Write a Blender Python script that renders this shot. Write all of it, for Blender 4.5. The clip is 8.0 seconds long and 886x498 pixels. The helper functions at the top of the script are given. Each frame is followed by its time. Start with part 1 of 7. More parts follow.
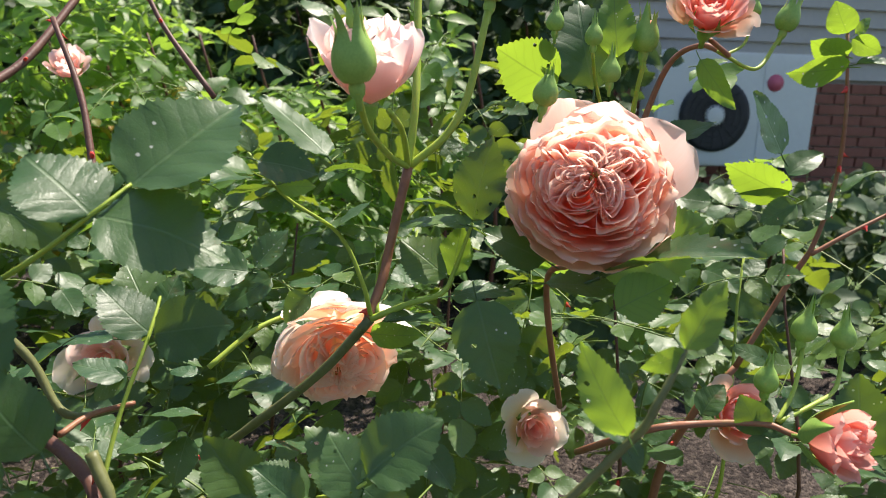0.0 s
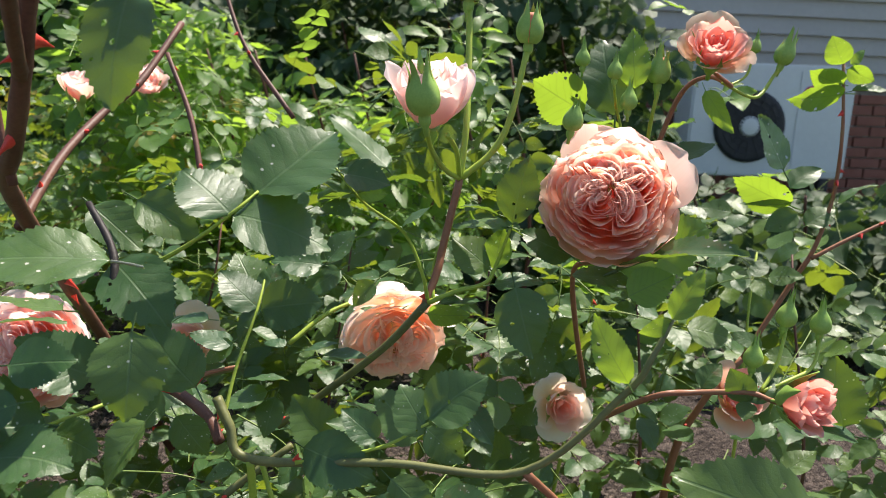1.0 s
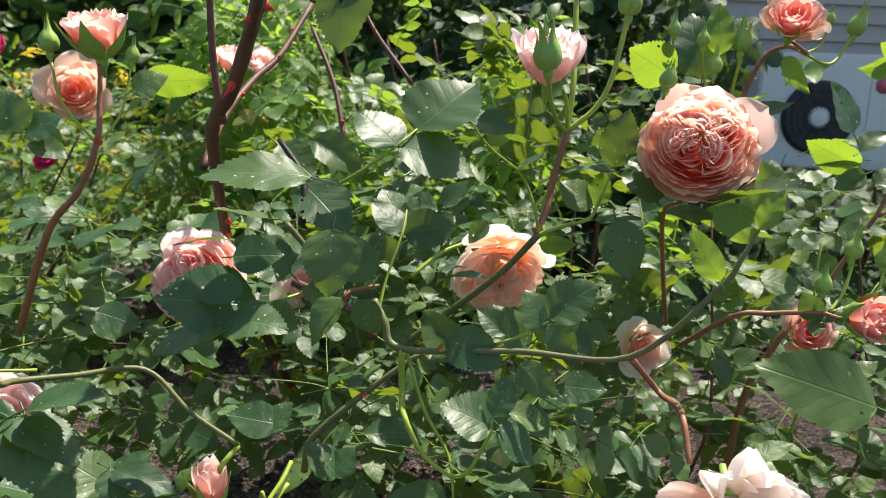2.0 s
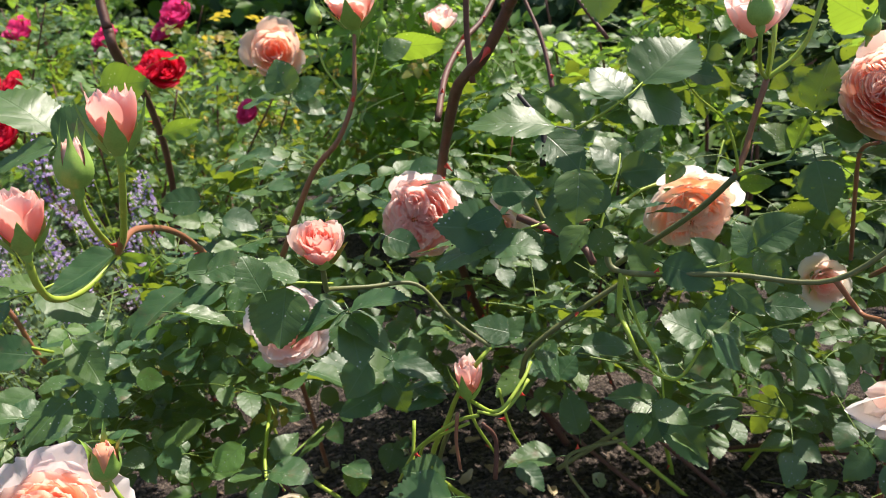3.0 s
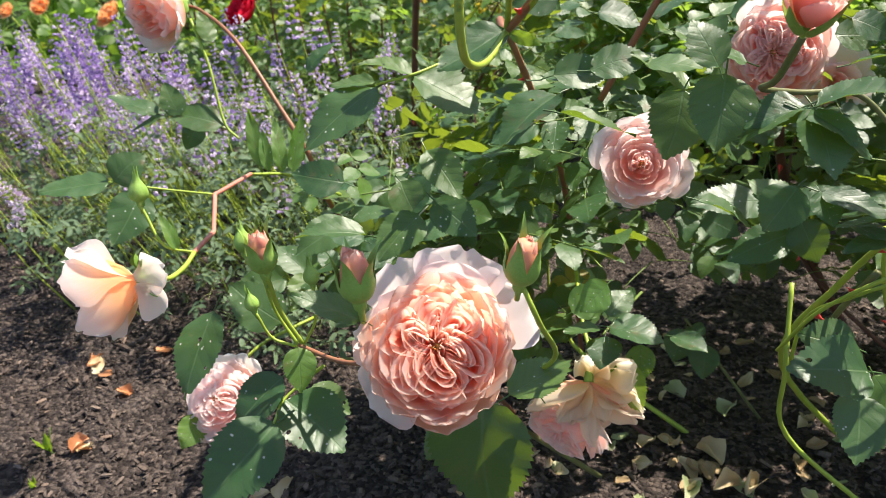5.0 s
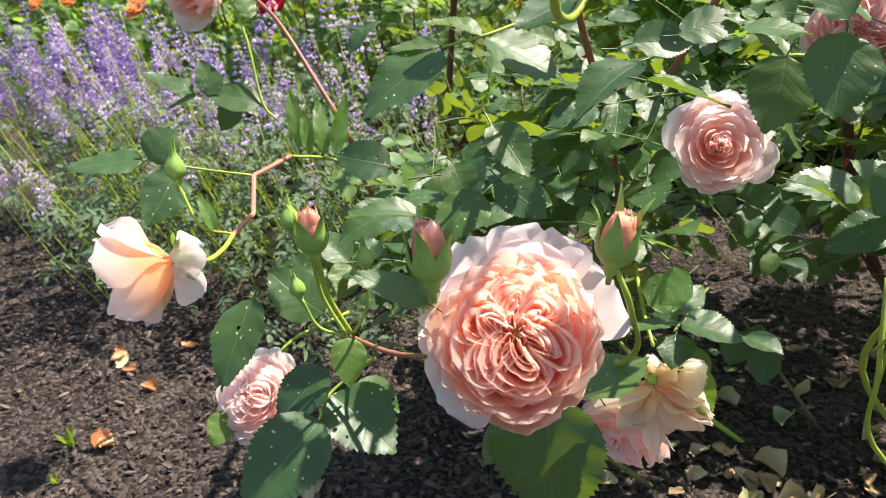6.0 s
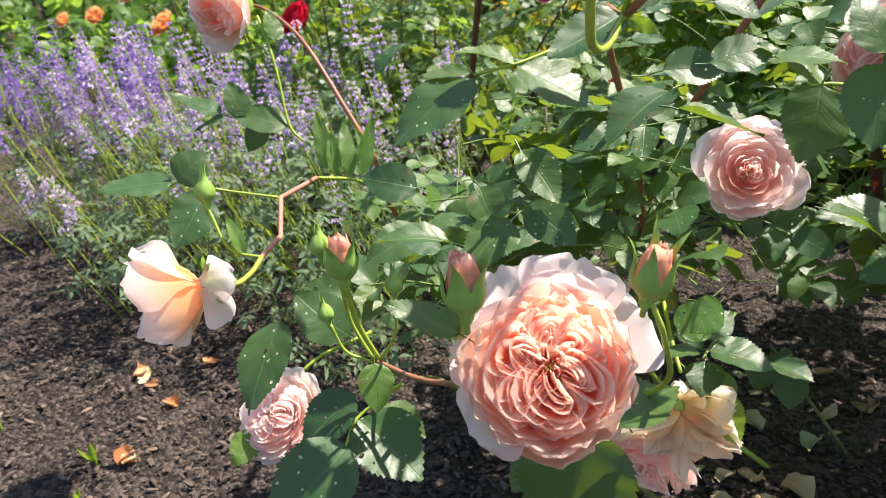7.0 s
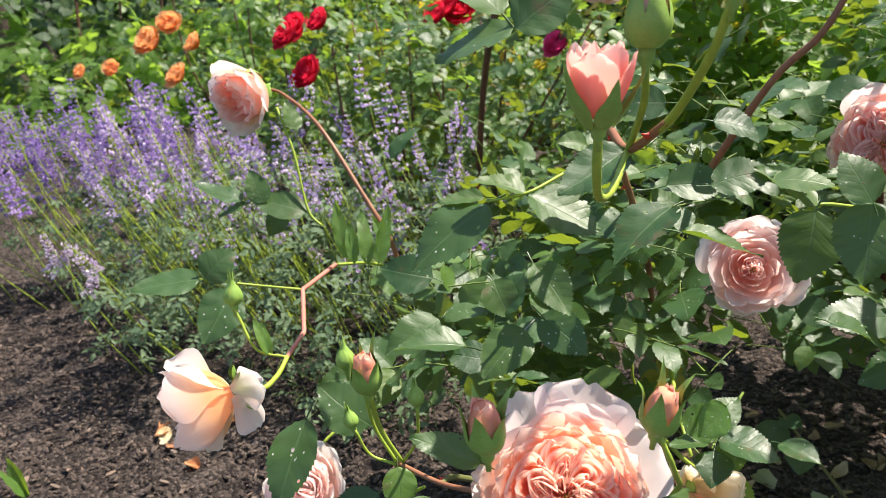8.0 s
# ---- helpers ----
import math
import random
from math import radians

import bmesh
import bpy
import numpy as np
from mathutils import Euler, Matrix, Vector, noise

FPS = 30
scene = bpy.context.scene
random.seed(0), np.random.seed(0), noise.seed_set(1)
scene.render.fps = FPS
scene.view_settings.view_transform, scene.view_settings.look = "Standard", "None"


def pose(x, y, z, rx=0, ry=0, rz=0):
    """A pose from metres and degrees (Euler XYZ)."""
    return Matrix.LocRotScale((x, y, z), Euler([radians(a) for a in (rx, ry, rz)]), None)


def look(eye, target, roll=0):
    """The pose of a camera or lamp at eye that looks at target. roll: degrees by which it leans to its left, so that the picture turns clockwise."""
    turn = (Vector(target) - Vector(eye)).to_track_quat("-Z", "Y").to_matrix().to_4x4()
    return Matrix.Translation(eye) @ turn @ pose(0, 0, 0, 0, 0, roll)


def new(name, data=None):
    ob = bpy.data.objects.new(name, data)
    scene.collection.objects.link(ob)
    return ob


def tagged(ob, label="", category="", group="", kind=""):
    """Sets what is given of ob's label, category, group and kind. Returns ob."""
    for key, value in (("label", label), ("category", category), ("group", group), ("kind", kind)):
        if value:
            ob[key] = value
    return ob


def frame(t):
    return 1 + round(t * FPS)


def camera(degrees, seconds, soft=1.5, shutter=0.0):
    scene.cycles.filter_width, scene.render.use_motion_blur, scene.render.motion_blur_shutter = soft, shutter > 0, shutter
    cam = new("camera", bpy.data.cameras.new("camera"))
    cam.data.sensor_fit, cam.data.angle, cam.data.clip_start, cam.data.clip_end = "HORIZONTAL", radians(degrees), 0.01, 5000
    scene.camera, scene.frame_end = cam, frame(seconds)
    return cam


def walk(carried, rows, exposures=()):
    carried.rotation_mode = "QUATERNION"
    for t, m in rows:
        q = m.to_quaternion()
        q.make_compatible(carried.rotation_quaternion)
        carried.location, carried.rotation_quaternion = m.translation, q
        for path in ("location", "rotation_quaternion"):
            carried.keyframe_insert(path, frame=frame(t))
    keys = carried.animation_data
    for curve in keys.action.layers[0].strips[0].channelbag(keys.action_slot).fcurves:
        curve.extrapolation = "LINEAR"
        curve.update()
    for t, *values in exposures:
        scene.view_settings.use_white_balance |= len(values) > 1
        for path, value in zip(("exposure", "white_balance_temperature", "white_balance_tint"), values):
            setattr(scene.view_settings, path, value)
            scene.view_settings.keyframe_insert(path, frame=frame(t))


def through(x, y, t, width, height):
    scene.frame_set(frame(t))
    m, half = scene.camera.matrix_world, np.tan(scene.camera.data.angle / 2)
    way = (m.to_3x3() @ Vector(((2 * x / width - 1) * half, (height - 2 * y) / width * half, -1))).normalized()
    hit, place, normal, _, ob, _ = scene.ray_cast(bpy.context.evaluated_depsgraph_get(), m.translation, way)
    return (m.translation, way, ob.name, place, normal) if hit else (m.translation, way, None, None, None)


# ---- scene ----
cam = camera(62.1, 8.0, soft=0.75)
PATH = [
    (0, (0.28, 0.308, 0.769), (0.088, 2.246, 0.315), 1.9),
    (0.5, (0.278, 0.262, 0.776), (0.042, 2.198, 0.335), 1.8),
    (1, (0.282, 0.209, 0.784), (-0.001, 2.14, 0.346), 2.1),
    (1.2, (0.282, 0.182, 0.779), (-0.021, 2.111, 0.345), 2.2),
    (2.3, (0.239, 0.06, 0.756), (-0.268, 1.932, 0.268), 1.6),
    (2.5, (0.231, 0.034, 0.759), (-0.342, 1.878, 0.24), 1.0),
    (3, (0.203, -0.029, 0.772), (-0.531, 1.732, 0.174), -0.4),
    (3.5, (0.165, -0.08, 0.775), (-0.73, 1.577, 0.099), -1.5),
    (4, (0.11, -0.111, 0.722), (-0.882, 1.465, -0.007), -1.7),
    (4.5, (0.048, -0.079, 0.675), (-0.988, 1.453, -0.088), -1.3),
    (4.7, (0.03, -0.062, 0.667), (-1.019, 1.452, -0.113), -1.4),
    (6, (-0.042, -0.034, 0.623), (-1.148, 1.446, -0.142), -0.9),
    (6.5, (-0.046, -0.036, 0.621), (-1.177, 1.434, -0.128), -0.8),
    (7, (-0.051, -0.036, 0.631), (-1.199, 1.428, -0.1), -1.0),
    (7.5, (-0.053, -0.039, 0.665), (-1.217, 1.425, -0.041), -1.4),
    (8, (-0.052, -0.042, 0.7), (-1.23, 1.425, 0.022), -2.2),
]
EXPOSURES = [(0, 0.98), (1.2, 0.97), (2.5, 0.90), (3.5, 0.93), (4.5, 1.04), (6, 1.17), (7, 1.19), (8, 1.02)]
walk(cam, [(t, look(eye, target, roll)) for t, eye, target, roll in PATH], EXPOSURES)
cam.data.dof.use_dof = True
cam.data.dof.focus_distance = 0.50
cam.data.dof.aperture_fstop = 15.0

# ---- daylight: a clear sky and a high summer sun ----
SUN_ELEVATION, SUN_AZIMUTH = 63.0, 30.0  # degrees; azimuth from +y towards +x
world = bpy.data.worlds.new("sky")
scene.world = world
world.use_nodes = True
sky = world.node_tree.nodes.new("ShaderNodeTexSky")
sky.sky_type = "NISHITA"
sky.sun_disc = False
sky.sun_elevation = radians(SUN_ELEVATION)
sky.sun_rotation = radians(SUN_AZIMUTH)
world.node_tree.nodes["Background"].inputs["Strength"].default_value = 0.10
world.node_tree.links.new(sky.outputs["Color"], world.node_tree.nodes["Background"].inputs["Color"])
sun = new("sun", bpy.data.lights.new("sun", "SUN"))
sun.data.energy = 5.0
sun.data.angle = radians(0.6)
sun.data.color = (1.0, 0.905, 0.79)
el, az = radians(SUN_ELEVATION), radians(SUN_AZIMUTH)
to_sun = Vector((math.cos(el) * math.sin(az), math.cos(el) * math.cos(az), math.sin(el)))
sun.matrix_world = look(to_sun * 20, (0, 0, 0))


# ---- materials ----
def material(name):
    m = bpy.data.materials.new(name)
    m.use_nodes = True
    return m, m.node_tree, m.node_tree.nodes["Principled BSDF"]


def node(nt, kind, values=(), **props):
    """A node with some inputs set (by name or index; a socket is linked) and some properties."""
    n = nt.nodes.new("ShaderNode" + kind)
    for key, value in props.items():
        if key == "operation":
            n.operation = value
        elif key == "data_type":
            n.data_type = value
        elif key == "blend_type":
            n.blend_type = value
        elif key == "feature":
            n.feature = value
    for key, value in dict(values).items():
        if isinstance(value, bpy.types.NodeSocket):
            nt.links.new(value, n.inputs[key])
        else:
            n.inputs[key].default_value = value
    return n


def maths(nt, operation, a, b=0.0, c=0.0):
    return node(nt, "Math", {0: a, 1: b, 2: c}, operation=operation).outputs[0]


def ramp(nt, fac, stops):
    n = node(nt, "ValToRGB", {0: fac})
    e = n.color_ramp.elements
    while len(e) < len(stops):
        e.new(0.5)
    for k, (p, c) in enumerate(stops):
        e[k].position = p
        e[k].color = (*c, 1.0)
    return n.outputs[0]


def mix(nt, fac, a, b, blend="MIX"):
    n = node(nt, "Mix", data_type="RGBA", blend_type=blend)
    for key, value in ((0, fac), (6, a), (7, b)):
        if isinstance(value, bpy.types.NodeSocket):
            nt.links.new(value, n.inputs[key])
        else:
            n.inputs[key].default_value = value if key == 0 else (*value, 1.0)
    return n.outputs[2]


def band(nt, value, lo, hi, a=0.0, b=1.0):
    return node(nt, "MapRange", {0: value, 1: lo, 2: hi, 3: a, 4: b}).outputs[0]


def leaf_material(name, greens, through, island=False, rough=0.43, pale=0.30, share=0.30, spots=True):
    """A leaf: waxy above, veined, with feeding marks, and lit through from behind."""
    m, nt, bsdf = material(name)
    uv = node(nt, "TexCoord").outputs["UV"]
    xyz = node(nt, "SeparateXYZ", {0: uv})
    u = maths(nt, "ABSOLUTE", maths(nt, "SUBTRACT", xyz.outputs[0], 0.5))
    v = xyz.outputs[1]
    if island:
        rnd = node(nt, "NewGeometry").outputs["Random Per Island"]
    else:
        rnd = node(nt, "ObjectInfo").outputs["Random"]
    rib = band(nt, u, 0.015, 0.006)
    side = maths(nt, "FRACT", maths(nt, "MULTIPLY", maths(nt, "ADD", maths(nt, "SUBTRACT", v, maths(nt, "MULTIPLY", u, 0.8)), maths(nt, "MULTIPLY", node(nt, "TexNoise", {"Vector": uv, "Scale": 4.0, "Detail": 2.0}).outputs[0], 0.12)), 7.0))
    fold = maths(nt, "MULTIPLY", maths(nt, "ABSOLUTE", maths(nt, "SUBTRACT", side, 0.5)), 2.0)
    groove = maths(nt, "POWER", fold, 3.0)
    side = band(nt, fold, 0.86, 1.0)
    vein = maths(nt, "MAXIMUM", rib, maths(nt, "MULTIPLY", side, 0.3))
    shift = node(nt, "CombineXYZ", {0: maths(nt, "MULTIPLY", rnd, 37.0), 1: maths(nt, "MULTIPLY", rnd, 91.0), 2: 0.0}).outputs[0]
    place = node(nt, "VectorMath", {0: uv, 1: shift}, operation="ADD").outputs[0]
    blotch = node(nt, "TexNoise", {"Vector": place, "Scale": 5.0, "Detail": 4.0}).outputs[0]
    grain = node(nt, "TexNoise", {"Vector": place, "Scale": 60.0, "Detail": 2.0}).outputs[0]
    net = band(nt, node(nt, "TexVoronoi", {"Vector": place, "Scale": 30.0, "Randomness": 1.0}, feature="DISTANCE_TO_EDGE").outputs["Distance"], 0.0, 0.10, 1.0, 0.0)
    base = ramp(nt, rnd, greens)
    base = mix(nt, maths(nt, "MULTIPLY", groove, 0.24), base, (0.010, 0.028, 0.012))
    base = mix(nt, band(nt, blotch, 0.35, 0.7), base, mix(nt, 0.3, base, (pale * 0.25, pale * 0.45, pale * 0.2)))
    base = mix(nt, maths(nt, "ADD", maths(nt, "MULTIPLY", vein, 0.5), maths(nt, "MULTIPLY", net, 0.10)), base, (pale * 0.40, pale * 0.66, pale * 0.26))
    if spots:
        cells = node(nt, "TexVoronoi", {"Vector": place, "Scale": 11.0, "Randomness": 1.0})
        mark = band(nt, maths(nt, "ADD", cells.outputs["Distance"], maths(nt, "MULTIPLY", grain, 0.12)), 0.22, 0.19)
        pick = node(nt, "SeparateXYZ", {0: cells.outputs["Color"]}).outputs[0]
        mark = maths(nt, "MULTIPLY", mark, maths(nt, "GREATER_THAN", pick, 0.60))
        mark = maths(nt, "MULTIPLY", mark, maths(nt, "GREATER_THAN", maths(nt, "FRACT", maths(nt, "MULTIPLY", rnd, 7.3)), 0.35))
        base = mix(nt, mark, base, (0.58, 0.58, 0.47))
        rust = node(nt, "TexNoise", {"Vector": place, "Scale": 2.6, "Detail": 6.0, "Roughness": 0.7}).outputs[0]
        rust = maths(nt, "MULTIPLY", band(nt, rust, 0.55, 0.68), maths(nt, "GREATER_THAN", maths(nt, "FRACT", maths(nt, "MULTIPLY", rnd, 13.7)), 0.86))
        base = mix(nt, maths(nt, "MULTIPLY", rust, 0.75), base, (0.13, 0.085, 0.045))
    bump = node(nt, "Bump", {"Strength": 0.26, "Distance": 0.0012, "Height": maths(nt, "SUBTRACT", maths(nt, "ADD", maths(nt, "MULTIPLY", grain, 0.10), maths(nt, "MULTIPLY", node(nt, "TexNoise", {"Vector": place, "Scale": 6.0, "Detail": 1.0}).outputs[0], 0.9)), maths(nt, "ADD", maths(nt, "MULTIPLY", groove, 0.36), maths(nt, "ADD", maths(nt, "MULTIPLY", net, 0.12), rib)))})
    nt.links.new(base, bsdf.inputs["Base Color"])
    nt.links.new(bump.outputs[0], bsdf.inputs["Normal"])
    nt.links.new(band(nt, blotch, 0.3, 0.7, rough - 0.06, rough + 0.1), bsdf.inputs["Roughness"])
    bsdf.inputs["Specular IOR Level"].default_value = 0.52
    glow = node(nt, "BsdfTranslucent", {"Color": mix(nt, maths(nt, "MULTIPLY", vein, 0.5), through, tuple(c * 0.55 for c in through))})
    both = node(nt, "MixShader", {0: share, 1: bsdf.outputs[0], 2: glow.outputs[0]})
    if spots:  # holes that insects have eaten through the blade
        eaten = node(nt, "TexVoronoi", {"Vector": place, "Scale": 6.5, "Randomness": 1.0})
        hole = maths(nt, "LESS_THAN", maths(nt, "ADD", eaten.outputs["Distance"], maths(nt, "MULTIPLY", node(nt, "TexNoise", {"Vector": place, "Scale": 14.0, "Detail": 2.0}).outputs[0], 0.45)), 0.39)
        pick = node(nt, "SeparateXYZ", {0: eaten.outputs["Color"]}).outputs[1]
        hole = maths(nt, "MULTIPLY", hole, maths(nt, "GREATER_THAN", pick, 0.79))
        hole = maths(nt, "MULTIPLY", hole, maths(nt, "GREATER_THAN", maths(nt, "FRACT", maths(nt, "MULTIPLY", rnd, 5.1)), 0.45))
        both = node(nt, "MixShader", {0: hole, 1: both.outputs[0], 2: node(nt, "BsdfTransparent").outputs[0]})
    nt.links.new(both.outputs[0], nt.nodes["Material Output"].inputs[0])
    return m


def petal_material(name, deep, mid, rim, through, share=0.55):
    """A petal: deeper towards its base, paler at its rim, thin enough to let light through."""
    m, nt, bsdf = material(name)
    xyz = node(nt, "SeparateXYZ", {0: node(nt, "TexCoord").outputs["UV"]})
    rnd = node(nt, "ObjectInfo").outputs["Random"]
    stripes = node(nt, "CombineXYZ", {0: maths(nt, "MULTIPLY", xyz.outputs[0], 30.0), 1: xyz.outputs[1], 2: maths(nt, "MULTIPLY", rnd, 40.0)})
    streak = node(nt, "TexNoise", {"Vector": stripes.outputs[0], "Scale": 1.6, "Detail": 3.0}).outputs[0]
    v = maths(nt, "ADD", xyz.outputs[1], maths(nt, "MULTIPLY", maths(nt, "SUBTRACT", streak, 0.5), 0.22))
    base = ramp(nt, v, ((0.20, deep), (0.60, mid), (0.96, rim)))
    tone = ramp(nt, rnd, ((0.0, (0.96, 0.90, 0.90)), (1.0, (1.0, 1.0, 1.0))))
    base = mix(nt, 1.0, base, tone, "MULTIPLY")
    nt.links.new(base, bsdf.inputs["Base Color"])
    bsdf.inputs["Roughness"].default_value = 0.6
    bsdf.inputs["Specular IOR Level"].default_value = 0.25
    bump = node(nt, "Bump", {"Strength": 0.25, "Distance": 0.0008, "Height": streak})
    nt.links.new(bump.outputs[0], bsdf.inputs["Normal"])
    glow = node(nt, "BsdfTranslucent", {"Color": mix(nt, 0.5, base, through)})
    both = node(nt, "MixShader", {0: share, 1: bsdf.outputs[0], 2: glow.outputs[0]})
    nt.links.new(both.outputs[0], nt.nodes["Material Output"].inputs[0])
    return m


def plain_material(name, stops, scale=20.0, rough=0.6, bump=0.3, depth=0.002, metal=0.0, spec=0.4):
    """A surface of mottled colour with fine relief, in world-sized noise."""
    m, nt, bsdf = material(name)
    place = node(nt, "NewGeometry").outputs["Position"]
    big = node(nt, "TexNoise", {"Vector": place, "Scale": scale, "Detail": 8.0, "Roughness": 0.62}).outputs[0]
    fine = node(nt, "TexNoise", {"Vector": place, "Scale": scale * 9.0, "Detail": 4.0}).outputs[0]
    both = maths(nt, "ADD", maths(nt, "MULTIPLY", big, 0.65), maths(nt, "MULTIPLY", fine, 0.35))
    nt.links.new(ramp(nt, both, stops), bsdf.inputs["Base Color"])
    b = node(nt, "Bump", {"Strength": bump, "Distance": depth, "Height": both})
    nt.links.new(b.outputs[0], bsdf.inputs["Normal"])
    bsdf.inputs["Roughness"].default_value = rough
    bsdf.inputs["Metallic"].default_value = metal
    bsdf.inputs["Specular IOR Level"].default_value = spec
    return m


def piece_material(name, stops, rough=0.8, translucent=0.0):
    """Many small pieces in one mesh, each of its own tone."""
    m, nt, bsdf = material(name)
    rnd = node(nt, "NewGeometry").outputs["Random Per Island"]
    place = node(nt, "NewGeometry").outputs["Position"]
    fine = node(nt, "TexNoise", {"Vector": place, "Scale": 400.0, "Detail": 4.0}).outputs[0]
    base = mix(nt, 0.35, ramp(nt, rnd, stops), ramp(nt, fine, ((0.3, stops[0][1]), (0.7, stops[-1][1]))))
    nt.links.new(base, bsdf.inputs["Base Color"])
    bsdf.inputs["Roughness"].default_value = rough
    b = node(nt, "Bump", {"Strength": 0.4, "Distance": 0.001, "Height": fine})
    nt.links.new(b.outputs[0], bsdf.inputs["Normal"])
    if translucent:
        glow = node(nt, "BsdfTranslucent", {"Color": base})
        both = node(nt, "MixShader", {0: translucent, 1: bsdf.outputs[0], 2: glow.outputs[0]})
        nt.links.new(both.outputs[0], nt.nodes["Material Output"].inputs[0])
    return m


GREENS = ((0.0, (0.019, 0.058, 0.021)), (0.35, (0.028, 0.076, 0.024)), (0.7, (0.046, 0.097, 0.025)), (1.0, (0.082, 0.138, 0.028)))
FRESH = ((0.0, (0.085, 0.19, 0.04)), (1.0, (0.13, 0.24, 0.04)))
THROUGH = (0.34, 0.45, 0.03)
leaf_mat = leaf_material("rose_leaf", tuple((p, tuple(1.15 * v for v in c)) for p, c in GREENS), (0.27, 0.42, 0.03), rough=0.40, share=0.26)
leaf_mat_many = leaf_material("rose_leaves", tuple((p, tuple(1.35 * v for v in c)) for p, c in GREENS), THROUGH, island=True, rough=0.42, share=0.32)
fresh_mat = leaf_material("young_leaf", FRESH, (0.40, 0.60, 0.04), share=0.44, spots=True)
fresh_mat_many = leaf_material("young_leaves", FRESH, (0.34, 0.54, 0.05), island=True, share=0.45, spots=False)
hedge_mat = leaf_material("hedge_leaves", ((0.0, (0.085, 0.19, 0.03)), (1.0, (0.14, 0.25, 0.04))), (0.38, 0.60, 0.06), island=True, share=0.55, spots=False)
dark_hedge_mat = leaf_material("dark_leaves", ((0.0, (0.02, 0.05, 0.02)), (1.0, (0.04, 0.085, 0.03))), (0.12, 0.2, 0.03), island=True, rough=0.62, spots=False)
grey_leaf_mat = leaf_material("grey_green_leaves", ((0.0, (0.085, 0.15, 0.08)), (1.0, (0.15, 0.22, 0.12))), (0.35, 0.45, 0.12), island=True, rough=0.65, spots=False)
autumn_mat = leaf_material("yellowing_leaves", ((0.0, (0.16, 0.2, 0.03)), (0.6, (0.30, 0.26, 0.03)), (1.0, (0.4, 0.2, 0.03))), (0.7, 0.55, 0.05), island=True, share=0.45, spots=False)

apricot = petal_material("apricot_pink_petal", (1.0, 0.41, 0.27), (1.0, 0.67, 0.51), (1.0, 0.90, 0.82), (1.0, 0.59, 0.43), 0.76)
blush = petal_material("blush_petal", (1.0, 0.52, 0.43), (1.0, 0.70, 0.61), (1.0, 0.87, 0.82), (1.0, 0.72, 0.64), 0.72)
salmon = petal_material("salmon_petal", (1.0, 0.52, 0.42), (1.0, 0.54, 0.47), (1.0, 0.80, 0.74), (1.0, 0.60, 0.50), 0.6)
coral = petal_material("coral_petal", (0.92, 0.30, 0.20), (0.94, 0.44, 0.36), (0.95, 0.62, 0.55), (1.0, 0.5, 0.4))
ivory = petal_material("ivory_petal", (0.93, 0.60, 0.30), (0.94, 0.80, 0.66), (0.95, 0.90, 0.85), (1.0, 0.90, 0.80))
peach_white = petal_material("white_petal_with_peach_base", (1.0, 0.62, 0.30), (1.0, 0.92, 0.87), (1.0, 0.96, 0.94), (1.0, 0.91, 0.85), 0.68)
cream_peach = petal_material("cream_peach_petal", (1.0, 0.60, 0.42), (1.0, 0.77, 0.62), (1.0, 0.91, 0.82), (1.0, 0.76, 0.60), 0.6)
pale_pink = petal_material("pale_pink_petal", (1.0, 0.68, 0.64), (1.0, 0.83, 0.79), (1.0, 0.93, 0.90), (1.0, 0.84, 0.78), 0.6)
white_blush = petal_material("white_blush_petal", (1.0, 0.78, 0.70), (1.0, 0.89, 0.86), (1.0, 0.95, 0.93), (1.0, 0.90, 0.86), 0.6)
white = petal_material("white_peach_petal", (0.96, 0.82, 0.70), (0.97, 0.90, 0.84), (0.97, 0.94, 0.91), (1.0, 0.90, 0.82))
spent = petal_material("faded_cream_petal", (0.88, 0.70, 0.42), (0.96, 0.88, 0.72), (0.97, 0.92, 0.80), (1.0, 0.90, 0.72), 0.7)
red = petal_material("crimson_petal", (0.55, 0.006, 0.03), (0.70, 0.012, 0.05), (0.80, 0.04, 0.10), (0.95, 0.03, 0.08))
magenta = petal_material("magenta_petal", (0.62, 0.02, 0.15), (0.75, 0.04, 0.25), (0.82, 0.10, 0.34), (0.95, 0.08, 0.3))
orange = petal_material("orange_petal", (0.95, 0.30, 0.06), (0.97, 0.48, 0.17), (0.97, 0.62, 0.32), (1.0, 0.55, 0.2))

green_stem = plain_material("green_stem", ((0.3, (0.25, 0.35, 0.035)), (0.7, (0.38, 0.47, 0.065))), 60.0, 0.45, 0.15)
red_stem = plain_material("reddish_stem", ((0.3, (0.22, 0.09, 0.045)), (0.55, (0.30, 0.13, 0.07)), (0.8, (0.26, 0.22, 0.07))), 35.0, 0.45, 0.2)
pink_stem = plain_material("pink_stem", ((0.3, (0.50, 0.16, 0.11)), (0.6, (0.60, 0.23, 0.17)), (0.8, (0.48, 0.28, 0.12))), 35.0, 0.45, 0.2)
olive_stem = plain_material("olive_stem", ((0.3, (0.10, 0.105, 0.035)), (0.6, (0.16, 0.17, 0.06)), (0.8, (0.20, 0.13, 0.06))), 40.0, 0.5, 0.25)
brown_cane = plain_material("brown_cane", ((0.3, (0.075, 0.030, 0.022)), (0.7, (0.16, 0.07, 0.045))), 50.0, 0.55, 0.4)
black_cane = plain_material("dead_cane", ((0.3, (0.012, 0.010, 0.010)), (0.7, (0.03, 0.022, 0.02))), 50.0, 0.6, 0.4)
thorn_mat = plain_material("red_thorn", ((0.3, (0.55, 0.03, 0.025)), (0.7, (0.7, 0.08, 0.05))), 60.0, 0.4, 0.1)
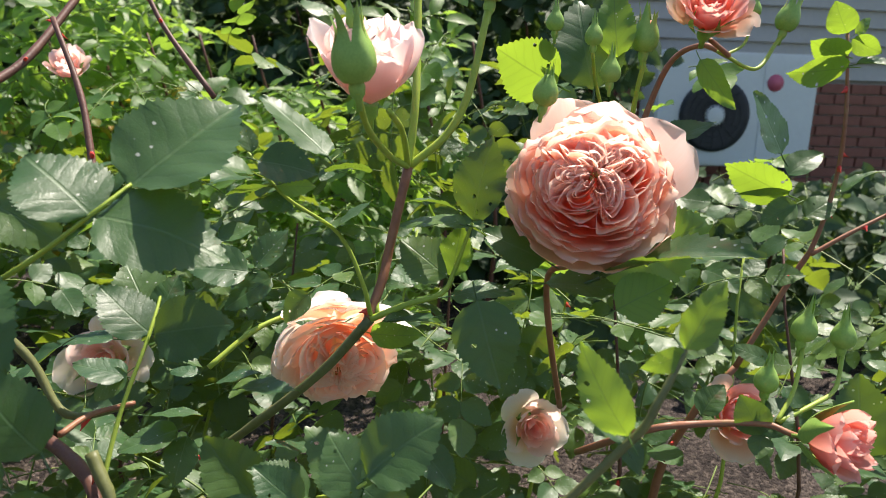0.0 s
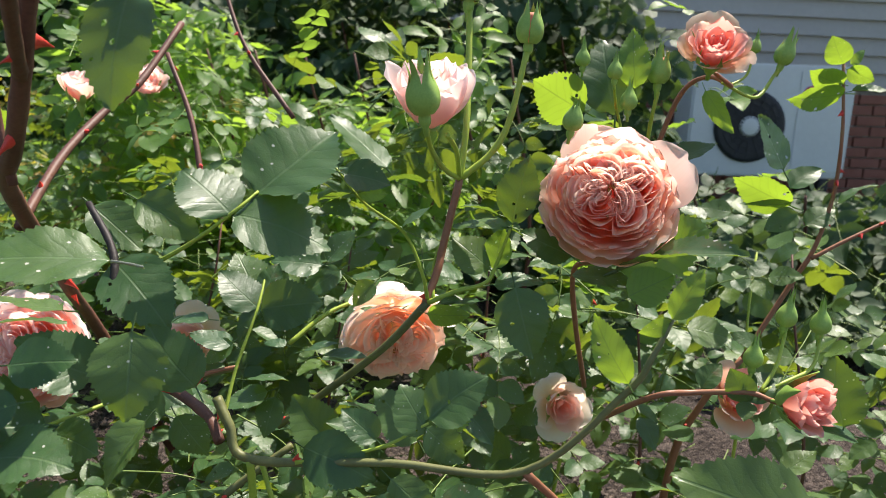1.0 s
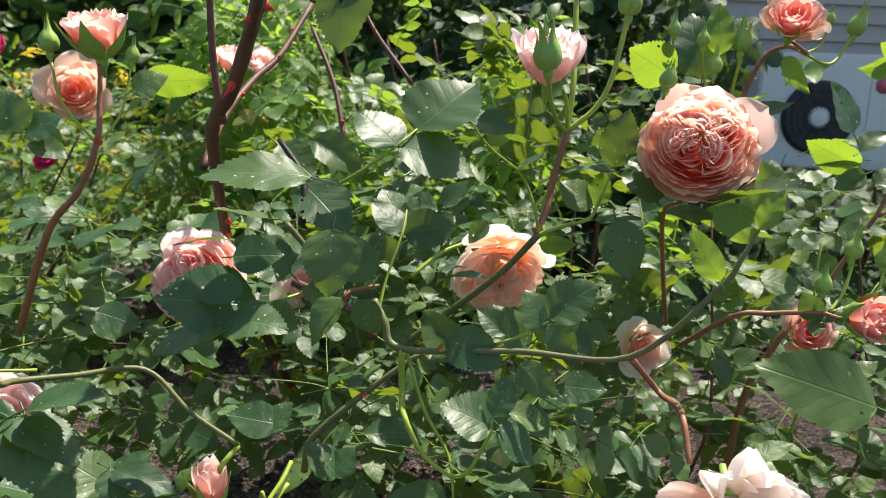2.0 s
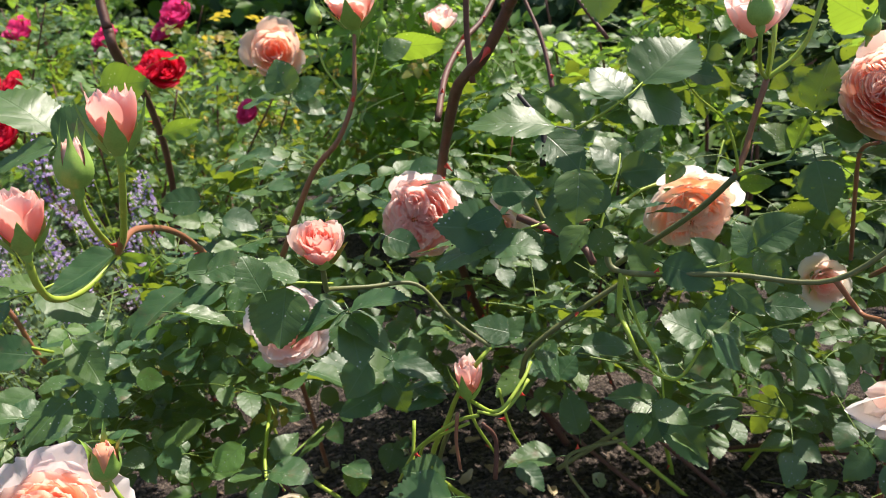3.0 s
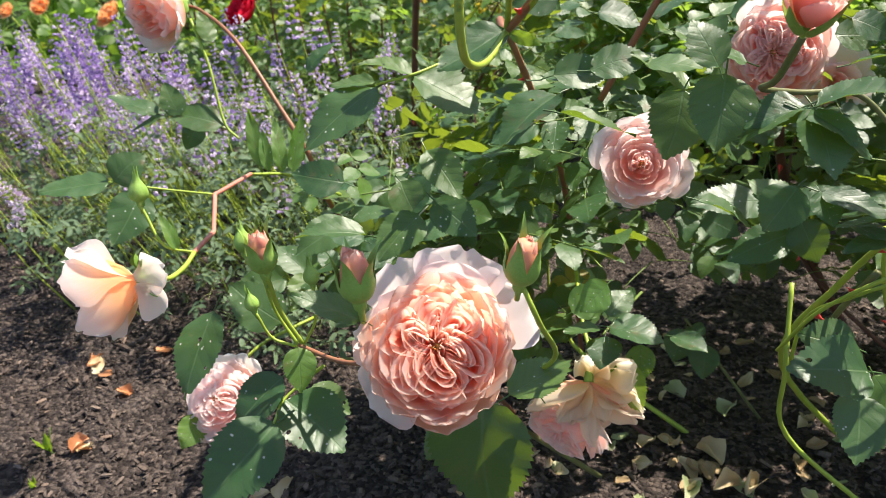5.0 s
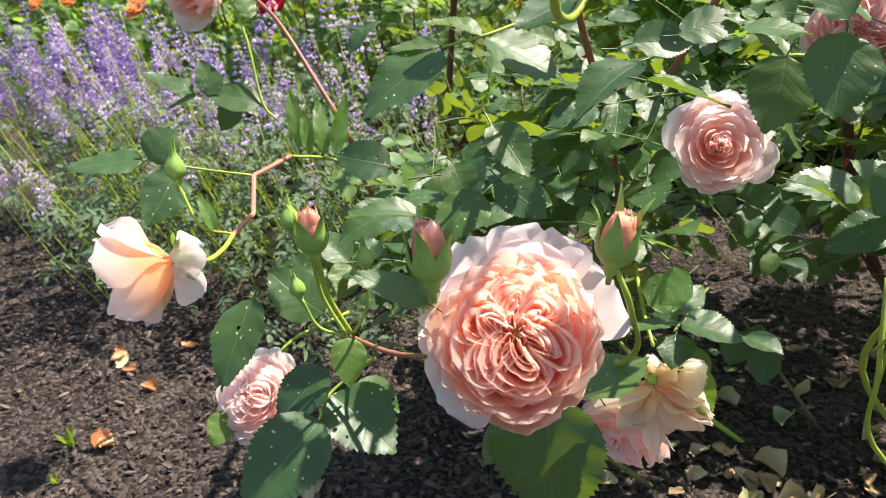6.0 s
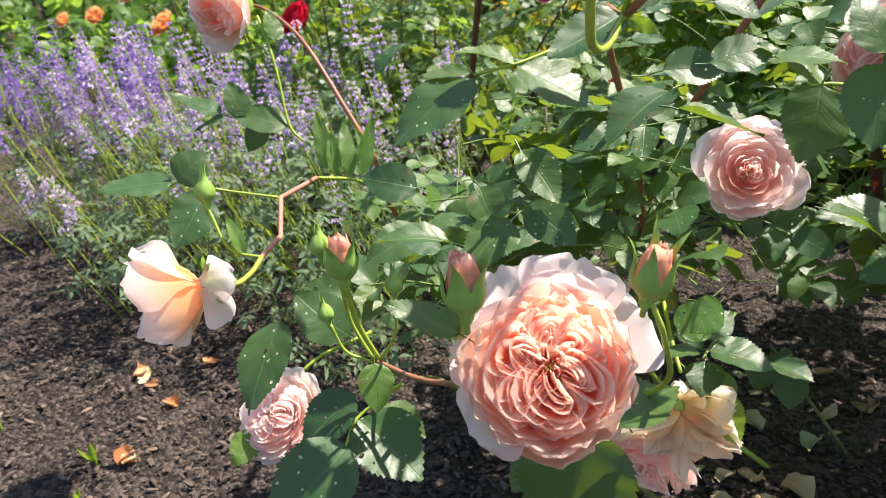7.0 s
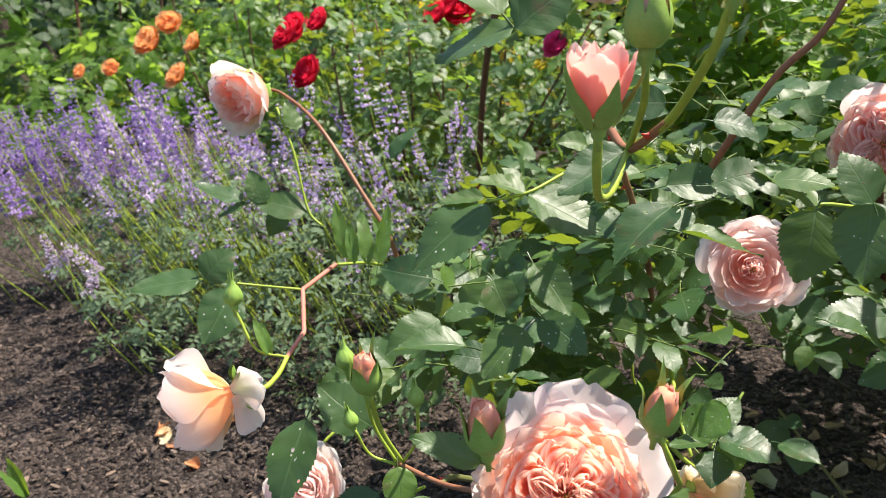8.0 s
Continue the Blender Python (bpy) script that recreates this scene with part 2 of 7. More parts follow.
petiole_mat = plain_material("leaf_stalk", ((0.3, (0.09, 0.15, 0.03)), (0.6, (0.17, 0.24, 0.05)), (0.8, (0.20, 0.12, 0.05))), 25.0, 0.5, 0.15)
sepal_mat = plain_material("bud_green", ((0.3, (0.19, 0.33, 0.055)), (0.7, (0.31, 0.47, 0.10))), 90.0, 0.5, 0.25, 0.001)
bud_coral = petal_material("coral_bud", (0.93, 0.42, 0.26), (0.93, 0.40, 0.30), (0.96, 0.62, 0.50), (1.0, 0.5, 0.36), 0.3)
bud_pink = petal_material("pink_bud", (0.93, 0.62, 0.50), (0.94, 0.62, 0.56), (0.96, 0.80, 0.74), (1.0, 0.72, 0.62), 0.3)
stamen_mat = plain_material("dry_stamens", ((0.3, (0.30, 0.15, 0.03)), (0.7, (0.5, 0.3, 0.07))), 300.0, 0.8)


# ---- builders ----
def mesh(name, verts, faces, uvs=None, smooth=True):
    me = bpy.data.meshes.new(name)
    me.from_pydata([tuple(v) for v in verts], [], [tuple(f) for f in faces])
    if uvs is not None:
        layer = me.uv_layers.new(name="UVMap")
        loops = np.empty(len(me.loops), dtype=np.int32)
        me.loops.foreach_get("vertex_index", loops)
        layer.data.foreach_set("uv", np.asarray(uvs, dtype=np.float32)[loops].ravel())
    if smooth:
        me.polygons.foreach_set("use_smooth", [True] * len(me.polygons))
    me.update()
    return me


def part(name, data, mat, parent, label="", m=None):
    """One mesh object under a thing or a part; m: its pose in its parent."""
    if isinstance(data, bmesh.types.BMesh):
        me = bpy.data.meshes.new(name)
        data.to_mesh(me)
        data.free()
        data = me
    ob = new(name, data)
    if not data.materials:
        data.materials.append(mat)
    ob.parent = parent
    if m is not None:
        ob.matrix_basis = m
    return tagged(ob, label)


def thing(name, label, category, place=(0, 0, 0), group="", kind=""):
    ob = new(name)
    ob.location = place
    ob.empty_display_size = 0.05
    return tagged(ob, label, category, group, kind)


def grid_faces(rows, cols):
    """Faces of a sheet of rows x cols cells, whose vertices run row by row."""
    w = cols + 1
    return [(r * w + c, r * w + c + 1, (r + 1) * w + c + 1, (r + 1) * w + c) for r in range(rows) for c in range(cols)]


def frame_of(direction, hint):
    """A turn whose Y runs along direction and whose Z lies towards hint."""
    y = Vector(direction).normalized()
    z = Vector(hint) - y * Vector(hint).dot(y)
    if z.length < 1e-5:
        z = Vector((0.3, -0.5, 0.8)) - y * Vector((0.3, -0.5, 0.8)).dot(y)
    z.normalize()
    x = y.cross(z)
    return Matrix((x, y, z)).transposed()


def leaf_shape(rng, teeth=17, cols=6, cup=0.25, bend=0.12, pointed=0.8, broad=0.35):
    """A toothed leaf 1 long from its foot at 0 to its tip at y = 1: verts, faces, uvs."""
    rows = teeth * 2
    verts, uvs = [], []
    wave, side = rng.uniform(0, 6.3), rng.uniform(-0.04, 0.04)
    for i in range(rows + 1):
        v = i / rows
        w = broad * 2.84 * v ** (0.5 + 0.12 * pointed) * (1 - v) ** 0.96
        for j in range(cols + 1):
            s = j / cols * 2 - 1
            x, y = s * w, v
            if abs(s) > 0.99 and 0 < i < rows:
                x *= 1.0 + (0.058 if i % 2 else -0.02)
                y += 0.022 if i % 2 else -0.004
            z = cup * abs(x) * (1.1 - v * 0.5) - bend * (v - 0.25) ** 2
            z += 0.009 * math.sin(v * 24 - abs(s) * 3.2 + wave) * abs(s) ** 1.2 + 0.022 * math.sin(v * 7 + wave * 2) * s + 0.016 * math.sin(v * 5 + wave) * abs(s)
            verts.append((x + side * math.sin(v * 3.1), y, z))
            uvs.append((0.5 + x, v))
    faces = grid_faces(rows, cols)
    n, drop = len(verts), rng.uniform(-0.03, 0.05)
    for i in range(4):  # the little stalk below the blade
        y = -0.22 * i / 3
        for a in (0.0, 2.1, 4.2):
            verts.append((0.013 * math.cos(a) + side * i * 0.4, y + 0.01, 0.013 * math.sin(a) - 0.012 - drop * (i / 3) ** 2))
            uvs.append((0.5, 0.02))
    for i in range(3):
        for k in range(3):
            faces.append((n + i * 3 + k, n + i * 3 + (k + 1) % 3, n + i * 3 + 3 + (k + 1) % 3, n + i * 3 + 3 + k))
    return verts, faces, uvs


leaf_rng = random.Random(7)
LEAVES = []
for k in range(14):
    shape = leaf_shape(leaf_rng, cols=6, cup=leaf_rng.uniform(0.02, 0.42), bend=leaf_rng.uniform(0.0, 0.34), pointed=leaf_rng.uniform(0.74, 0.92), broad=leaf_rng.uniform(0.31, 0.38))
    LEAVES.append(shape)
LEAF_MESHES = [mesh("leaflet", *s) for s in LEAVES]
FRESH_MESHES = [mesh("young_leaflet", *s) for s in LEAVES[:4]]
for me in LEAF_MESHES:
    me.materials.append(leaf_mat)
for me in FRESH_MESHES:
    me.materials.append(fresh_mat)
SIMPLE = [leaf_shape(leaf_rng, teeth=9, cols=4, cup=leaf_rng.uniform(0.0, 0.3), bend=leaf_rng.uniform(0, 0.4), pointed=leaf_rng.uniform(0.74, 0.92)) for _ in range(8)]
NARROW = [leaf_shape(leaf_rng, teeth=4, cols=2, cup=0.3, bend=leaf_rng.uniform(0, 0.5), pointed=0.75, broad=0.2) for _ in range(5)]
OUTLOOK = Vector((0.08, -0.15, 0.95))  # the open, sunny side that the leaves turn to


def leaf(bush, foot, tip, turn=0.0, wide=1.0, fresh=False, up=0.32):
    """One leaflet from its foot to its tip, turned (degrees) about its own length."""
    foot, tip = Vector(foot), Vector(tip)
    d = tip - foot
    up = -0.5 if fresh else min(0.95, up + 0.17 + leaf_rng.uniform(-0.20, 0.20))  # young leaves hang over, lit through from behind
    hint = (OUTLOOK - foot).normalized() * (1 - up) + Vector((0, 0, up))
    q = frame_of(d, hint).to_4x4() @ pose(0, 0, 0, 0, turn + leaf_rng.uniform(-22, 22), 0)
    size = d.length
    m = Matrix.Translation(foot) @ q @ Matrix.Diagonal((size * wide * 1.18, size, size, 1))
    pool = FRESH_MESHES if fresh else LEAF_MESHES
    return part("leaflet", leaf_rng.choice(pool), None, bush, m=m)


def smooth_line(points, per=6):
    """Points along a smooth line through the given ones."""
    p = [Vector(a) for a in points]
    p = [p[0] * 2 - p[1]] + p + [p[-1] * 2 - p[-2]]
    out = []
    for k in range(1, len(p) - 2):
        for i in range(per):
            t = i / per
            a, b, c, d = p[k - 1:k + 3]
            out.append(0.5 * (2 * b + (c - a) * t + (2 * a - 5 * b + 4 * c - d) * t * t + (3 * b - a - 3 * c + d) * t ** 3))
    out.append(p[-2])
    return out


def tube(points, r0, r1, sides=8, per=6, knots=0.06, rng=leaf_rng):
    """A tapered round stem along a smooth line: verts, faces."""
    line = smooth_line(points, per)
    verts, faces = [], []
    side = None
    for i, p in enumerate(line):
        along = (line[min(i + 1, len(line) - 1)] - line[max(i - 1, 0)]).normalized()
        side = along.orthogonal().normalized() if side is None else (side - along * side.dot(along)).normalized()
        over = along.cross(side)
        r = (r0 + (r1 - r0) * i / (len(line) - 1)) * (1 + rng.uniform(-knots, knots))
        for k in range(sides):
            a = 2 * math.pi * k / sides
            verts.append(p + (side * math.cos(a) + over * math.sin(a)) * r)
    n = len(line)
    for i in range(n - 1):
        for k in range(sides):
            faces.append((i * sides + k, i * sides + (k + 1) % sides, (i + 1) * sides + (k + 1) % sides, (i + 1) * sides + k))
    faces.append(tuple(range(sides))[::-1])
    faces.append(tuple((n - 1) * sides + k for k in range(sides)))
    return verts, faces


def kinked(points):
    """Straight runs between the points, with tight bends at them."""
    p = [Vector(q) for q in points]
    line = [p[0]]
    for a, b in zip(p, p[1:]):
        line += [a.lerp(b, 0.14), a.lerp(b, 0.5), a.lerp(b, 0.86), b]
    return line


def thorn_shape():
    verts, faces = [], []
    for i, (z, y, rx, ry) in enumerate(((0, 0, 0.30, 0.55), (0.3, -0.08, 0.18, 0.33), (0.65, -0.25, 0.09, 0.15), (1.0, -0.5, 0.012, 0.02))):
        for k in range(6):
            a = math.pi / 3 * k
            verts.append((rx * math.cos(a), y + ry * math.sin(a), z))
    for i in range(3):
        for k in range(6):
            faces.append((i * 6 + k, i * 6 + (k + 1) % 6, i * 6 + 6 + (k + 1) % 6, i * 6 + 6 + k))
    return verts, faces


THORN = mesh("thorn", *thorn_shape())
THORN.materials.append(thorn_mat)


def cane(bush, points, r0, r1, mat=None, thorns=0, name="cane", label="", sides=8):
    """A cane or twig with some thorns on it."""
    slim = 1.0 if r0 < 0.0041 else 0.92
    r0, r1 = r0 * slim, r1 * slim
    ob = part(name, mesh(name, *tube(points, r0, r1, sides)), mat or green_stem, bush, label)
    line = smooth_line(points, 10)
    for _ in range(thorns):
        k = leaf_rng.randrange(2, len(line) - 2)
        along = (line[k + 1] - line[k - 1]).normalized()
        out = Vector((leaf_rng.uniform(-1, 1), leaf_rng.uniform(-1, 0.4), leaf_rng.uniform(-0.6, 0.6)))
        r = r0 + (r1 - r0) * k / len(line)
        turn = frame_of(along, out)
        s = leaf_rng.uniform(0.009, 0.013) if r0 > 0.004 else leaf_rng.uniform(0.005, 0.007)
        m = Matrix.Translation(line[k] + turn.col[2] * r * 0.8) @ turn.to_4x4() @ Matrix.Diagonal((s, s, s, 1))
        part("thorn", THORN, thorn_mat, ob, m=m)
    return ob


def sheet(rows, cols, at):
    """A curved sheet: at(s, v) gives a point for s in -1..1 and v in 0..1."""
    verts, uvs = [], []
    for i in range(rows + 1):
        for j in range(cols + 1):
            s, v = j / cols * 2 - 1, i / rows
            verts.append(at(s, v))
            uvs.append((j / cols, v))
    return verts, grid_faces(rows, cols), uvs


def cup_petal(rng, radius, height, az, half, flare=0.0, close=0.0, droop=0.0, ruffle=0.05, rows=9, cols=8, base=0.0, notch=0.0, lean=0.0):
    """A petal of a cup: rises from the axis, bellies out to radius, and flares or closes at its rim."""
    a, b, c = rng.uniform(0, 6.3), rng.uniform(0, 6.3), rng.uniform(-0.4, 0.4)

    def at(s, v):
        v = 1 - (1 - v) ** 1.6  # rows closer together towards the round rim
        w = min(1.0, 0.25 + 1.25 * v) * (1.0 if v < 0.64 else math.sqrt(max(0.0, 1 - ((v - 0.64) / 0.362) ** 2)) ** 0.75)
        ang = az + half * s * max(w, 0.28)
        rise = v * (1 - 0.09 * s * s) - notch * v ** 6 * (1 - abs(s)) * 0.5
        r = radius * ((1 - lean) * math.sin(min(rise, 1.0) * math.pi * 0.5) ** 0.62 + lean * rise) * (1 - close * v ** 2.2) + flare * radius * v ** 3.2
        r += radius * ruffle * v * v * (math.sin(s * 3.6 + a) * 0.8 + math.sin(s * 8 + b) * 0.25)
        r += radius * 0.02 * v ** 3 * abs(s) ** 3
        z = base + height * (rise - droop * v ** 3) + height * ruffle * 0.8 * v * v * math.sin(s * 5.5 + b + c)
        return (r * math.cos(ang), r * math.sin(ang), z)

    return sheet(rows, cols, at)


def fold_petal(rng, inner, outer, az, half, top, deep, bow, twist=0.0, rows=5, cols=14):
    """A petal folded lengthwise: its rim runs out from the middle, round, and back, like a narrow U seen from above."""
    a, b = rng.uniform(0, 6.3), rng.uniform(0, 6.3)
    skew, sharp = rng.uniform(-0.25, 0.25), rng.uniform(0.55, 0.9)

    def at(s, v):
        turn = s * math.pi * 0.49
        r = inner + (outer - inner) * math.cos(turn) ** sharp
        lat = half * math.sin(turn) * (0.35 + 0.65 * r / outer) + skew * half * math.cos(turn)
        out = 0.045 * v ** 3 * outer
        r2 = r * (0.84 + 0.16 * v ** 0.8) + out * math.cos(turn)
        lat = lat * (0.78 + 0.22 * v ** 0.8) + out * 1.3 * math.sin(turn) + half * 0.20 * v * v * (math.sin(s * 4.5 + a) + 0.3 * math.sin(s * 9.5 + b))
        way = az + twist * (r / outer - 0.6)
        z = top - bow * r * r - deep * (1 - v) + outer * 0.05 * v * math.sin(s * 5 + b)
        return (r2 * math.cos(way) - lat * math.sin(way), r2 * math.sin(way) + lat * math.cos(way), z)

    return sheet(rows, cols, at)


def loose_petal(bloom, foot, way, face, length, width, mat, curl=0.1, cup=0.15, seed=1, label=""):
    """One free petal from its foot along way, its inner side to face."""
    rng = random.Random(seed)
    a, b = rng.uniform(0, 6.3), rng.uniform(0, 6.3)

    def at(s, v):
        w = (0.16 + 0.84 * math.sin(math.pi * min(0.5, v * 0.68)) ** 1.2) * (1.0 if v < 0.7 else math.sqrt(max(0.0, 1 - ((v - 0.7) / 0.31) ** 2)) ** 0.8)
        z = curl * v * v + cup * (s * w) ** 2 - cup * 0.5 * math.sin(math.pi * v) + 0.05 * v * v * math.sin(s * 5 + a) + 0.03 * v * math.sin(s * 9 + b)
        return (s * w * width / length * 0.5, v * (1 - 0.05 * s * s) + 0.02 * v * math.sin(s * 6 + b), z)

    m = Matrix.Translation(foot) @ frame_of(way, face).to_4x4() @ Matrix.Diagonal((length, length, length, 1))
    return part("petal", mesh("petal", *sheet(10, 10, at)), mat, bloom, label, bloom.matrix_basis.inverted() @ m)


def sepal_shape(length, width, curl, radius, cling=0.7):
    """A sepal that clings to a bud of that radius, then runs out to a fine tip."""
    def at(s, v):
        w = width * (1 - v) ** 0.8 * (0.7 + 0.9 * math.sin(math.pi * min(1, v * 1.4)))
        ang = s * w / max(radius, 1e-4)
        belly = math.sin(math.pi * min(1.0, 0.12 + v * 0.8)) ** 0.8 * radius * 1.06
        r = belly * (1 - cling * v * v * 0.2) + curl * v ** 3
        return (r * math.cos(ang), r * math.sin(ang), v * length)

    return sheet(8, 4, at)


def hugging_sepal(radius, height, length, half):
    """A sepal that follows the side of a cup of that radius and height, its fine tip standing off a little."""
    def at(s, v):
        z = v * length
        r = radius * 1.05 * math.sin(min(1.0, z / height + 0.10) * math.pi * 0.5) ** 0.62
        ang = s * half * (1 - v) ** 0.85 * (0.75 + 0.5 * math.sin(math.pi * min(1.0, v * 1.6)))
        r += radius * (0.05 * (1 - abs(s)) + 0.30 * max(0.0, v - 0.6) ** 1.5)
        return (r * math.cos(ang), r * math.sin(ang), z)

    return sheet(10, 4, at)


def along_axis(place, axis, spin=0.0):
    """The pose at place whose Z looks along axis."""
    q = Vector(axis).normalized().to_track_quat("Z", "Y").to_matrix().to_4x4()
    return Matrix.Translation(place) @ q @ pose(0, 0, 0, 0, 0, spin)


def lathe(profile, sides=12):
    verts, faces = [], []
    for r, z in profile:
        for k in range(sides):
            a = 2 * math.pi * k / sides
            verts.append((r * math.cos(a), r * math.sin(a), z))
    for i in range(len(profile) - 1):
        for k in range(sides):
            faces.append((i * sides + k, i * sides + (k + 1) % sides, (i + 1) * sides + (k + 1) % sides, (i + 1) * sides + k))
    faces.append(tuple(range(sides))[::-1])
    faces.append(tuple((len(profile) - 1) * sides + k for k in range(sides)))
    return verts, faces


def calyx(bush, name, place, axis, size, label):
    """The green swelling under a flower, with its stub of stalk."""
    s = size
    return part(name, mesh("hip", *lathe(((s * 0.10, -s * 0.95), (s * 0.12, -s * 0.6), (s * 0.24, -s * 0.42), (s * 0.27, -s * 0.2), (s * 0.24, -s * 0.03), (s * 0.30, s * 0.04)))), sepal_mat, bush, label, along_axis(place, axis))


def bud(bush, place, axis, size, show=0.35, petals=None, seed=1, spreading=0.15, label="green rosebud"):
    """A closed bud: hip, five sepals with long tips, and as much of the petals as shows."""
    rng = random.Random(seed)
    s = size
    tall = s * (1.0 + 0.22 * show)
    ob = calyx(bush, "bud", place, axis, s * 0.66, label)

    def body(z):
        u = min(max(z / tall, 0.0), 1.0)
        return s * (0.47 if petals else 0.42) * math.sin(math.pi * (0.14 + (0.66 if petals else 0.80) * u ** 0.85)) ** 0.8 * (1 - 0.25 * u)

    part("petal_cone", mesh("petal_cone", *lathe([(body(tall * k / 9) * 0.93, tall * 0.96 * k / 9) for k in range(10)], 14)), petals or sepal_mat, ob)
    for k in range(6 if petals and show > 0.15 else 0):
        shape = cup_petal(rng, s * (0.35 + 0.013 * k), tall * rng.uniform(1.0, 1.12), k * 2.39996 + rng.uniform(-0.3, 0.3), 1.1, close=0.55 - 0.03 * k, ruffle=0.04, rows=8, cols=7)
        part("petal", mesh("petal", *shape), petals, ob)
    for k in range(5):
        length = s * rng.uniform(1.35, 1.95)
        broad, curl = 0.72 * rng.uniform(0.9, 1.05), s * (spreading + rng.uniform(-0.12, 0.35))
        fray, wrap = rng.uniform(0, 6.3), max(0.26, 0.52 - 0.6 * show)

        def at(q, v):
            z = v * length
            ang = q * broad * (1.0 if v < wrap else max(0.0, 1 - (v - wrap) / (1 - wrap)) ** (1.0 + show * 0.5))
            ang += 0.10 * q * max(0.0, math.sin(v * 26 + fray)) * v * (1 - v)
            free = max(0.0, v - 0.55 + 0.16 * show)
            r = body(min(z, tall * 0.93)) * (1.08 + 0.04 * math.cos(q * 3)) * (1 - (0.6 if petals else 0.85) * max(0.0, z - tall * 0.9) / max(length - tall * 0.9, 1e-4)) + s * 0.015 + curl * free ** 1.6 * (2.2 if petals else 0.9)
            return (r * math.cos(ang), r * math.sin(ang), z * (1 - 0.15 * free))

        part("sepal", mesh("sepal", *sheet(12, 6, at)), sepal_mat, ob, m=pose(0, 0, -s * 0.02, 0, 0, 72 * k + rng.uniform(-6, 6)))
    return ob


def cup_bloom(bush, place, axis, radius, height, mat, outer=None, petals=22, openness=0.3, seed=1, sepals=True, label="", heart=None, core=0.12, hug=False, slim=1.0, hip=0.75):
    """A half-open rose: petals wrapped round one another, the outer ones opening."""
    rng = random.Random(seed)
    ob = calyx(bush, "bloom", place, axis, radius * hip, label)
    for k in range(petals):
        f = (k + 0.5) / petals
        r = radius * (core + (1 - core) * f ** 0.85)
        outside = f > 0.72
        shape = cup_petal(rng, r, height * (0.92 + 0.08 * f - (0.30 * openness * f if outside else 0)) * rng.uniform(0.93, 1.05), k * 2.39996 + rng.uniform(-0.25, 0.25), (0.75 + 0.55 * (1 - f)) * slim, flare=openness * (f ** 2) * rng.uniform(0.5, 1.2), close=(0.34 - 0.3 * openness) * (1 - 0.55 * f), droop=openness * 0.35 * max(0, f - 0.6) * 2.5, ruffle=rng.uniform(0.03, 0.07), notch=rng.uniform(0, 0.12))
        use = (outer or mat) if outside else ((heart or mat) if f < 0.45 else mat)
        part("petal", mesh("petal", *shape), use, ob)
    if sepals:
        for k in range(5):
            if hug:
                shape = hugging_sepal(radius, height, height * rng.uniform(0.62, 0.90), 0.62)
            else:
                shape = sepal_shape(radius * rng.uniform(0.8, 1.1), radius * 0.13, radius * rng.uniform(0.3, 0.9), radius * 0.55)
            part("sepal", mesh("sepal", *shape), sepal_mat, ob, m=pose(0, 0, -radius * 0.08, 0, 0, 72 * k))
    return ob


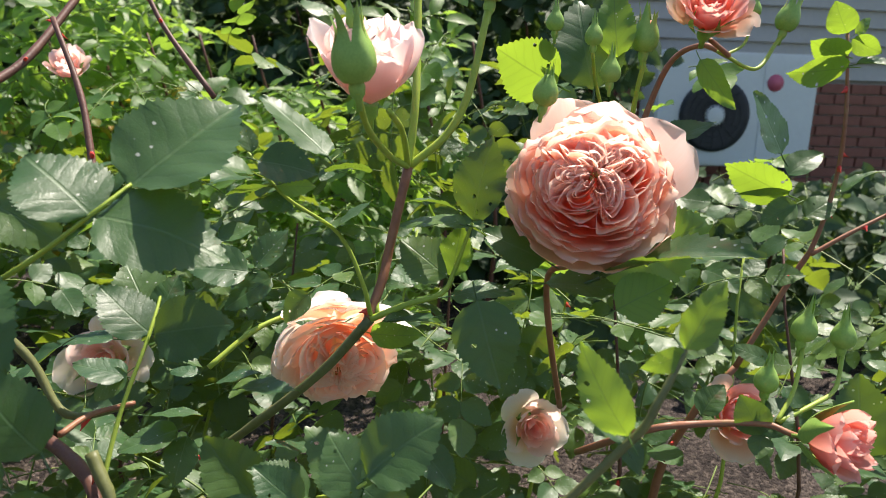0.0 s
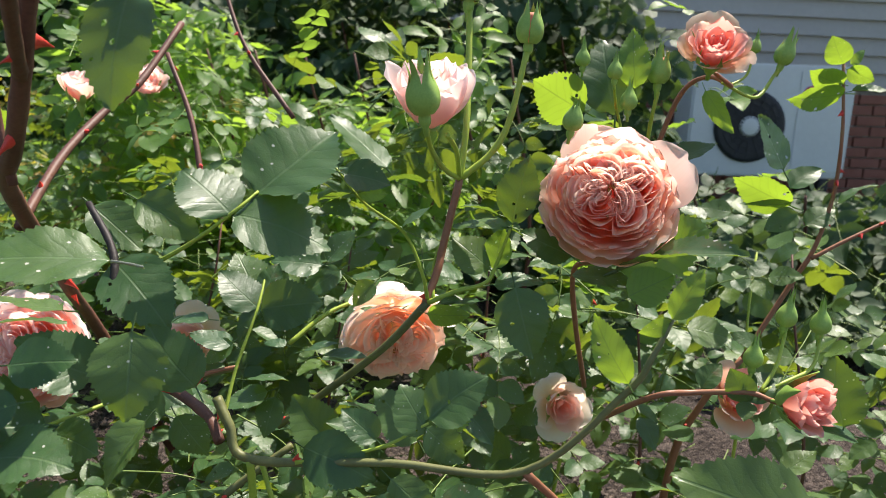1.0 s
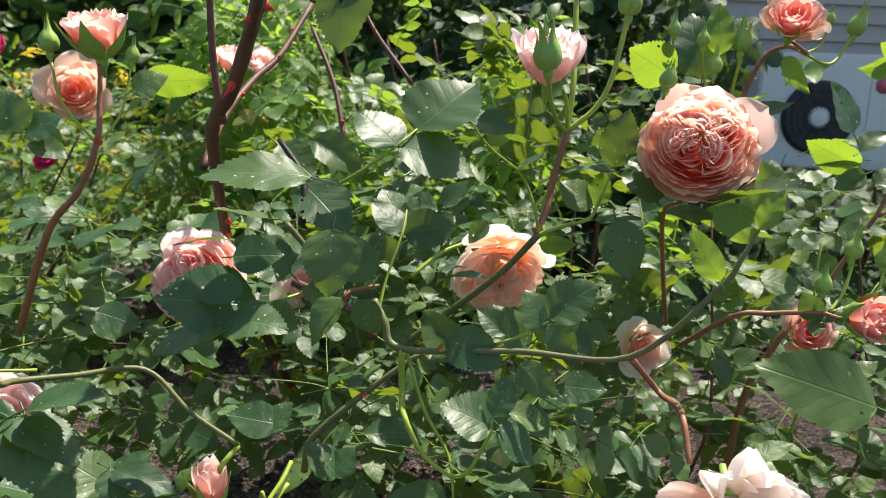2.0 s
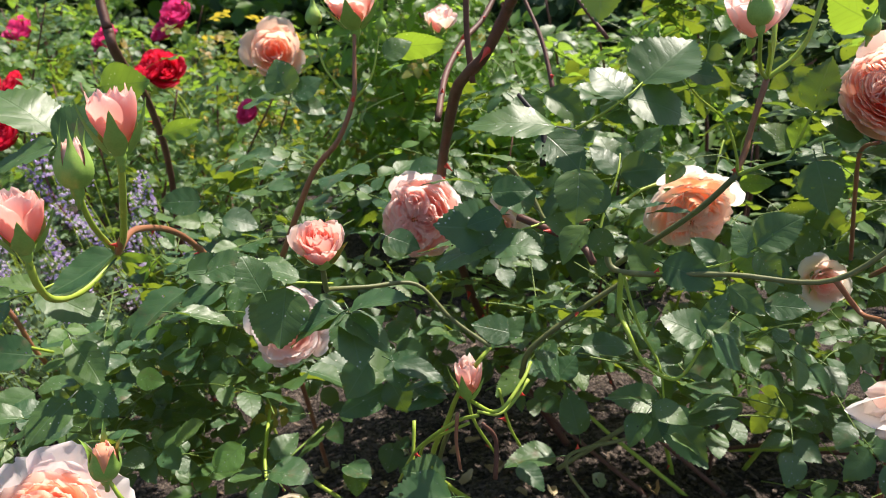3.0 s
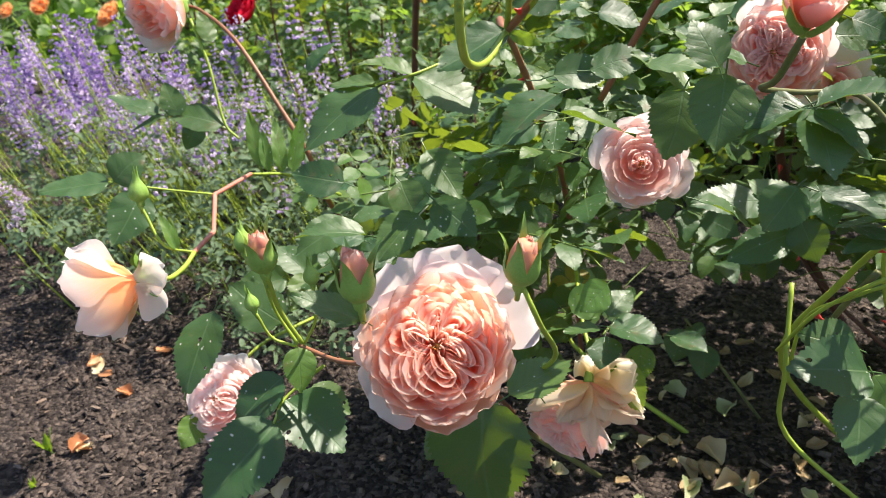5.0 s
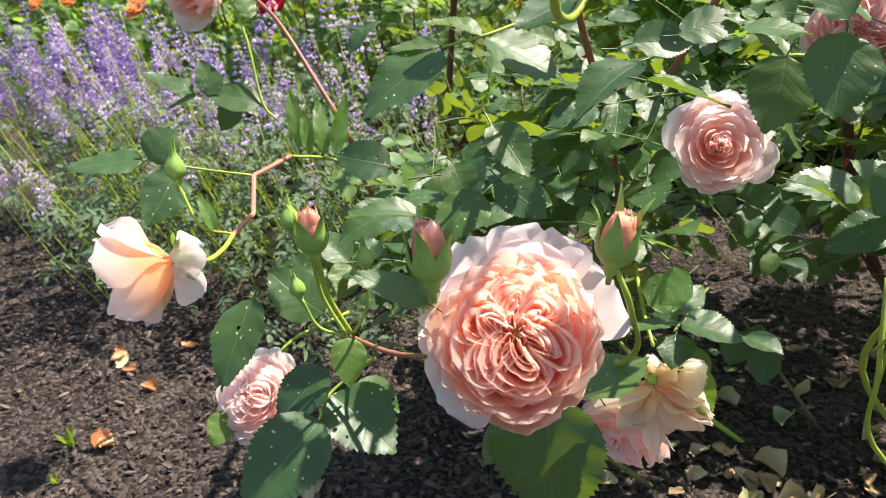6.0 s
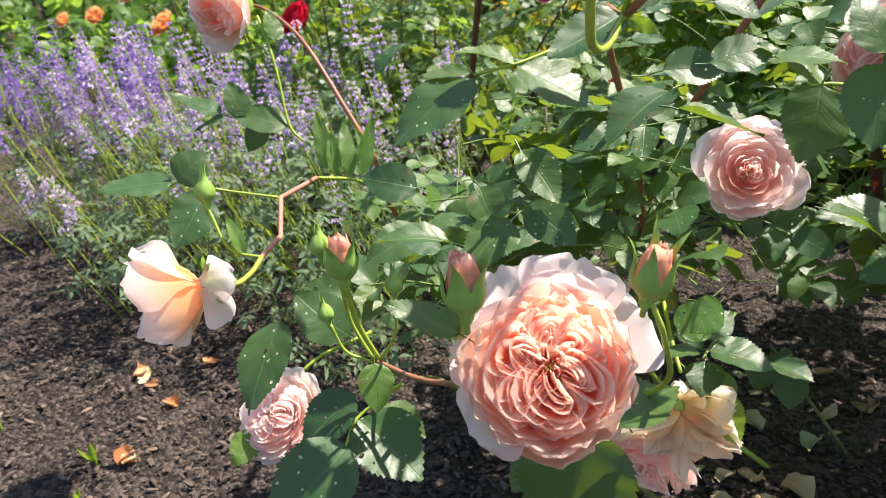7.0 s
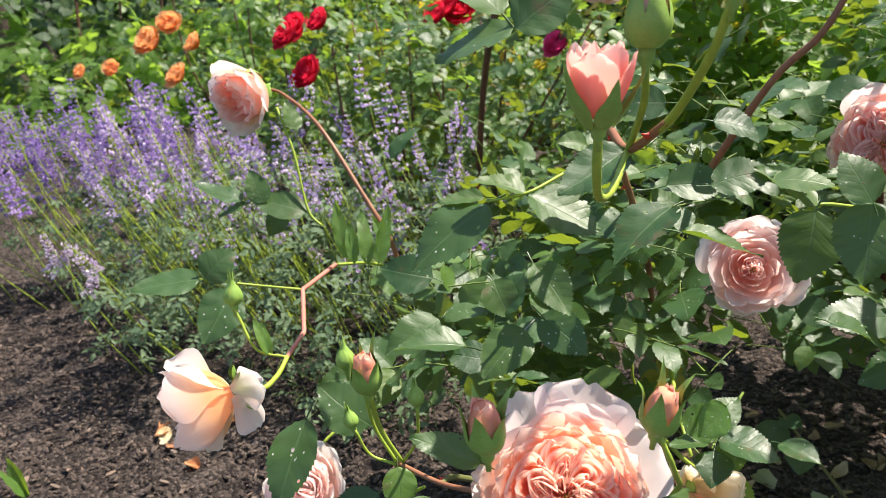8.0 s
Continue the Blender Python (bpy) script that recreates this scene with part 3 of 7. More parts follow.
def rosette(bush, place, axis, radius, seed=1, mat=None, outer=None, spin=0.0, guards=9, rings=56, folds=64, label="", dome=0.2, back=3, inward=0.38, heart=1.0):
    """A full, quartered rose: guard petals, rings of short petals, and folded petals in the middle.

    dome: how far the middle stands above the rim; below 0 it is a cup. back: pale petals opened wide behind its upper side.
    inward: how far in the rings run. heart: the size of the folded middle."""
    rng = random.Random(seed)
    R = radius
    axis = Vector(axis).normalized()
    ob = calyx(bush, "bloom", Vector(place) - axis * R * 0.75, axis, R * 0.42, label)
    up = pose(0, 0, 0, 0, 0, spin)
    for k in range(back):
        az = math.radians(74 + (k - (back - 1) / 2) * 42 + rng.uniform(-8, 8))
        shape = cup_petal(rng, R * 1.06, R * rng.uniform(0.62, 0.78), az, rng.uniform(0.48, 0.6), flare=rng.uniform(0.10, 0.24), close=0.0, droop=0.0, ruffle=rng.uniform(0.02, 0.035), cols=12, rows=10)
        part("petal", mesh("petal", *shape), outer or mat, ob, "pale outer petal")
    for k in range(guards):
        az = k * 2.39996 + 1.2
        shape = cup_petal(rng, R * rng.uniform(0.97, 1.03), R * rng.uniform(0.62, 0.76), az, rng.uniform(0.46, 0.6), flare=rng.uniform(-0.02, 0.10), close=0.03, droop=rng.uniform(0.0, 0.1), ruffle=rng.uniform(0.03, 0.05), cols=10)
        part("petal", mesh("petal", *shape), (outer or mat) if k % 3 == 0 or inward > 0.5 else mat, ob, m=up)
    for k in range(rings):
        f = k / rings
        r = R * (0.99 - inward * f)
        shape = cup_petal(rng, r, R * (0.80 + dome * f) * rng.uniform(0.975, 1.025), k * 2.39996 + rng.uniform(-0.35, 0.35), rng.uniform(0.36, 0.62) * (1 + 2.2 * max(0.0, inward - 0.38) * f), flare=rng.uniform(0.0, 0.08), close=rng.uniform(0.0, 0.05), ruffle=rng.uniform(0.015, 0.035), lean=0.45, cols=12)
        part("petal", mesh("petal", *shape), (outer or mat) if inward > 0.5 and f < 0.3 else mat, ob, m=up)
    quarters = 6
    nest = max(4, folds // quarters)
    turn = 0.0
    for q in range(quarters):
        span = 2 * math.pi / quarters * rng.uniform(0.82, 1.18)
        middle, turn = turn + span / 2, turn + span
        twist, reach = rng.uniform(-0.8, 0.8), rng.uniform(0.62, 0.80) * heart
        for k in range(nest):
            g = 1 - k / nest  # 1: the outermost fold of this wedge
            out = R * (reach * (0.42 + 0.58 * g)) * rng.uniform(0.92, 1.08)
            half = out * math.tan(span * 0.5) * (0.06 + 0.94 * g) * rng.uniform(0.85, 1.1)
            top = R * (0.84 + dome + 0.05 * (1 - g) - 0.12 * (1 - heart)) * rng.uniform(0.975, 1.025)
            shape = fold_petal(rng, R * rng.uniform(0.05, 0.12), out, middle + rng.uniform(-0.08, 0.08), half, top, R * 0.17, 0.30 * dome / R + 0.10 / R, twist + rng.uniform(-0.1, 0.1))
            part("petal", mesh("petal", *shape), mat, ob, m=up)
    for k in range(7):
        az = k * 0.9 + rng.uniform(-0.3, 0.3)
        shape = fold_petal(rng, R * 0.03, R * rng.uniform(0.16, 0.30) * heart ** 0.5, az, R * rng.uniform(0.05, 0.10), R * (0.90 + dome), R * 0.22, 0.1 / R, rng.uniform(-0.8, 0.8))
        part("petal", mesh("petal", *shape), mat, ob, m=up)
    bm = bmesh.new()
    for k in range(26):
        a, r = rng.uniform(0, 6.3), R * 0.08 * math.sqrt(rng.random())
        bmesh.ops.create_icosphere(bm, subdivisions=1, radius=R * rng.uniform(0.012, 0.020), matrix=Matrix.Translation((r * math.cos(a), r * math.sin(a), R * (0.74 + dome) + R * rng.uniform(0.0, 0.07))))
    tagged(part("stamen_tuft", bm, stamen_mat, ob, "dry golden stamens", up), kind="stuff")
    return ob


def scatter_mesh(name, shapes, places):
    """Many copies of some shapes at the given (matrix, index) places, joined in one mesh."""
    vs, fs, us, n = [], [], [], 0
    arrays = [(np.array(s[0]), s[1], np.array(s[2])) for s in shapes]
    for m, k in places:
        v, f, u = arrays[k]
        a = np.array(m)
        vs.append(v @ a[:3, :3].T + a[:3, 3])
        us.append(u)
        fs.extend([tuple(i + n for i in q) for q in f])
        n += len(v)
    return mesh(name, np.concatenate(vs), fs, np.concatenate(us))


STALKS = []
for k in range(3):
    v, f = tube([(0.3 - 0.3 * k, -1.3, -0.35), (0.08 - 0.1 * k, -0.5, -0.08), (0, 0.1, 0), (0, 1.05, 0)], 0.020, 0.011, 4, 3)
    STALKS.append((v, f[:-2], [(0, 0)] * len(v)))


def foliage(bush, n, where, length, mat, seed, shapes=None, name="foliage", up=0.85, label="", five=True):
    """Compound leaves of five leaflets (or single ones) scattered where where(rng) says, joined as stuff."""
    rng = random.Random(seed)
    shapes = shapes or SIMPLE
    places, stalks = [], []
    for _ in range(n):
        p = Vector(where(rng))
        size = length * rng.uniform(0.7, 1.15)
        hint = ((OUTLOOK - p).normalized() * (1 - up) + Vector((rng.uniform(-0.6, 0.6), rng.uniform(-0.6, 0.6), up))).normalized()
        d = Vector((rng.uniform(-1, 1), rng.uniform(-1, 0.7), rng.uniform(-0.6, 0.35)))
        q = frame_of(d, hint)
        spots = ((0, 1.0, 0, 1.0), (-1, 0.62, 62, 0.86), (1, 0.62, -62, 0.86), (-1, 0.05, 70, 0.66), (1, 0.05, -70, 0.66)) if five else ((0, 0, 0, 1.0),)
        stalks.append((Matrix.Translation(p) @ q.to_4x4() @ Matrix.Diagonal((size, size, size, 1)), rng.randrange(len(STALKS))))
        for side, y, turn, k in spots:
            t = q.to_4x4() @ pose(side * size * 0.02, y * size, 0, rng.uniform(-16, 16), rng.uniform(-22, 22), turn + rng.uniform(-10, 10))
            places.append((Matrix.Translation(p) @ t @ Matrix.Diagonal((size * k, size * k, size * k, 1)), rng.randrange(len(shapes))))
    ob = part(name, scatter_mesh(name, shapes, places), mat, bush, label)
    if five and stalks:
        tagged(part("petiole", scatter_mesh("petiole", STALKS, stalks), petiole_mat, bush, "thin yellow-green leaf stalks"), kind="stuff")
    return tagged(ob, kind="stuff")


def in_box(x0, x1, y0, y1, z0, z1, keep=None):
    def where(rng):
        while True:
            p = (rng.uniform(x0, x1), rng.uniform(y0, y1), rng.uniform(z0, z1))
            if keep is None or keep(*p):
                return p
    return where


# ---- ground ----
def mound(x, y):
    """Height of the soil: a slight rise under the roses."""
    t = min(1.0, max(0.0, (x + 0.75) / 0.6))
    rise = 0.05 * t * t * (3 - 2 * t) * max(0.0, 1 - max(0.0, abs(y - 0.8) - 0.6) / 1.5)
    return rise * max(0.0, 1 - max(0.0, x - 1.0) / 2.0)


def soil_material():
    m, nt, bsdf = material("dark_mulch_soil")
    place = node(nt, "NewGeometry").outputs["Position"]
    big = node(nt, "TexNoise", {"Vector": place, "Scale": 7.0, "Detail": 6.0, "Roughness": 0.6}).outputs[0]
    fine = node(nt, "TexNoise", {"Vector": place, "Scale": 170.0, "Detail": 5.0, "Roughness": 0.7}).outputs[0]
    crumbs = node(nt, "TexVoronoi", {"Vector": place, "Scale": 150.0, "Randomness": 1.0})
    tone = node(nt, "SeparateXYZ", {0: crumbs.outputs["Color"]}).outputs[0]
    mixed = maths(nt, "ADD", maths(nt, "MULTIPLY", big, 0.35), maths(nt, "ADD", maths(nt, "MULTIPLY", fine, 0.35), maths(nt, "MULTIPLY", tone, 0.3)))
    nt.links.new(ramp(nt, mixed, ((0.30, (0.011, 0.008, 0.008)), (0.5, (0.050, 0.039, 0.034)), (0.72, (0.17, 0.134, 0.114)))), bsdf.inputs["Base Color"])
    height = maths(nt, "SUBTRACT", maths(nt, "MULTIPLY", fine, 0.7), crumbs.outputs["Distance"])
    b = node(nt, "Bump", {"Strength": 1.0, "Distance": 0.009, "Height": height})
    nt.links.new(b.outputs[0], bsdf.inputs["Normal"])
    bsdf.inputs["Roughness"].default_value = 0.92
    bsdf.inputs["Specular IOR Level"].default_value = 0.2
    return m


soil_mat = soil_material()


def ground():
    xs = np.concatenate([[-400, -60, -14, -6], np.arange(-3.0, 1.6, 0.025), [3, 8, 40, 400]])
    ys = np.concatenate([[-400, -40, -8, -2], np.arange(-0.6, 2.2, 0.025), [3, 4.5, 9, 40, 400]])
    verts = []
    for y in ys:
        for x in xs:
            z = mound(x, y)
            if -3.1 < x < 1.7 and -0.7 < y < 2.3:
                z += 0.010 * noise.fractal(Vector((x * 9, y * 9, 3)), 1.0, 2.0, 4) + 0.008 * noise.noise(Vector((x * 45, y * 45, 1)))
            verts.append((x, y, z))
    ob = new("ground", mesh("ground", verts, grid_faces(len(ys) - 1, len(xs) - 1)))
    ob.data.materials.append(soil_mat)
    return tagged(ob, "dark brown mulched garden soil strewn with bark", "ground", kind="structure")


ground()


def chip_shape(rng):
    """A splinter of bark: a rough, flat, broken block."""
    verts, faces = [], []
    w, h = rng.uniform(0.4, 0.8), rng.uniform(0.25, 0.5)
    for x in (-1, 0.1, 1):
        k = 1.0 if abs(x) < 0.9 else rng.uniform(0.4, 0.9)
        for a, b in ((-1, -1), (1, -1), (1, 1), (-1, 1)):
            verts.append((x + rng.uniform(-0.12, 0.12), a * w * k * rng.uniform(0.7, 1.2), b * h * k * rng.uniform(0.6, 1.2)))
    for i in range(2):
        for k in range(4):
            faces.append((i * 4 + k, i * 4 + (k + 1) % 4, i * 4 + 4 + (k + 1) % 4, i * 4 + 4 + k))
    faces += [(3, 2, 1, 0), (8, 9, 10, 11)]
    return verts, faces, [(0, 0)] * len(verts)


def bark_mulch():
    rng = random.Random(3)
    shapes = [chip_shape(rng) for _ in range(10)]
    places = []
    for _ in range(34000):
        x, y = rng.uniform(-2.0, 0.5), rng.uniform(-0.25, 1.75)
        if rng.random() > 1.25 - 0.45 * y:
            continue
        s = rng.choice((0.0012, 0.0014, 0.0016, 0.0018, 0.002, 0.0022, 0.0028, 0.0045))
        m = Matrix.Translation((x, y, mound(x, y) + 0.004 + s * 0.25)) @ pose(0, 0, 0, rng.uniform(-40, 40), rng.uniform(-40, 40), rng.uniform(0, 360)) @ Matrix.Diagonal((s * 1.6, s, s, 1))
        places.append((m, rng.randrange(10)))
    me = scatter_mesh("bark_mulch", shapes, places)
    me.polygons.foreach_set("use_smooth", [False] * len(me.polygons))
    ob = new("bark_mulch", me)
    me.materials.append(piece_material("bark_chips", ((0.0, (0.011, 0.009, 0.009)), (0.6, (0.056, 0.043, 0.037)), (0.90, (0.160, 0.124, 0.102)), (1.0, (0.26, 0.18, 0.13))), 0.9))
    return tagged(ob, "dark brown bark chips loose over the soil", "mulch", kind="stuff")


bark_mulch()

lawn_mat = piece_material("grass_blades", ((0.0, (0.05, 0.11, 0.02)), (1.0, (0.14, 0.24, 0.05))), 0.6, 0.3)


def blade():
    def at(s, v):
        return (s * 0.5 * 0.12 * (1 - v) ** 0.7, 0.35 * v * v, v)
    return sheet(3, 1, at)


def lawn():
    rng = random.Random(21)
    shapes = [blade()]
    places = []
    for _ in range(5200):
        x, y = rng.uniform(-7.5, -1.7), rng.uniform(2.3, 7.5)
        s = rng.uniform(0.09, 0.2)
        places.append((Matrix.Translation((x, y, 0)) @ pose(0, 0, 0, rng.uniform(-15, 15), rng.uniform(-15, 15), rng.uniform(0, 360)) @ Matrix.Diagonal((s * 2.2, s, s, 1)), 0))
    ob = new("lawn", scatter_mesh("lawn", shapes, places))
    ob.data.materials.append(lawn_mat)
    return tagged(ob, "green lawn beyond the flower bed", "grass", kind="stuff")


lawn()
turf = new("lawn_ground", mesh("lawn_ground", [(-14, 2.3, 0.012), (-1.9, 2.3, 0.012), (-1.0, 4.6, 0.012), (-1.0, 12, 0.012), (-14, 12, 0.012)], [(0, 1, 2, 3, 4)]))
turf.data.materials.append(plain_material("short_turf", ((0.3, (0.035, 0.075, 0.015)), (0.7, (0.09, 0.16, 0.035))), 9.0, 0.8, 0.8, 0.02))
tagged(turf, "mown green lawn", "lawn", kind="structure")
strip = new("lawn_strip", mesh("lawn_strip", [(0.2, 3.1, 0.014), (9, 3.1, 0.014), (9, 6.9, 0.014), (0.2, 4.75, 0.014)], [(0, 1, 2, 3)]))
strip.data.materials.append(turf.data.materials[0])
tagged(strip, "strip of mown lawn before the house wall", "lawn", kind="structure")


# ---- house wall and air conditioner behind the roses ----
siding_mat = plain_material("grey_siding", ((0.3, (0.38, 0.35, 0.31)), (0.7, (0.46, 0.43, 0.38))), 3.0, 0.6, 0.1)
brick_mat = plain_material("red_brick", ((0.3, (0.20, 0.075, 0.05)), (0.7, (0.32, 0.13, 0.09))), 14.0, 0.85, 0.5)
mortar_mat = plain_material("mortar", ((0.3, (0.30, 0.28, 0.26)), (0.7, (0.40, 0.38, 0.35))), 30.0, 0.9, 0.4)
white_metal = plain_material("white_enamel", ((0.3, (0.66, 0.66, 0.64)), (0.7, (0.74, 0.74, 0.72))), 4.0, 0.4, 0.05)
dark_metal = plain_material("dark_grille", ((0.3, (0.02, 0.02, 0.022)), (0.7, (0.05, 0.05, 0.055))), 30.0, 0.5, 0.1)
pink_badge = plain_material("pink_badge", ((0.3, (0.55, 0.10, 0.16)), (0.7, (0.60, 0.14, 0.20))), 30.0, 0.5, 0.05)
WALL = pose(-0.55, 5.0, 0, 0, 0, 14)  # its foot runs along x; the garden side faces -y


def box(x0, x1, y0, y1, z0, z1, bevel=0.0):
    bm = bmesh.new()
    bmesh.ops.create_cube(bm, size=1.0, matrix=Matrix.Translation(((x0 + x1) / 2, (y0 + y1) / 2, (z0 + z1) / 2)) @ Matrix.Diagonal((x1 - x0, y1 - y0, z1 - z0, 1)))
    if bevel:
        bmesh.ops.bevel(bm, geom=bm.edges[:], offset=bevel, segments=2, affect="EDGES")
    return bm


house = thing("wall_north", "house wall of grey lap siding over red brick", "wall", kind="structure")
house.matrix_basis = WALL
part("wall_core", box(0, 8, 0.03, 0.3, 0, 5.2), mortar_mat, house)
board = None
for k in range(38):
    z = 0.84 + k * 0.115
    if board is None:
        bm = bmesh.new()
        for verts in ([(0, 0.028, 0), (8, 0.028, 0), (8, -0.016, 0), (0, -0.016, 0)], [(0, -0.016, 0), (8, -0.016, 0), (8, 0.012, 0.125), (0, 0.012, 0.125)], [(0, 0.028, 0), (0, -0.016, 0), (0, 0.012, 0.125)]):
            bm.faces.new([bm.verts.new(v) for v in verts])
        board = part("siding_board", bm, siding_mat, house, m=pose(0, 0, z))
    else:
        part("siding_board", board.data, siding_mat, house, m=pose(0, 0, z))
brick_mesh = None
for row in range(11):
    for k in range(26):
        m = pose(0.7 + k * 0.225 + (row % 2) * 0.112, 0, 0.03 + row * 0.072)
        if brick_mesh is None:
            one = part("brick", box(0, 0.214, -0.006, 0.03, 0, 0.062, 0.003), brick_mat, house, m=m)
            brick_mesh = one.data
        else:
            part("brick", brick_mesh, brick_mat, house, m=m)

ac = thing("air_conditioner", "white outdoor air conditioner with a round dark fan", "appliance")
ac.matrix_basis = WALL @ pose(1.98, -0.42, 0, 0, 0, -4)
part("body", box(-0.44, 0.54, -0.15, 0.15, 0.30, 0.97, 0.012), white_metal, ac)
FAN = pose(-0.08, -0.151, 0.60, 90, 0, 0)
part("fan_recess", mesh("fan_recess", *lathe(((0.215, 0), (0.215, 0.012), (0.18, 0.014), (0.05, 0.004)), 32)), dark_metal, ac, "dark round fan opening", FAN)
part("fan_hub", mesh("fan_hub", *lathe(((0.062, 0.004), (0.062, 0.018), (0.045, 0.024)), 20)), white_metal, ac, "pale round fan hub", FAN)
for k in range(5):
    ring = [(0.05 + k * 0.036, 0.020), (0.0525 + k * 0.036, 0.022), (0.055 + k * 0.036, 0.020), (0.0525 + k * 0.036, 0.018), (0.05 + k * 0.036, 0.020)]
    v, f = lathe(ring, 32)
    part("grille_ring", mesh("grille_ring", v, f[:-2]), dark_metal, ac, m=FAN)
for k in range(8):
    part("grille_bar", box(-0.20, 0.20, -0.002, 0.002, -0.002, 0.002), dark_metal, ac, m=pose(-0.08, -0.172, 0.60, 0, 22.5 * k, 0))
part("badge", mesh("badge", *lathe(((0.05, 0), (0.05, 0.004)), 20)), pink_badge, ac, "small round pink badge", pose(0.27, -0.157, 0.80, 90, 0, 0))
for x in (-0.32, 0.42):
    part("foot", box(x - 0.03, x + 0.03, -0.16, 0.16, 0.0, 0.30, 0.006), dark_metal, ac)
part("service_panel", box(0.20, 0.525, -0.156, -0.15, 0.34, 0.93, 0.002), white_metal, ac)


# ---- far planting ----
# near-black colour that stands in for the shade behind the leaves
deep_shade = plain_material("painted_deep_shade", ((0.3, (0.008, 0.014, 0.006)), (0.7, (0.02, 0.035, 0.014))), 2.0, 0.9)
far = thing("tree_belt", "dark mixed trees and shrubs closing the garden", "trees", kind="stuff")
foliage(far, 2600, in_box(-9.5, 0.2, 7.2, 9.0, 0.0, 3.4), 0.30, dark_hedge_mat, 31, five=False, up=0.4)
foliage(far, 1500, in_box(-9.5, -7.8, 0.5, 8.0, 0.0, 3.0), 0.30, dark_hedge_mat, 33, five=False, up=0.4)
foliage(far, 500, in_box(-9.5, -1.5, 6.6, 7.4, 0.2, 2.4), 0.26, hedge_mat, 32, five=False, up=0.4)
# plain dark boxes added as the belt's shaded depth
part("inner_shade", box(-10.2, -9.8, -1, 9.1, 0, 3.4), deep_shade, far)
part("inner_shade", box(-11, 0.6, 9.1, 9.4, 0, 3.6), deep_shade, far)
bark_mat = plain_material("tree_bark", ((0.3, (0.07, 0.05, 0.04)), (0.7, (0.16, 0.12, 0.095))), 18.0, 0.9, 0.9, 0.012)


def tree(x, y, r, top, seed):
    rng = random.Random(seed)
    ob = thing("tree", "grey-brown tree trunk with a leafy crown", "tree", (x, y, 0), group="garden trees")
    part("trunk", mesh("trunk", *tube([(0, 0, -0.05), (0.03, 0, 0.7), (-0.02, 0.05, 1.6), (0.05, 0, top * 0.7)], r * 1.15, r * 0.6, 12, 6)), bark_mat, ob)
    for k in range(5):
        a = k * 1.3 + rng.random()
        part("limb", mesh("limb", *tube([(0.02, 0, 1.5 + k * 0.2), (0.4 * math.cos(a), 0.4 * math.sin(a), 1.9 + k * 0.22), (0.9 * math.cos(a), 0.9 * math.sin(a), 2.2 + k * 0.3)], r * 0.4, r * 0.12, 7)), bark_mat, ob)

    def crown(g):
        v = Vector((g.gauss(0, 1), g.gauss(0, 1), g.gauss(0, 0.8))).normalized() * 1.3 * g.random() ** 0.4
        return (v[0], v[1], v[2] + top * 0.72)

    foliage(ob, 900, crown, 0.13, dark_hedge_mat, seed, five=False, name="crown")
    return ob


tree(*(-6.12, 2.40), 0.10, 3.8, 41)
tree(*(-8.13, 3.62), 0.07, 3.6, 42)

# ---- shrubs between the roses and the house ----
bright = thing("shrub", "bright sunlit yellow-green leafy shrub behind the roses", "shrub")
foliage(bright, 1000, in_box(-0.95, 0.06, 1.85, 2.6, 0.15, 0.98, lambda x, y, z: z < 0.86 + 0.18 * math.sin(x * 5) + 0.05 * math.sin(x * 17)), 0.080, hedge_mat, 51, NARROW, up=0.5)
for k in range(9):
    x = -0.85 + 0.13 * k
    part("branch", mesh("branch", *tube([(x, 2.2, 0), (x + 0.04, 2.15, 0.4), (x - 0.03, 2.05, 0.85)], 0.008, 0.003, 6)), brown_cane, bright)
# its shade is carried by the dark leaf colour as well
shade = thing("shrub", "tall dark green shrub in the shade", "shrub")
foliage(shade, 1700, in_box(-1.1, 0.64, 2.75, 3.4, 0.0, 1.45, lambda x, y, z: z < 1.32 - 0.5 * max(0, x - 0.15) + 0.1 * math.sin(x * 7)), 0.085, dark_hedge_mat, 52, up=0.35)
for k in range(8):
    x = -0.9 + 0.2 * k
    part("branch", mesh("branch", *tube([(x, 3.1, 0), (x + 0.05, 3.05, 0.5), (x - 0.03, 2.95, 1.0)], 0.012, 0.004, 6)), brown_cane, shade)
low = thing("shrub", "low dark green shrub before the house wall", "shrub")
for k in range(6):
    part("branch", mesh("branch", *tube([(0.7 + 0.3 * k, 2.6, 0), (0.75 + 0.3 * k, 2.55, 0.3), (0.7 + 0.32 * k, 2.5, 0.5)], 0.009, 0.004, 6)), brown_cane, low)
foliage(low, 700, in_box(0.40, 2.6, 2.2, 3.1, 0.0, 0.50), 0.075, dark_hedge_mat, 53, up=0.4)


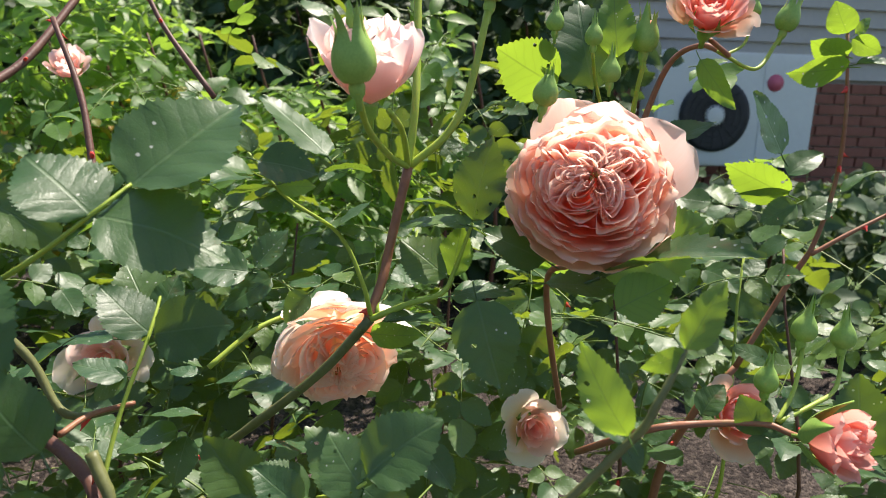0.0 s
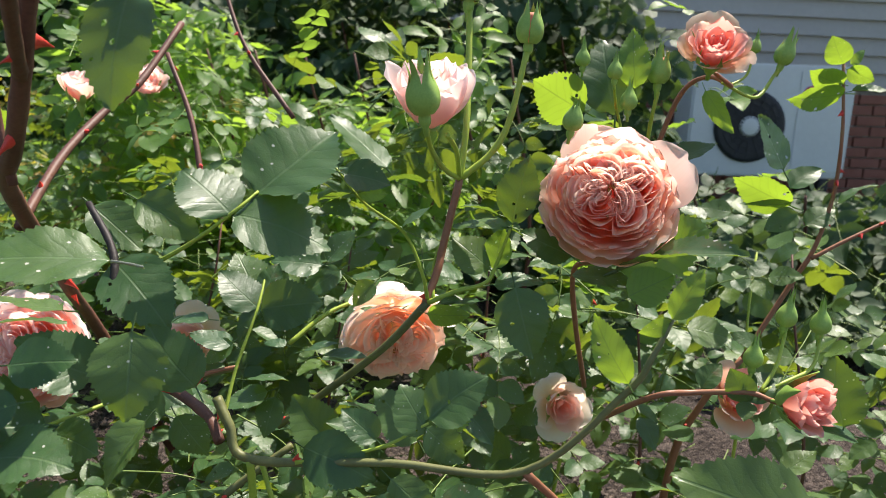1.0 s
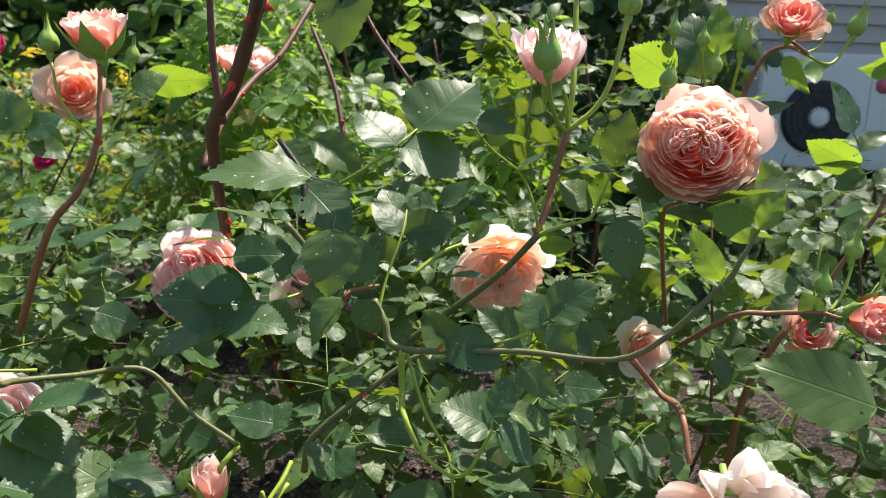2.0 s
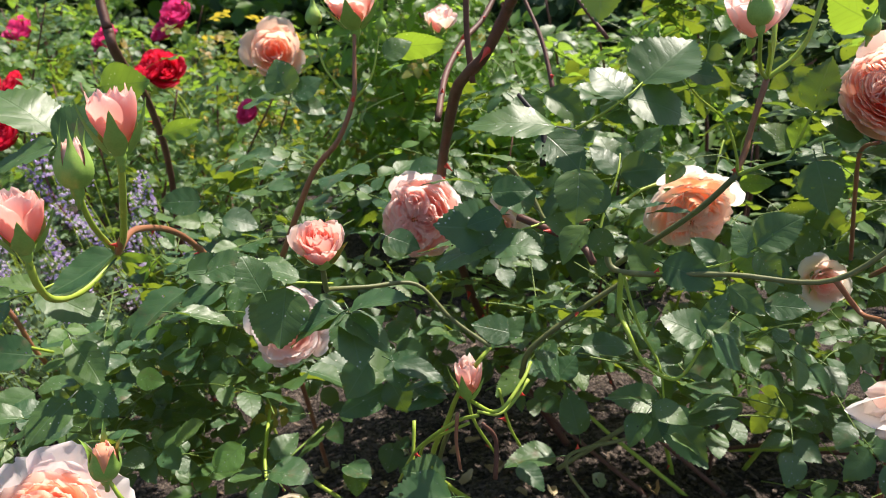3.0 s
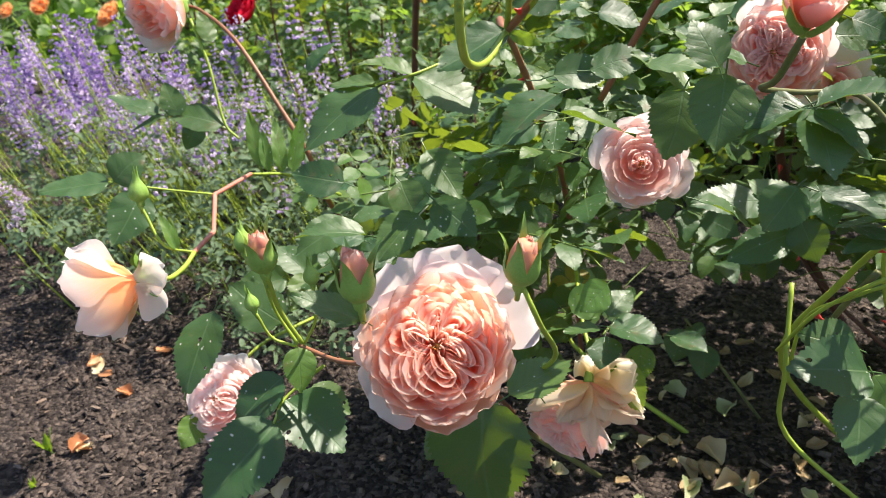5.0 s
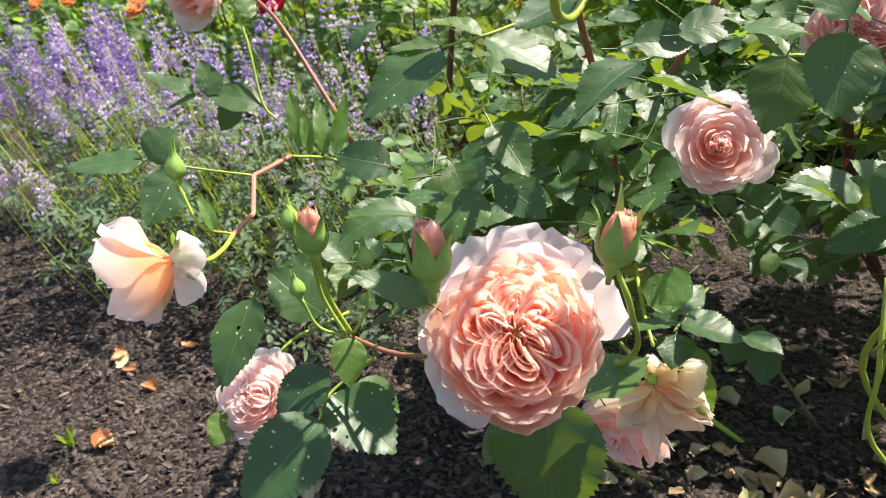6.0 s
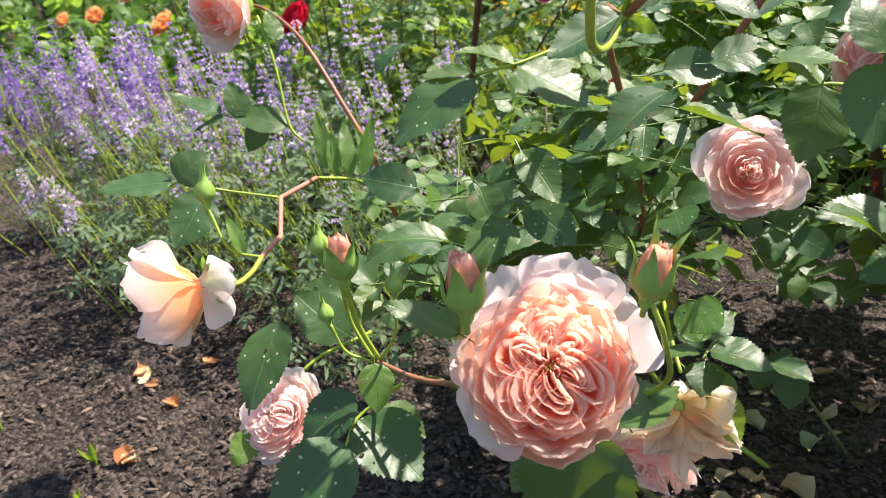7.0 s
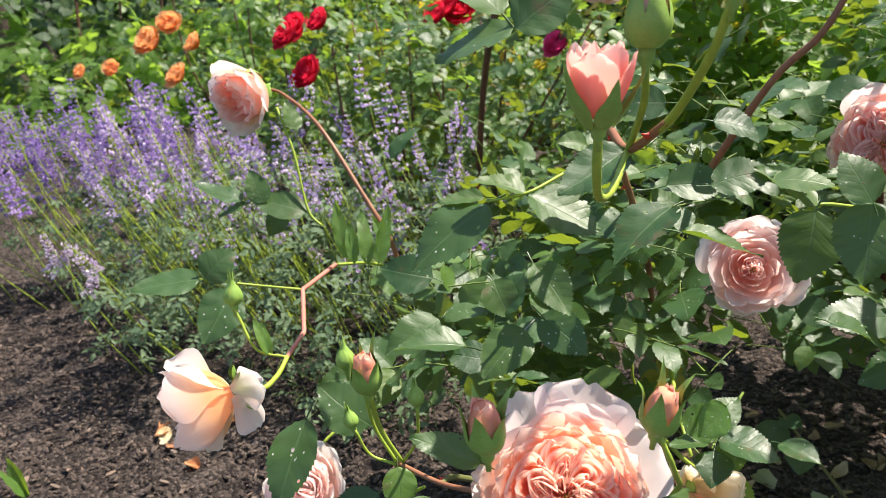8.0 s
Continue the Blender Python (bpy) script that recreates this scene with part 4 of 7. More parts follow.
# ---- the red, magenta and orange roses further off ----
def far_rose(label, x0, x1, y0, y1, top, mat, seed, blooms, many=520):
    bush = thing("rose_bush", label, "rose bush")
    rng = random.Random(seed)
    foliage(bush, many, in_box(x0, x1, y0, y1, 0.08, top), 0.036, leaf_mat_many, seed)
    foliage(bush, many // 4, in_box(x0, x1, y0, y1, 0.25, top + 0.08), 0.036, fresh_mat_many, seed + 1)
    for k in range(9):
        x, y = rng.uniform(x0, x1), rng.uniform(y0, y1)
        cane(bush, [((x0 + x1) / 2 + rng.uniform(-0.1, 0.1), (y0 + y1) / 2, 0), (x * 0.6 + (x0 + x1) * 0.2, y, top * 0.5), (x, y, top)], 0.006, 0.002, brown_cane, sides=6)
    for k, (p, r) in enumerate(blooms):
        p = Vector(p)
        cup_bloom(bush, p - Vector((0, 0, r * 0.7)), (rng.uniform(-0.3, 0.5), -0.7, 0.6), r, r * 1.15, mat, petals=24, openness=rng.uniform(0.30, 0.55), slim=1.2, seed=seed + k, sepals=False, label="open rose bloom")
        cane(bush, [p - Vector((0, 0, r * 1.2)), p - Vector((-0.02, -0.04, 0.12)), p - Vector((-0.03, -0.08, 0.25))], 0.002, 0.003, green_stem, sides=6)
    return bush


far_rose("rose bush with deep crimson double blooms", -1.75, -0.75, 1.15, 1.75, 0.62, red, 61, (
    ((-1.582, 1.276, 0.606), 0.040), ((-1.481, 1.247, 0.516), 0.046), ((-1.191, 1.403, 0.645), 0.036), ((-1.502, 1.268, 0.516), 0.042), ((-1.602, 1.317, 0.619), 0.042), ((-1.254, 1.552, 0.665), 0.05), ((-1.251, 1.527, 0.669), 0.05), ((-1.459, 1.276, 0.638), 0.035)))
far_rose("rose bush with small magenta blooms", -2.2, -1.1, 1.95, 2.6, 0.70, magenta, 71, (
    ((-1.713, 2.148, 0.785), 0.055), ((-1.868, 1.975, 0.728), 0.05), ((-1.700, 2.143, 0.812), 0.06), ((-1.730, 2.112, 0.755), 0.05), ((-2.108, 1.842, 0.759), 0.055), ((-0.854, 1.382, 0.581), 0.03)))
far_rose("rose bush with orange and apricot blooms", -2.75, -1.6, 1.35, 2.2, 0.82, orange, 81, (
    ((-2.241, 1.281, 0.582), 0.050), ((-2.207, 1.330, 0.630), 0.038), ((-2.324, 1.177, 0.500), 0.028), ((-2.062, 1.243, 0.484), 0.036), ((-2.500, 1.164, 0.483), 0.024), ((-2.130, 1.363, 0.567), 0.036)), 420)
garden = thing("shrub", "loose green shrub across the lawn", "shrub")
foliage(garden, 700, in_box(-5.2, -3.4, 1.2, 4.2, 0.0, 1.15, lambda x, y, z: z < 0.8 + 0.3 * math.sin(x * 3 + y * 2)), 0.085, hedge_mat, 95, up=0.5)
# shade inside the shrub is put into the darker green of these leaves
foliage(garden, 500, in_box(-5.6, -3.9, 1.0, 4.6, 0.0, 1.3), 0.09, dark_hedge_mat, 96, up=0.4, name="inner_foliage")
for k in range(8):
    part("branch", mesh("branch", *tube([(-4.6 + 0.12 * k, 2.2 + 0.2 * k, 0), (-4.55 + 0.12 * k, 2.2 + 0.2 * k, 0.5), (-4.65 + 0.15 * k, 2.3 + 0.2 * k, 1.0)], 0.014, 0.005, 6)), brown_cane, garden)
yellowing = thing("shrub", "shrub with yellowing autumn-tinted leaves", "shrub")
foliage(yellowing, 120, in_box(-1.7, -0.55, 1.75, 2.2, 0.3, 0.78), 0.038, autumn_mat, 91)


# ---- the catmint and sage ----
floret_mat = piece_material("lavender_florets", ((0.0, (0.36, 0.23, 0.58)), (0.5, (0.57, 0.42, 0.72)), (1.0, (0.92, 0.82, 0.90))), 0.7, 0.35)
deep_floret_mat = piece_material("violet_florets", ((0.0, (0.25, 0.13, 0.50)), (0.6, (0.42, 0.27, 0.64)), (1.0, (0.70, 0.54, 0.78))), 0.7, 0.3)
pale_floret_mat = piece_material("pale_florets", ((0.0, (0.55, 0.42, 0.62)), (1.0, (0.85, 0.76, 0.84))), 0.7, 0.35)


def spike_shape(rng, whorls, size, dense):
    """A flower spike: whorls of small two-lipped florets, thinner towards the tip."""
    bm_v, bm_f, n = [], [], 0
    for w in range(whorls):
        f = w / whorls
        z = f
        for k in range(dense):
            a = rng.uniform(0, 6.3)
            r = size * (1.15 - 0.75 * f) * rng.uniform(0.5, 1.0)
            c = Vector((r * math.cos(a), r * math.sin(a), z + rng.uniform(-0.02, 0.02)))
            s = size * (0.72 - 0.34 * f) * rng.uniform(0.6, 1.15)
            out = Vector((math.cos(a), math.sin(a), 0.35)).normalized()
            side = out.orthogonal().normalized()
            over = out.cross(side)
            pts = [c, c + out * s + side * s * 0.6, c + out * s * 1.2 + over * s * 0.6, c + out * s - side * s * 0.6, c + out * s * 1.1 - over * s * 0.5]
            bm_v += pts
            bm_f += [(n, n + 1, n + 2), (n, n + 2, n + 3), (n, n + 3, n + 4), (n, n + 4, n + 1)]
            n += 5
    return mesh("flower_spike", bm_v, bm_f, smooth=False)


spike_rng = random.Random(11)
CATMINT = [spike_shape(spike_rng, 7, 0.11, 8) for _ in range(4)]
SAGE = [spike_shape(spike_rng, 13, 0.068, 8) for _ in range(3)]
PALE = [spike_shape(spike_rng, 8, 0.13, 9) for _ in range(2)]
for pool, mat in ((CATMINT, floret_mat), (SAGE, deep_floret_mat), (PALE, pale_floret_mat)):
    for me in pool:
        me.materials.append(mat)


def clump(label, category, spikes, pool, length, seed, leaves, where_leaf, where):
    ob = thing("flowering_clump", label, category)
    rng = random.Random(seed)
    for _ in range(spikes):
        x, y, z = where(rng)
        s = length * rng.uniform(0.6, 1.25)
        lean = (rng.gauss(4, 16), rng.gauss(-6, 16))
        m = pose(x, y, z, lean[0], lean[1], 0) @ pose(0, 0, 0, 0, 0, rng.uniform(0, 360)) @ Matrix.Diagonal((s, s, s, 1))
        spike = part("flower_spike", rng.choice(pool), None, ob, m=m)
        foot = Vector((x + rng.uniform(0.0, 0.12), y + rng.uniform(0.08, 0.24), 0.02))
        head = Vector((x, y, z))
        part("stem", mesh("stem", *tube([foot, foot * 0.4 + head * 0.6 + Vector((rng.uniform(-0.02, 0.02), 0, 0)), head + (m.to_3x3() @ Vector((0, 0, 0.9)))], 0.0016, 0.0008, 5, 4)), green_stem, ob)
    foliage(ob, leaves, where_leaf, 0.022, grey_leaf_mat, seed + 1, NARROW, up=0.5)
    return ob


clump("catmint with loose lavender-blue flower spikes", "catmint", 92, CATMINT, 0.080, 15, 1000,
      in_box(-1.5, -0.72, 0.62, 1.15, 0.02, 0.38, lambda x, y, z: z < 0.40 - 0.12 * max(0, (-x - 1.1)) and y > 0.5 + 0.15 * (-x - 0.7)),
      lambda g: (lambda u: (-1.42 + 0.62 * u + g.gauss(0, 0.05), 0.62 + 0.32 * u + g.gauss(0, 0.10), 0.20 + 0.24 * g.random() + 0.05 * (1 - abs(2 * u - 1))))(g.random()))
clump("garden sage with upright deep violet flower spikes", "sage", 92, SAGE, 0.145, 17, 500,
      in_box(-2.0, -1.3, 0.6, 1.2, 0.02, 0.32),
      lambda g: (lambda u: (-2.0 + 0.65 * u + g.gauss(0, 0.05), 0.72 + 0.22 * u + g.gauss(0, 0.12), 0.24 + 0.16 * g.random()))(g.random()))
clump("paler catmint sprig hanging over the bed edge", "catmint", 6, PALE, 0.06, 19, 60,
      in_box(-1.3, -1.12, 0.48, 0.6, 0.08, 0.25),
      lambda g: (-1.32 + g.gauss(0, 0.05), 0.50 + g.gauss(0, 0.02), 0.2 + 0.08 * g.random()))


# ---- the tall apricot rose bush ----
tall = thing("rose_bush", "tall apricot-pink garden rose with full quartered blooms", "rose bush", group="apricot roses")
rosette(tall, (0.322, 0.727, 0.712), (-0.04, -0.83, 0.54), 0.0475, 5, apricot, blush, spin=20, rings=64, folds=65, dome=0.22, label="full quartered apricot-pink rose bloom")
cane(tall, [(0.314, 0.740, 0.662), (0.302, 0.757, 0.650), (0.307, 0.787, 0.602), (0.324, 0.871, 0.511)], 0.0018, 0.0024, red_stem)
# the nodding bloom half hidden by leaves
rosette(tall, (0.152, 0.820, 0.558), (0.25, -0.78, -0.35), 0.047, 9, cream_peach, peach_white, rings=26, folds=30, label="blush rose bloom nodding behind a stem")
# the bud and half-open bloom on the forked stem
cup_bloom(tall, (0.196, 0.720, 0.753), (0.06, -0.34, 0.92), 0.0320, 0.049, pale_pink, pale_pink, petals=18, openness=0.14, slim=1.15, hip=0.5, seed=4, heart=blush, sepals=False, label="half-open blush rose seen from its side")
bud(tall, (0.202, 0.656, 0.766), (-0.10, -0.1, 1), 0.0225, 0.3, bud_pink, 3, 0.3)
cane(tall, [(0.066, 0.759, 0.496), (0.104, 0.750, 0.530), (0.162, 0.728, 0.585), (0.197, 0.720, 0.627)], 0.0032, 0.0030, olive_stem, 1)
cane(tall, [(0.195, 0.7205, 0.625), (0.202, 0.733, 0.650), (0.204, 0.741, 0.666), (0.213, 0.753, 0.715)], 0.0031, 0.0029, red_stem, 1, label="red-brown stem below the fork")
for foot, tip, wide, young, lift in (
        ((0.135, 0.690, 0.521), (0.106, 0.686, 0.560), 0.95, False, 0.3), ((0.199, 0.688, 0.533), (0.170, 0.684, 0.573), 0.9, False, 0.35), ((0.205, 0.682, 0.546), (0.241, 0.694, 0.582), 0.95, True, 0),
        ((0.166, 0.693, 0.522), (0.134, 0.685, 0.545), 0.8, False, 0.6), ((0.164, 0.718, 0.540), (0.132, 0.715, 0.544), 0.8, False, 0.9), ((0.073, 0.720, 0.545), (0.040, 0.704, 0.535), 0.9, False, 0.9),
        ((0.079, 0.720, 0.541), (0.074, 0.703, 0.514), 0.9, False, 0.6), ((0.054, 0.720, 0.553), (0.088, 0.724, 0.557), 0.55, False, 0.95), ((0.225, 0.724, 0.628), (0.206, 0.712, 0.631), 0.7, False, 0.95),
        ((0.209, 0.739, 0.612), (0.222, 0.739, 0.609), 1.2, True, 0), ((0.092, 0.711, 0.588), (0.075, 0.710, 0.591), 1.0, False, 0.9), ((0.227, 0.725, 0.544), (0.252, 0.713, 0.525), 0.9, False, 0.5),
        ((0.059, 0.689, 0.593), (0.027, 0.687, 0.600), 0.8, False, 0.7), ((0.059, 0.689, 0.595), (0.039, 0.683, 0.580), 0.9, False, 0.4), ((-0.022, 0.751, 0.584), (-0.045, 0.723, 0.561), 0.6, False, 0.9),
        ((-0.014, 0.800, 0.571), (-0.056, 0.795, 0.569), 0.6, False, 0.95), ((0.024, 0.802, 0.564), (0.054, 0.802, 0.552), 0.7, False, 0.95)):
    leaf(tall, foot, tip, 0, wide, young, lift)
cane(tall, [(0.171, 0.693, 0.522), (0.199, 0.689, 0.534), (0.219, 0.686, 0.560)], 0.0013, 0.0008, green_stem)
cane(tall, [(0.213, 0.753, 0.715), (0.215, 0.762, 0.751), (0.213, 0.780, 0.788), (0.209, 0.803, 0.841)], 0.0026, 0.0024, green_stem)
cane(tall, [(0.213, 0.753, 0.715), (0.235, 0.760, 0.735), (0.247, 0.767, 0.760), (0.256, 0.779, 0.809)], 0.0026, 0.0024, green_stem)
cane(tall, [(0.213, 0.753, 0.715), (0.207, 0.724, 0.724), (0.204, 0.676, 0.742), (0.203, 0.654, 0.761)], 0.0019, 0.0017, green_stem)
cane(tall, [(0.213, 0.753, 0.715), (0.213, 0.727, 0.738), (0.211, 0.694, 0.751)], 0.0019, 0.0017, green_stem)
bud(tall, (0.257, 0.781, 0.816), (0.05, 0, 1), 0.022, 0.1, bud_coral, 8)
bud(tall, (0.208, 0.804, 0.848), (0.05, 0, 1), 0.026, 0.1, bud_coral, 18)
bud(tall, (0.292, 0.740, 0.756), (0.15, -0.1, 1), 0.017, 0.1, None, 9)
cane(tall, [(0.197, 0.720, 0.627), (0.218, 0.725, 0.636), (0.238, 0.728, 0.643), (0.245, 0.732, 0.656), (0.255, 0.730, 0.687)], 0.0022, 0.0011, green_stem)
cane(tall, [(0.197, 0.721, 0.629), (0.193, 0.715, 0.651), (0.180, 0.711, 0.680), (0.155, 0.693, 0.703), (0.137, 0.686, 0.727)], 0.0016, 0.0008, green_stem)
cane(tall, [(0.201, 0.721, 0.629), (0.198, 0.737, 0.652), (0.203, 0.741, 0.669)], 0.0014, 0.0008, green_stem)
# leaves about the forked stem
leaf(tall, (0.117, 0.600, 0.720), (0.151, 0.633, 0.759), 0, 1.25, up=0.10)
leaf(tall, (0.108, 0.587, 0.710), (0.080, 0.590, 0.736), 0, 1.4, up=0.25)
leaf(tall, (0.109, 0.587, 0.710), (0.164, 0.589, 0.698), 0, 0.95, up=0.25)
cane(tall, [(0.042, 0.601, 0.668), (0.079, 0.589, 0.689), (0.108, 0.587, 0.710), (0.118, 0.601, 0.721)], 0.0014, 0.0008, green_stem)
leaf(tall, (0.146, 0.676, 0.724), (0.177, 0.678, 0.718), 0, 1.0)
leaf(tall, (0.139, 0.687, 0.727), (0.132, 0.690, 0.743), 0, 0.8)
leaf(tall, (0.153, 0.684, 0.711), (0.126, 0.680, 0.705), 0, 0.7, up=0.9)
leaf(tall, (0.153, 0.684, 0.710), (0.171, 0.696, 0.709), 0, 0.7, True, up=0.9)
leaf(tall, (0.178, 0.711, 0.683), (0.198, 0.717, 0.701), 0, 1.2, up=0.8)
leaf(tall, (0.180, 0.711, 0.683), (0.164, 0.701, 0.692), 0, 0.6, up=0.9)
leaf(tall, (0.180, 0.711, 0.682), (0.200, 0.712, 0.678), 0, 0.6, up=0.9)
leaf(tall, (0.255, 0.730, 0.688), (0.263, 0.732, 0.738), 0, 0.95)
leaf(tall, (0.241, 0.731, 0.653), (0.213, 0.734, 0.676), 0, 1.0)
leaf(tall, (0.244, 0.731, 0.653), (0.248, 0.739, 0.684), 0, 0.8, True)
leaf(tall, (0.252, 0.729, 0.686), (0.211, 0.736, 0.688), 0, 0.6, up=0.95)
leaf(tall, (0.252, 0.729, 0.685), (0.270, 0.739, 0.675), 0, 0.6, up=0.95)
leaf(tall, (0.241, 0.800, 0.682), (0.205, 0.799, 0.692), 0, 0.9, up=0.8)
leaf(tall, (0.261, 0.701, 0.649), (0.276, 0.682, 0.605), 0, 0.95, up=0.2)
leaf(tall, (0.245, 0.719, 0.645), (0.281, 0.724, 0.652), 0, 0.75, up=0.8)
leaf(tall, (0.236, 0.715, 0.633), (0.206, 0.711, 0.628), 0, 0.7, up=0.8)
leaf(tall, (0.199, 0.709, 0.622), (0.229, 0.702, 0.623), 0, 0.8, True)
leaf(tall, (0.303, 0.825, 0.766), (0.260, 0.827, 0.789), 0, 1.15, True, up=0.1)
leaf(tall, (0.328, 0.827, 0.764), (0.316, 0.841, 0.827), 0, 0.95, up=0.2)
leaf(tall, (0.342, 0.824, 0.786), (0.336, 0.834, 0.834), 0, 0.7, True, up=0.1)
leaf(tall, (0.299, 0.730, 0.667), (0.262, 0.730, 0.685), 0, 0.9)
leaf(tall, (0.329, 0.721, 0.661), (0.402, 0.685, 0.697), 0, 0.5, up=0.9)
leaf(tall, (0.333, 0.731, 0.659), (0.399, 0.765, 0.689), 0, 0.9, True)
leaf(tall, (0.299, 0.727, 0.654), (0.346, 0.721, 0.656), 0, 0.6, up=0.85)
leaf(tall, (0.370, 0.803, 0.730), (0.405, 0.805, 0.747), 0, 0.85)
leaf(tall, (0.279, 0.737, 0.661), (0.267, 0.735, 0.657), 0, 0.8, up=0.9)
leaf(tall, (0.337, 0.698, 0.649), (0.367, 0.705, 0.665), 0, 0.9, True)
leaf(tall, (0.347, 0.581, 0.671), (0.361, 0.588, 0.697), 0, 0.66, True, up=0.1)
leaf(tall, (0.347, 0.580, 0.670), (0.331, 0.572, 0.665), 0, 0.7, True, up=0.1)
leaf(tall, (0.327, 0.571, 0.638), (0.306, 0.581, 0.670), 0, 0.62, True, up=0.1)
leaf(tall, (0.327, 0.575, 0.633), (0.311, 0.592, 0.647), 0, 0.7)
cane(tall, [(0.347, 0.581, 0.671), (0.338, 0.575, 0.652), (0.327, 0.575, 0.632), (0.277, 0.582, 0.577), (0.200, 0.589, 0.569), (0.113, 0.593, 0.559), (0.097, 0.600, 0.576), (0.086, 0.607, 0.590)], 0.0013, 0.0034, olive_stem, 2, label="long green side shoot with a cut stub")
cane(tall, [(0.277, 0.582, 0.577), (0.301, 0.599, 0.546), (0.308, 0.534, 0.563), (0.313, 0.508, 0.543)], 0.0024, 0.0018, red_stem)
cane(tall, [(0.113, 0.593, 0.559), (0.113, 0.596, 0.524), (0.125, 0.563, 0.519), (0.142, 0.560, 0.492), (0.170, 0.556, 0.484), (0.189, 0.561, 0.520)], 0.0028, 0.0012, green_stem)
leaf(tall, (0.189, 0.561, 0.521), (0.154, 0.555, 0.539), 0, 1.1)
leaf(tall, (0.193, 0.563, 0.523), (0.220, 0.564, 0.498), 0, 0.9)
leaf(tall, (0.188, 0.563, 0.529), (0.202, 0.576, 0.558), 0, 0.8)
leaf(tall, (0.147, 0.591, 0.572), (0.191, 0.585, 0.559), 0, 0.8)
leaf(tall, (0.219, 0.605, 0.582), (0.202, 0.608, 0.610), 0, 1.0)
leaf(tall, (0.219, 0.607, 0.590), (0.252, 0.618, 0.616), 0, 1.0)
leaf(tall, (0.218, 0.605, 0.585), (0.242, 0.605, 0.565), 0, 0.9)
leaf(tall, (0.190, 0.599, 0.577), (0.168, 0.600, 0.595), 0, 0.9)
leaf(tall, (0.229, 0.588, 0.547), (0.264, 0.584, 0.550), 0, 0.8)
leaf(tall, (0.201, 0.587, 0.560), (0.231, 0.577, 0.542), 0, 0.8)
cane(tall, [(0.143, 0.588, 0.563), (0.191, 0.598, 0.573), (0.219, 0.606, 0.588)], 0.0013, 0.0008, green_stem)
leaf(tall, (0.127, 0.685, 0.592), (0.166, 0.679, 0.597), 0, 0.6, up=0.9)
leaf(tall, (0.114, 0.684, 0.595), (0.140, 0.689, 0.604), 0, 0.7, up=0.9)
leaf(tall, (0.096, 0.651, 0.635), (0.069, 0.654, 0.660), 0, 1.0)
leaf(tall, (0.097, 0.651, 0.635), (0.137, 0.656, 0.642), 0, 0.95)
leaf(tall, (0.093, 0.661, 0.638), (0.071, 0.676, 0.668), 0, 0.9)
leaf(tall, (0.095, 0.662, 0.641), (0.100, 0.677, 0.660), 0, 0.9)
cane(tall, [(0.086, 0.613, 0.569), (0.088, 0.631, 0.600), (0.095, 0.650, 0.634), (0.092, 0.676, 0.656)], 0.0014, 0.0008, green_stem)
leaf(tall, (0.088, 0.823, 0.626), (0.112, 0.832, 0.655), 0, 1.0)
leaf(tall, (0.084, 0.822, 0.623), (0.042, 0.809, 0.629), 0, 0.9)
leaf(tall, (0.101, 0.823, 0.620), (0.070, 0.805, 0.599), 0, 0.8)
leaf(tall, (0.120, 0.916, 0.702), (0.055, 0.942, 0.751), 0, 0.7, up=0.5)
leaf(tall, (0.162, 0.898, 0.694), (0.123, 0.895, 0.697), 0, 0.9, up=0.8)
leaf(tall, (0.144, 0.776, 0.623), (0.126, 0.770, 0.604), 0, 0.9)
# shoots on the sunny side
cane(tall, [(-0.019, 0.679, 0.628), (0.003, 0.685, 0.600), (0.026, 0.680, 0.570), (0.059, 0.694, 0.573)], 0.0028, 0.0022, olive_stem, 1)
cane(tall, [(0.001, 0.650, 0.584), (0.040, 0.641, 0.575), (0.072, 0.622, 0.569), (0.085, 0.611, 0.558)], 0.0040, 0.0034, brown_cane, 2)
cane(tall, [(0.040, 0.651, 0.573), (0.045, 0.673, 0.575), (0.065, 0.686, 0.578)], 0.0020, 0.0014, red_stem)
cane(tall, [(0.070, 0.776, 0.564), (0.094, 0.803, 0.584), (0.120, 0.829, 0.593)], 0.0022, 0.0018, green_stem)
leaf(tall, (0.103, 0.505, 0.817), (0.099, 0.484, 0.772), 0, 1.1)
leaf(tall, (0.063, 0.543, 0.691), (-0.005, 0.513, 0.698), 0, 0.7, up=0.85)
leaf(tall, (0.041, 0.578, 0.681), (0.083, 0.558, 0.653), 0, 0.8, up=0.3)
leaf(tall, (0.003, 0.619, 0.703), (0.035, 0.618, 0.677), 0, 0.95, up=0.15)
leaf(tall, (0.030, 0.624, 0.708), (0.069, 0.626, 0.687), 0, 0.75, up=0.2)
leaf(tall, (0.028, 0.551, 0.659), (-0.011, 0.546, 0.664), 0, 0.7, up=0.8)
leaf(tall, (0.015, 0.523, 0.637), (0.048, 0.529, 0.641), 0, 1.0, up=0.2)
leaf(tall, (0.087, 0.519, 0.663), (0.090, 0.501, 0.624), 0, 0.95, up=0.2)
leaf(tall, (0.023, 0.495, 0.601), (0.066, 0.493, 0.607), 0, 1.0, up=0.2)
leaf(tall, (0.096, 0.511, 0.621), (0.081, 0.493, 0.595), 0, 0.95, up=0.2)
leaf(tall, (0.029, 0.511, 0.623), (0.004, 0.496, 0.617), 0, 0.95, up=0.2)
cane(tall, [(0.013, 0.601, 0.708), (0.041, 0.579, 0.684), (0.047, 0.563, 0.654)], 0.0020, 0.0026, black_cane, label="dead blackened twig")
